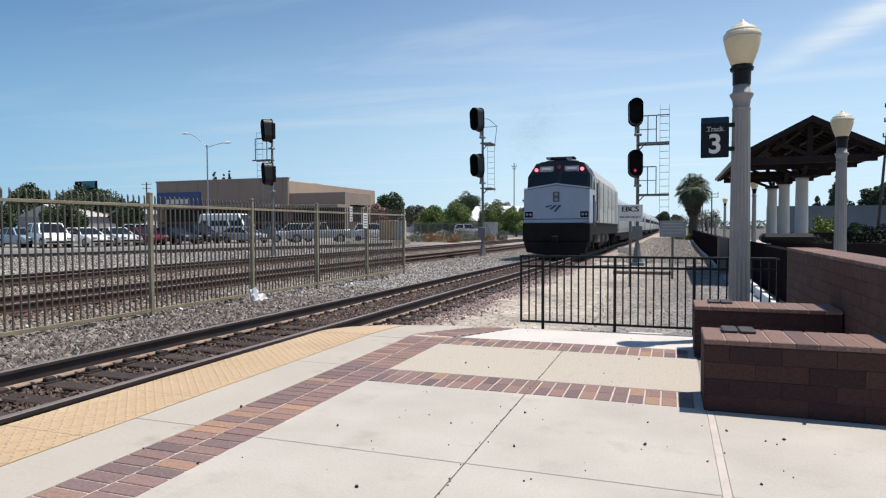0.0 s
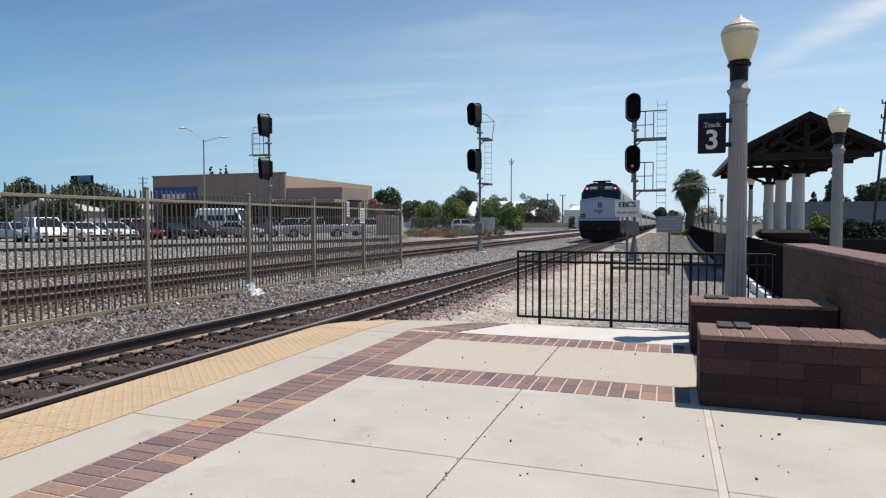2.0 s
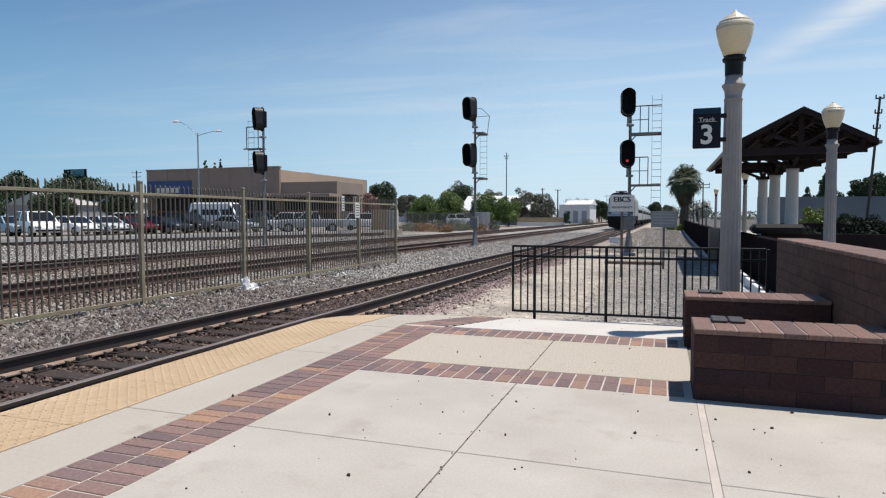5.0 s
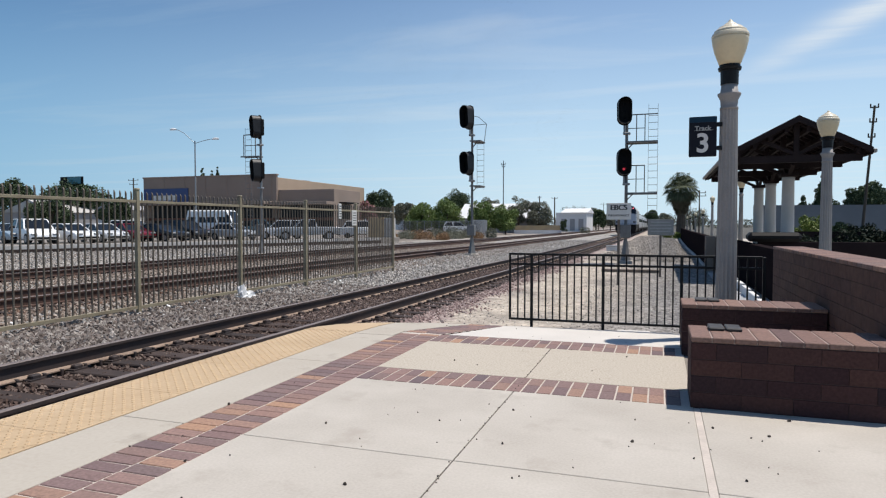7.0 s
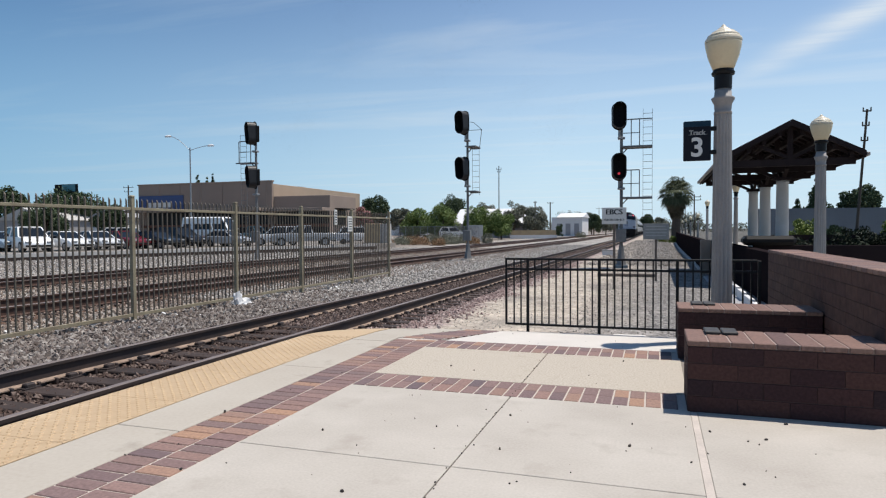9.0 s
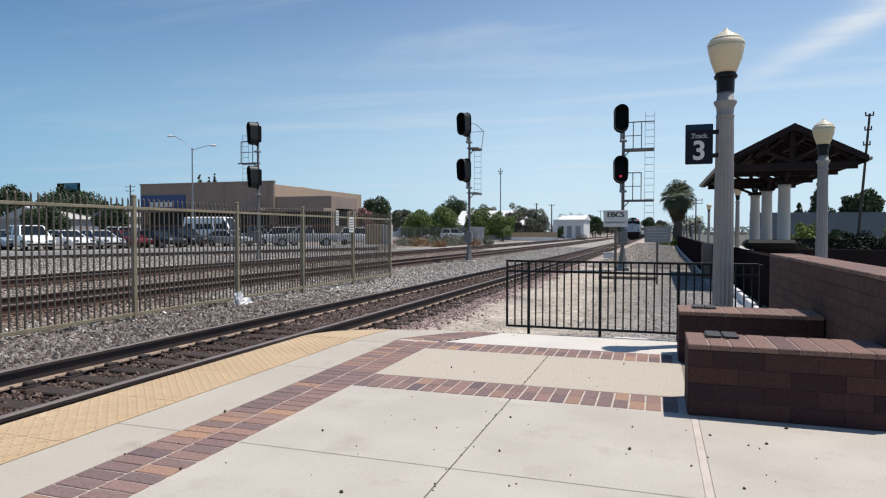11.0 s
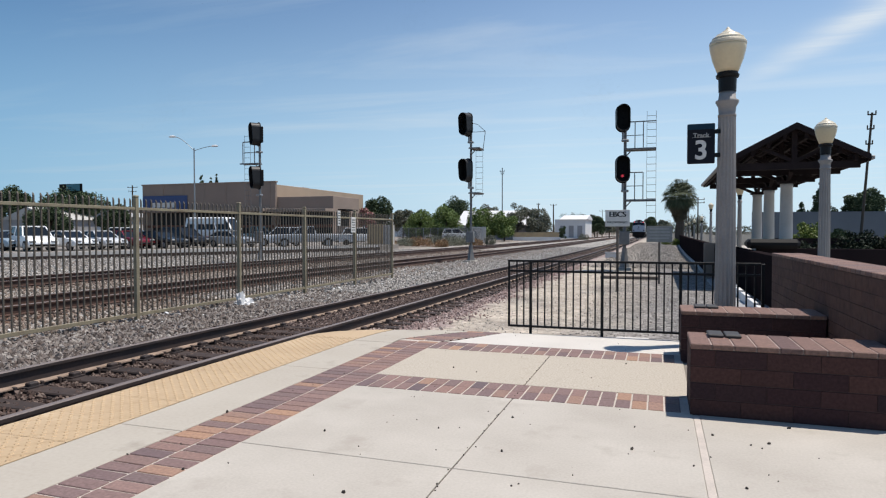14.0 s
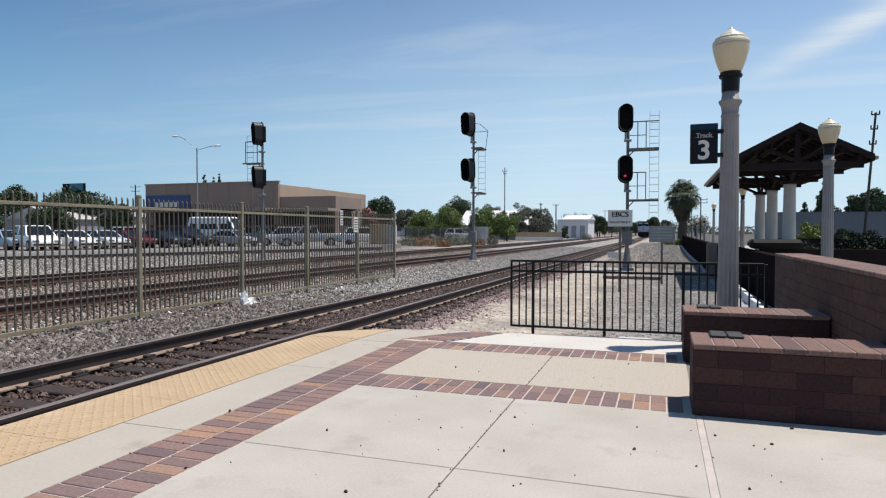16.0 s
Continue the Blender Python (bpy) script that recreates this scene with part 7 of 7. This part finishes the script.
    for s in (-1, 1):
        for z in (0.35, 0.65, 0.95, 1.25):
            bm = B()
            box(bm, s * 1.46 - 0.14, s * 1.46 + 0.14, 1.05, 1.45, z - 0.02, z + 0.02)
            part("cab_step", bm, TRAIN_BLACK, t)
        bm = B()
        box(bm, s * 1.35 - 0.02, s * 1.35 + 0.02, 1.05, 1.45, 0.3, 1.6)
        part("step_hanger", bm, TRAIN_BLACK, t)
        bm = B()
        rod(bm, (s * 1.64, 1.02, 1.5), (s * 1.64, 1.02, 2.7), 0.018, sides=6)
        rod(bm, (s * 1.64, 1.5, 1.5), (s * 1.64, 1.5, 2.7), 0.018, sides=6)
        part("grab_rail", bm, GALV, t)
    bm = B()
    box(bm, -1.3, 1.3, 6.6, 10.2, 0.35, 1.1, 0.1)
    part("fuel_tank", bm, TRAIN_BLACK, t)
    bogie(t, 3.6, 2.7)
    bogie(t, 13.4, 2.7)
    return t


def build_coach():
    """Single-deck steel coach, 25.6 m long, near end at y = 0."""
    t = thing("passenger_coach", "bare steel passenger coach with a dark window band", "railway coach", group="coaches of the train")
    bm = B()
    body = [(-1.5, 1.1), (-1.56, 1.5), (-1.56, 3.0), (-1.45, 3.5), (-1.05, 3.95), (-0.4, 4.12), (0.4, 4.12), (1.05, 3.95), (1.45, 3.5), (1.56, 3.0), (1.56, 1.5), (1.5, 1.1)]
    loft(bm, [(0.0, [(x * 0.97, z) for x, z in body]), (0.12, body), (25.48, body), (25.6, [(x * 0.97, z) for x, z in body])])
    part("body", bm, STEEL_SIDE, t)
    for s in (-1, 1):
        for i in range(14):
            bm = B()
            y = 2.9 + i * 1.45
            box(bm, s * 1.562 - 0.012, s * 1.562 + 0.012, y, y + 1.1, 2.25, 2.85, 0.01)
            part("window", bm, CAB_GLASS, t)
        for y in (0.9, 23.7):
            bm = B()
            box(bm, s * 1.56 - 0.02, s * 1.56 + 0.02, y, y + 0.85, 1.2, 3.2, 0.01)
            part("door", bm, GREY_PAINT, t)
        for z in (1.45, 1.62, 1.79, 1.96):
            bm = B()
            box(bm, s * 1.563 - 0.012, s * 1.563 + 0.012, 2.0, 23.5, z - 0.03, z + 0.03)
            part("fluting", bm, STEEL_SIDE, t)
    bm = B()
    box(bm, -0.5, 0.5, -0.35, 0.0, 1.15, 3.5, 0.05)
    box(bm, -0.5, 0.5, 25.6, 25.95, 1.15, 3.5, 0.05)
    part("gangway", bm, BLACK_MATT, t)
    bm = B()
    box(bm, -1.35, 1.35, 6.5, 19, 0.45, 1.1, 0.06)
    box(bm, -1.45, 1.45, 0.1, 25.5, 0.85, 1.1)
    part("underfloor", bm, TRAIN_BLACK, t)
    bogie(t, 3.4, 2.6, 0.46)
    bogie(t, 22.2, 2.6, 0.46)
    return t


loco = build_locomotive()
loco.scale = (1.06, 1.0, 1.04)
coach = build_coach()
TRAIN = [(loco, 0.0)] + [(coach if i == 0 else copy_thing(coach, pose(0, 0, 0)), 17.35 + 26.0 * i) for i in range(7)]



def build_smoke(count, spread, seed):
    """A wisp of soot: fine flecks, thinning outwards."""
    rng = np.random.default_rng(seed)
    P = rng.normal(size=(count, 3)) * np.array(spread)
    P[:, 0] += 0.35 * np.sin(P[:, 2] * 2.2)
    u, v = rng.normal(size=(count, 3)), rng.normal(size=(count, 3))
    u *= 0.0018 / np.linalg.norm(u, axis=1)[:, None]
    v *= 0.0018 / np.linalg.norm(v, axis=1)[:, None]
    V = np.stack([P - u, P + v, P + u, P - v], 1).reshape(-1, 3)
    me = bpy.data.meshes.new("exhaust_smoke")
    me.from_pydata(V.tolist(), [], np.arange(4 * count).reshape(-1, 4).tolist())
    me.materials.append(SOOT)
    return tagged(new("exhaust_smoke", me), "thin drifting wisp of dark diesel smoke", "smoke", kind="stuff")


SOOT = material("diesel_soot", (0.06, 0.06, 0.065), 1.0, bump=0.0, space="Object", spec=0.0)
# puffs start together and drift apart
SMOKE = [(build_smoke(13000, (0.55, 0.55, 0.65), 5 + i), (0.9 * math.cos(i * 0.9), 0.9 * math.sin(i * 0.9), 0.35 * (i % 4) - 0.5)) for i in range(7)]

# seconds and the distance of the nose along the line
NOSE = [(t, d - 1.2) for t, d in ((0.0, 33.1), (1.0, 44.3), (2.0, 55.9), (3.0, 67.2), (4.0, 78.6), (5.0, 90.0), (6.5, 107.0), (8.0, 124.0), (9.0, 135.3), (11.5, 163.3), (13.0, 180.0), (14.5, 197.0), (16.0, 214.0))]


def motions():
    for car, back in TRAIN:
        rows = []
        for t, d in NOSE:
            y = d + back
            length = 17.0 if back == 0 else 25.6
            fall = math.degrees(math.atan2(rail_z(y + length) - rail_z(y), length))
            rows.append((t, pose(TRACK_X, y, rail_z(y), fall)))
        walk(car, rows)
    for puff, (dx, dy, dz) in SMOKE:
        rows = []
        for t, x, z, apart in ((0.0, -5.5, 5.1, 0.3), (2.0, -6.3, 5.3, 0.9), (4.0, -7.1, 5.6, 2.2), (8.0, -9.0, 6.6, 5.5), (16.0, -12.8, 9.5, 12.0)):
            rows.append((t, pose(x + dx * apart, 27 + dy * apart, z + dz * apart + 0.3 * apart, 0, 0, t * 4)))
        walk(puff, rows)


motions()
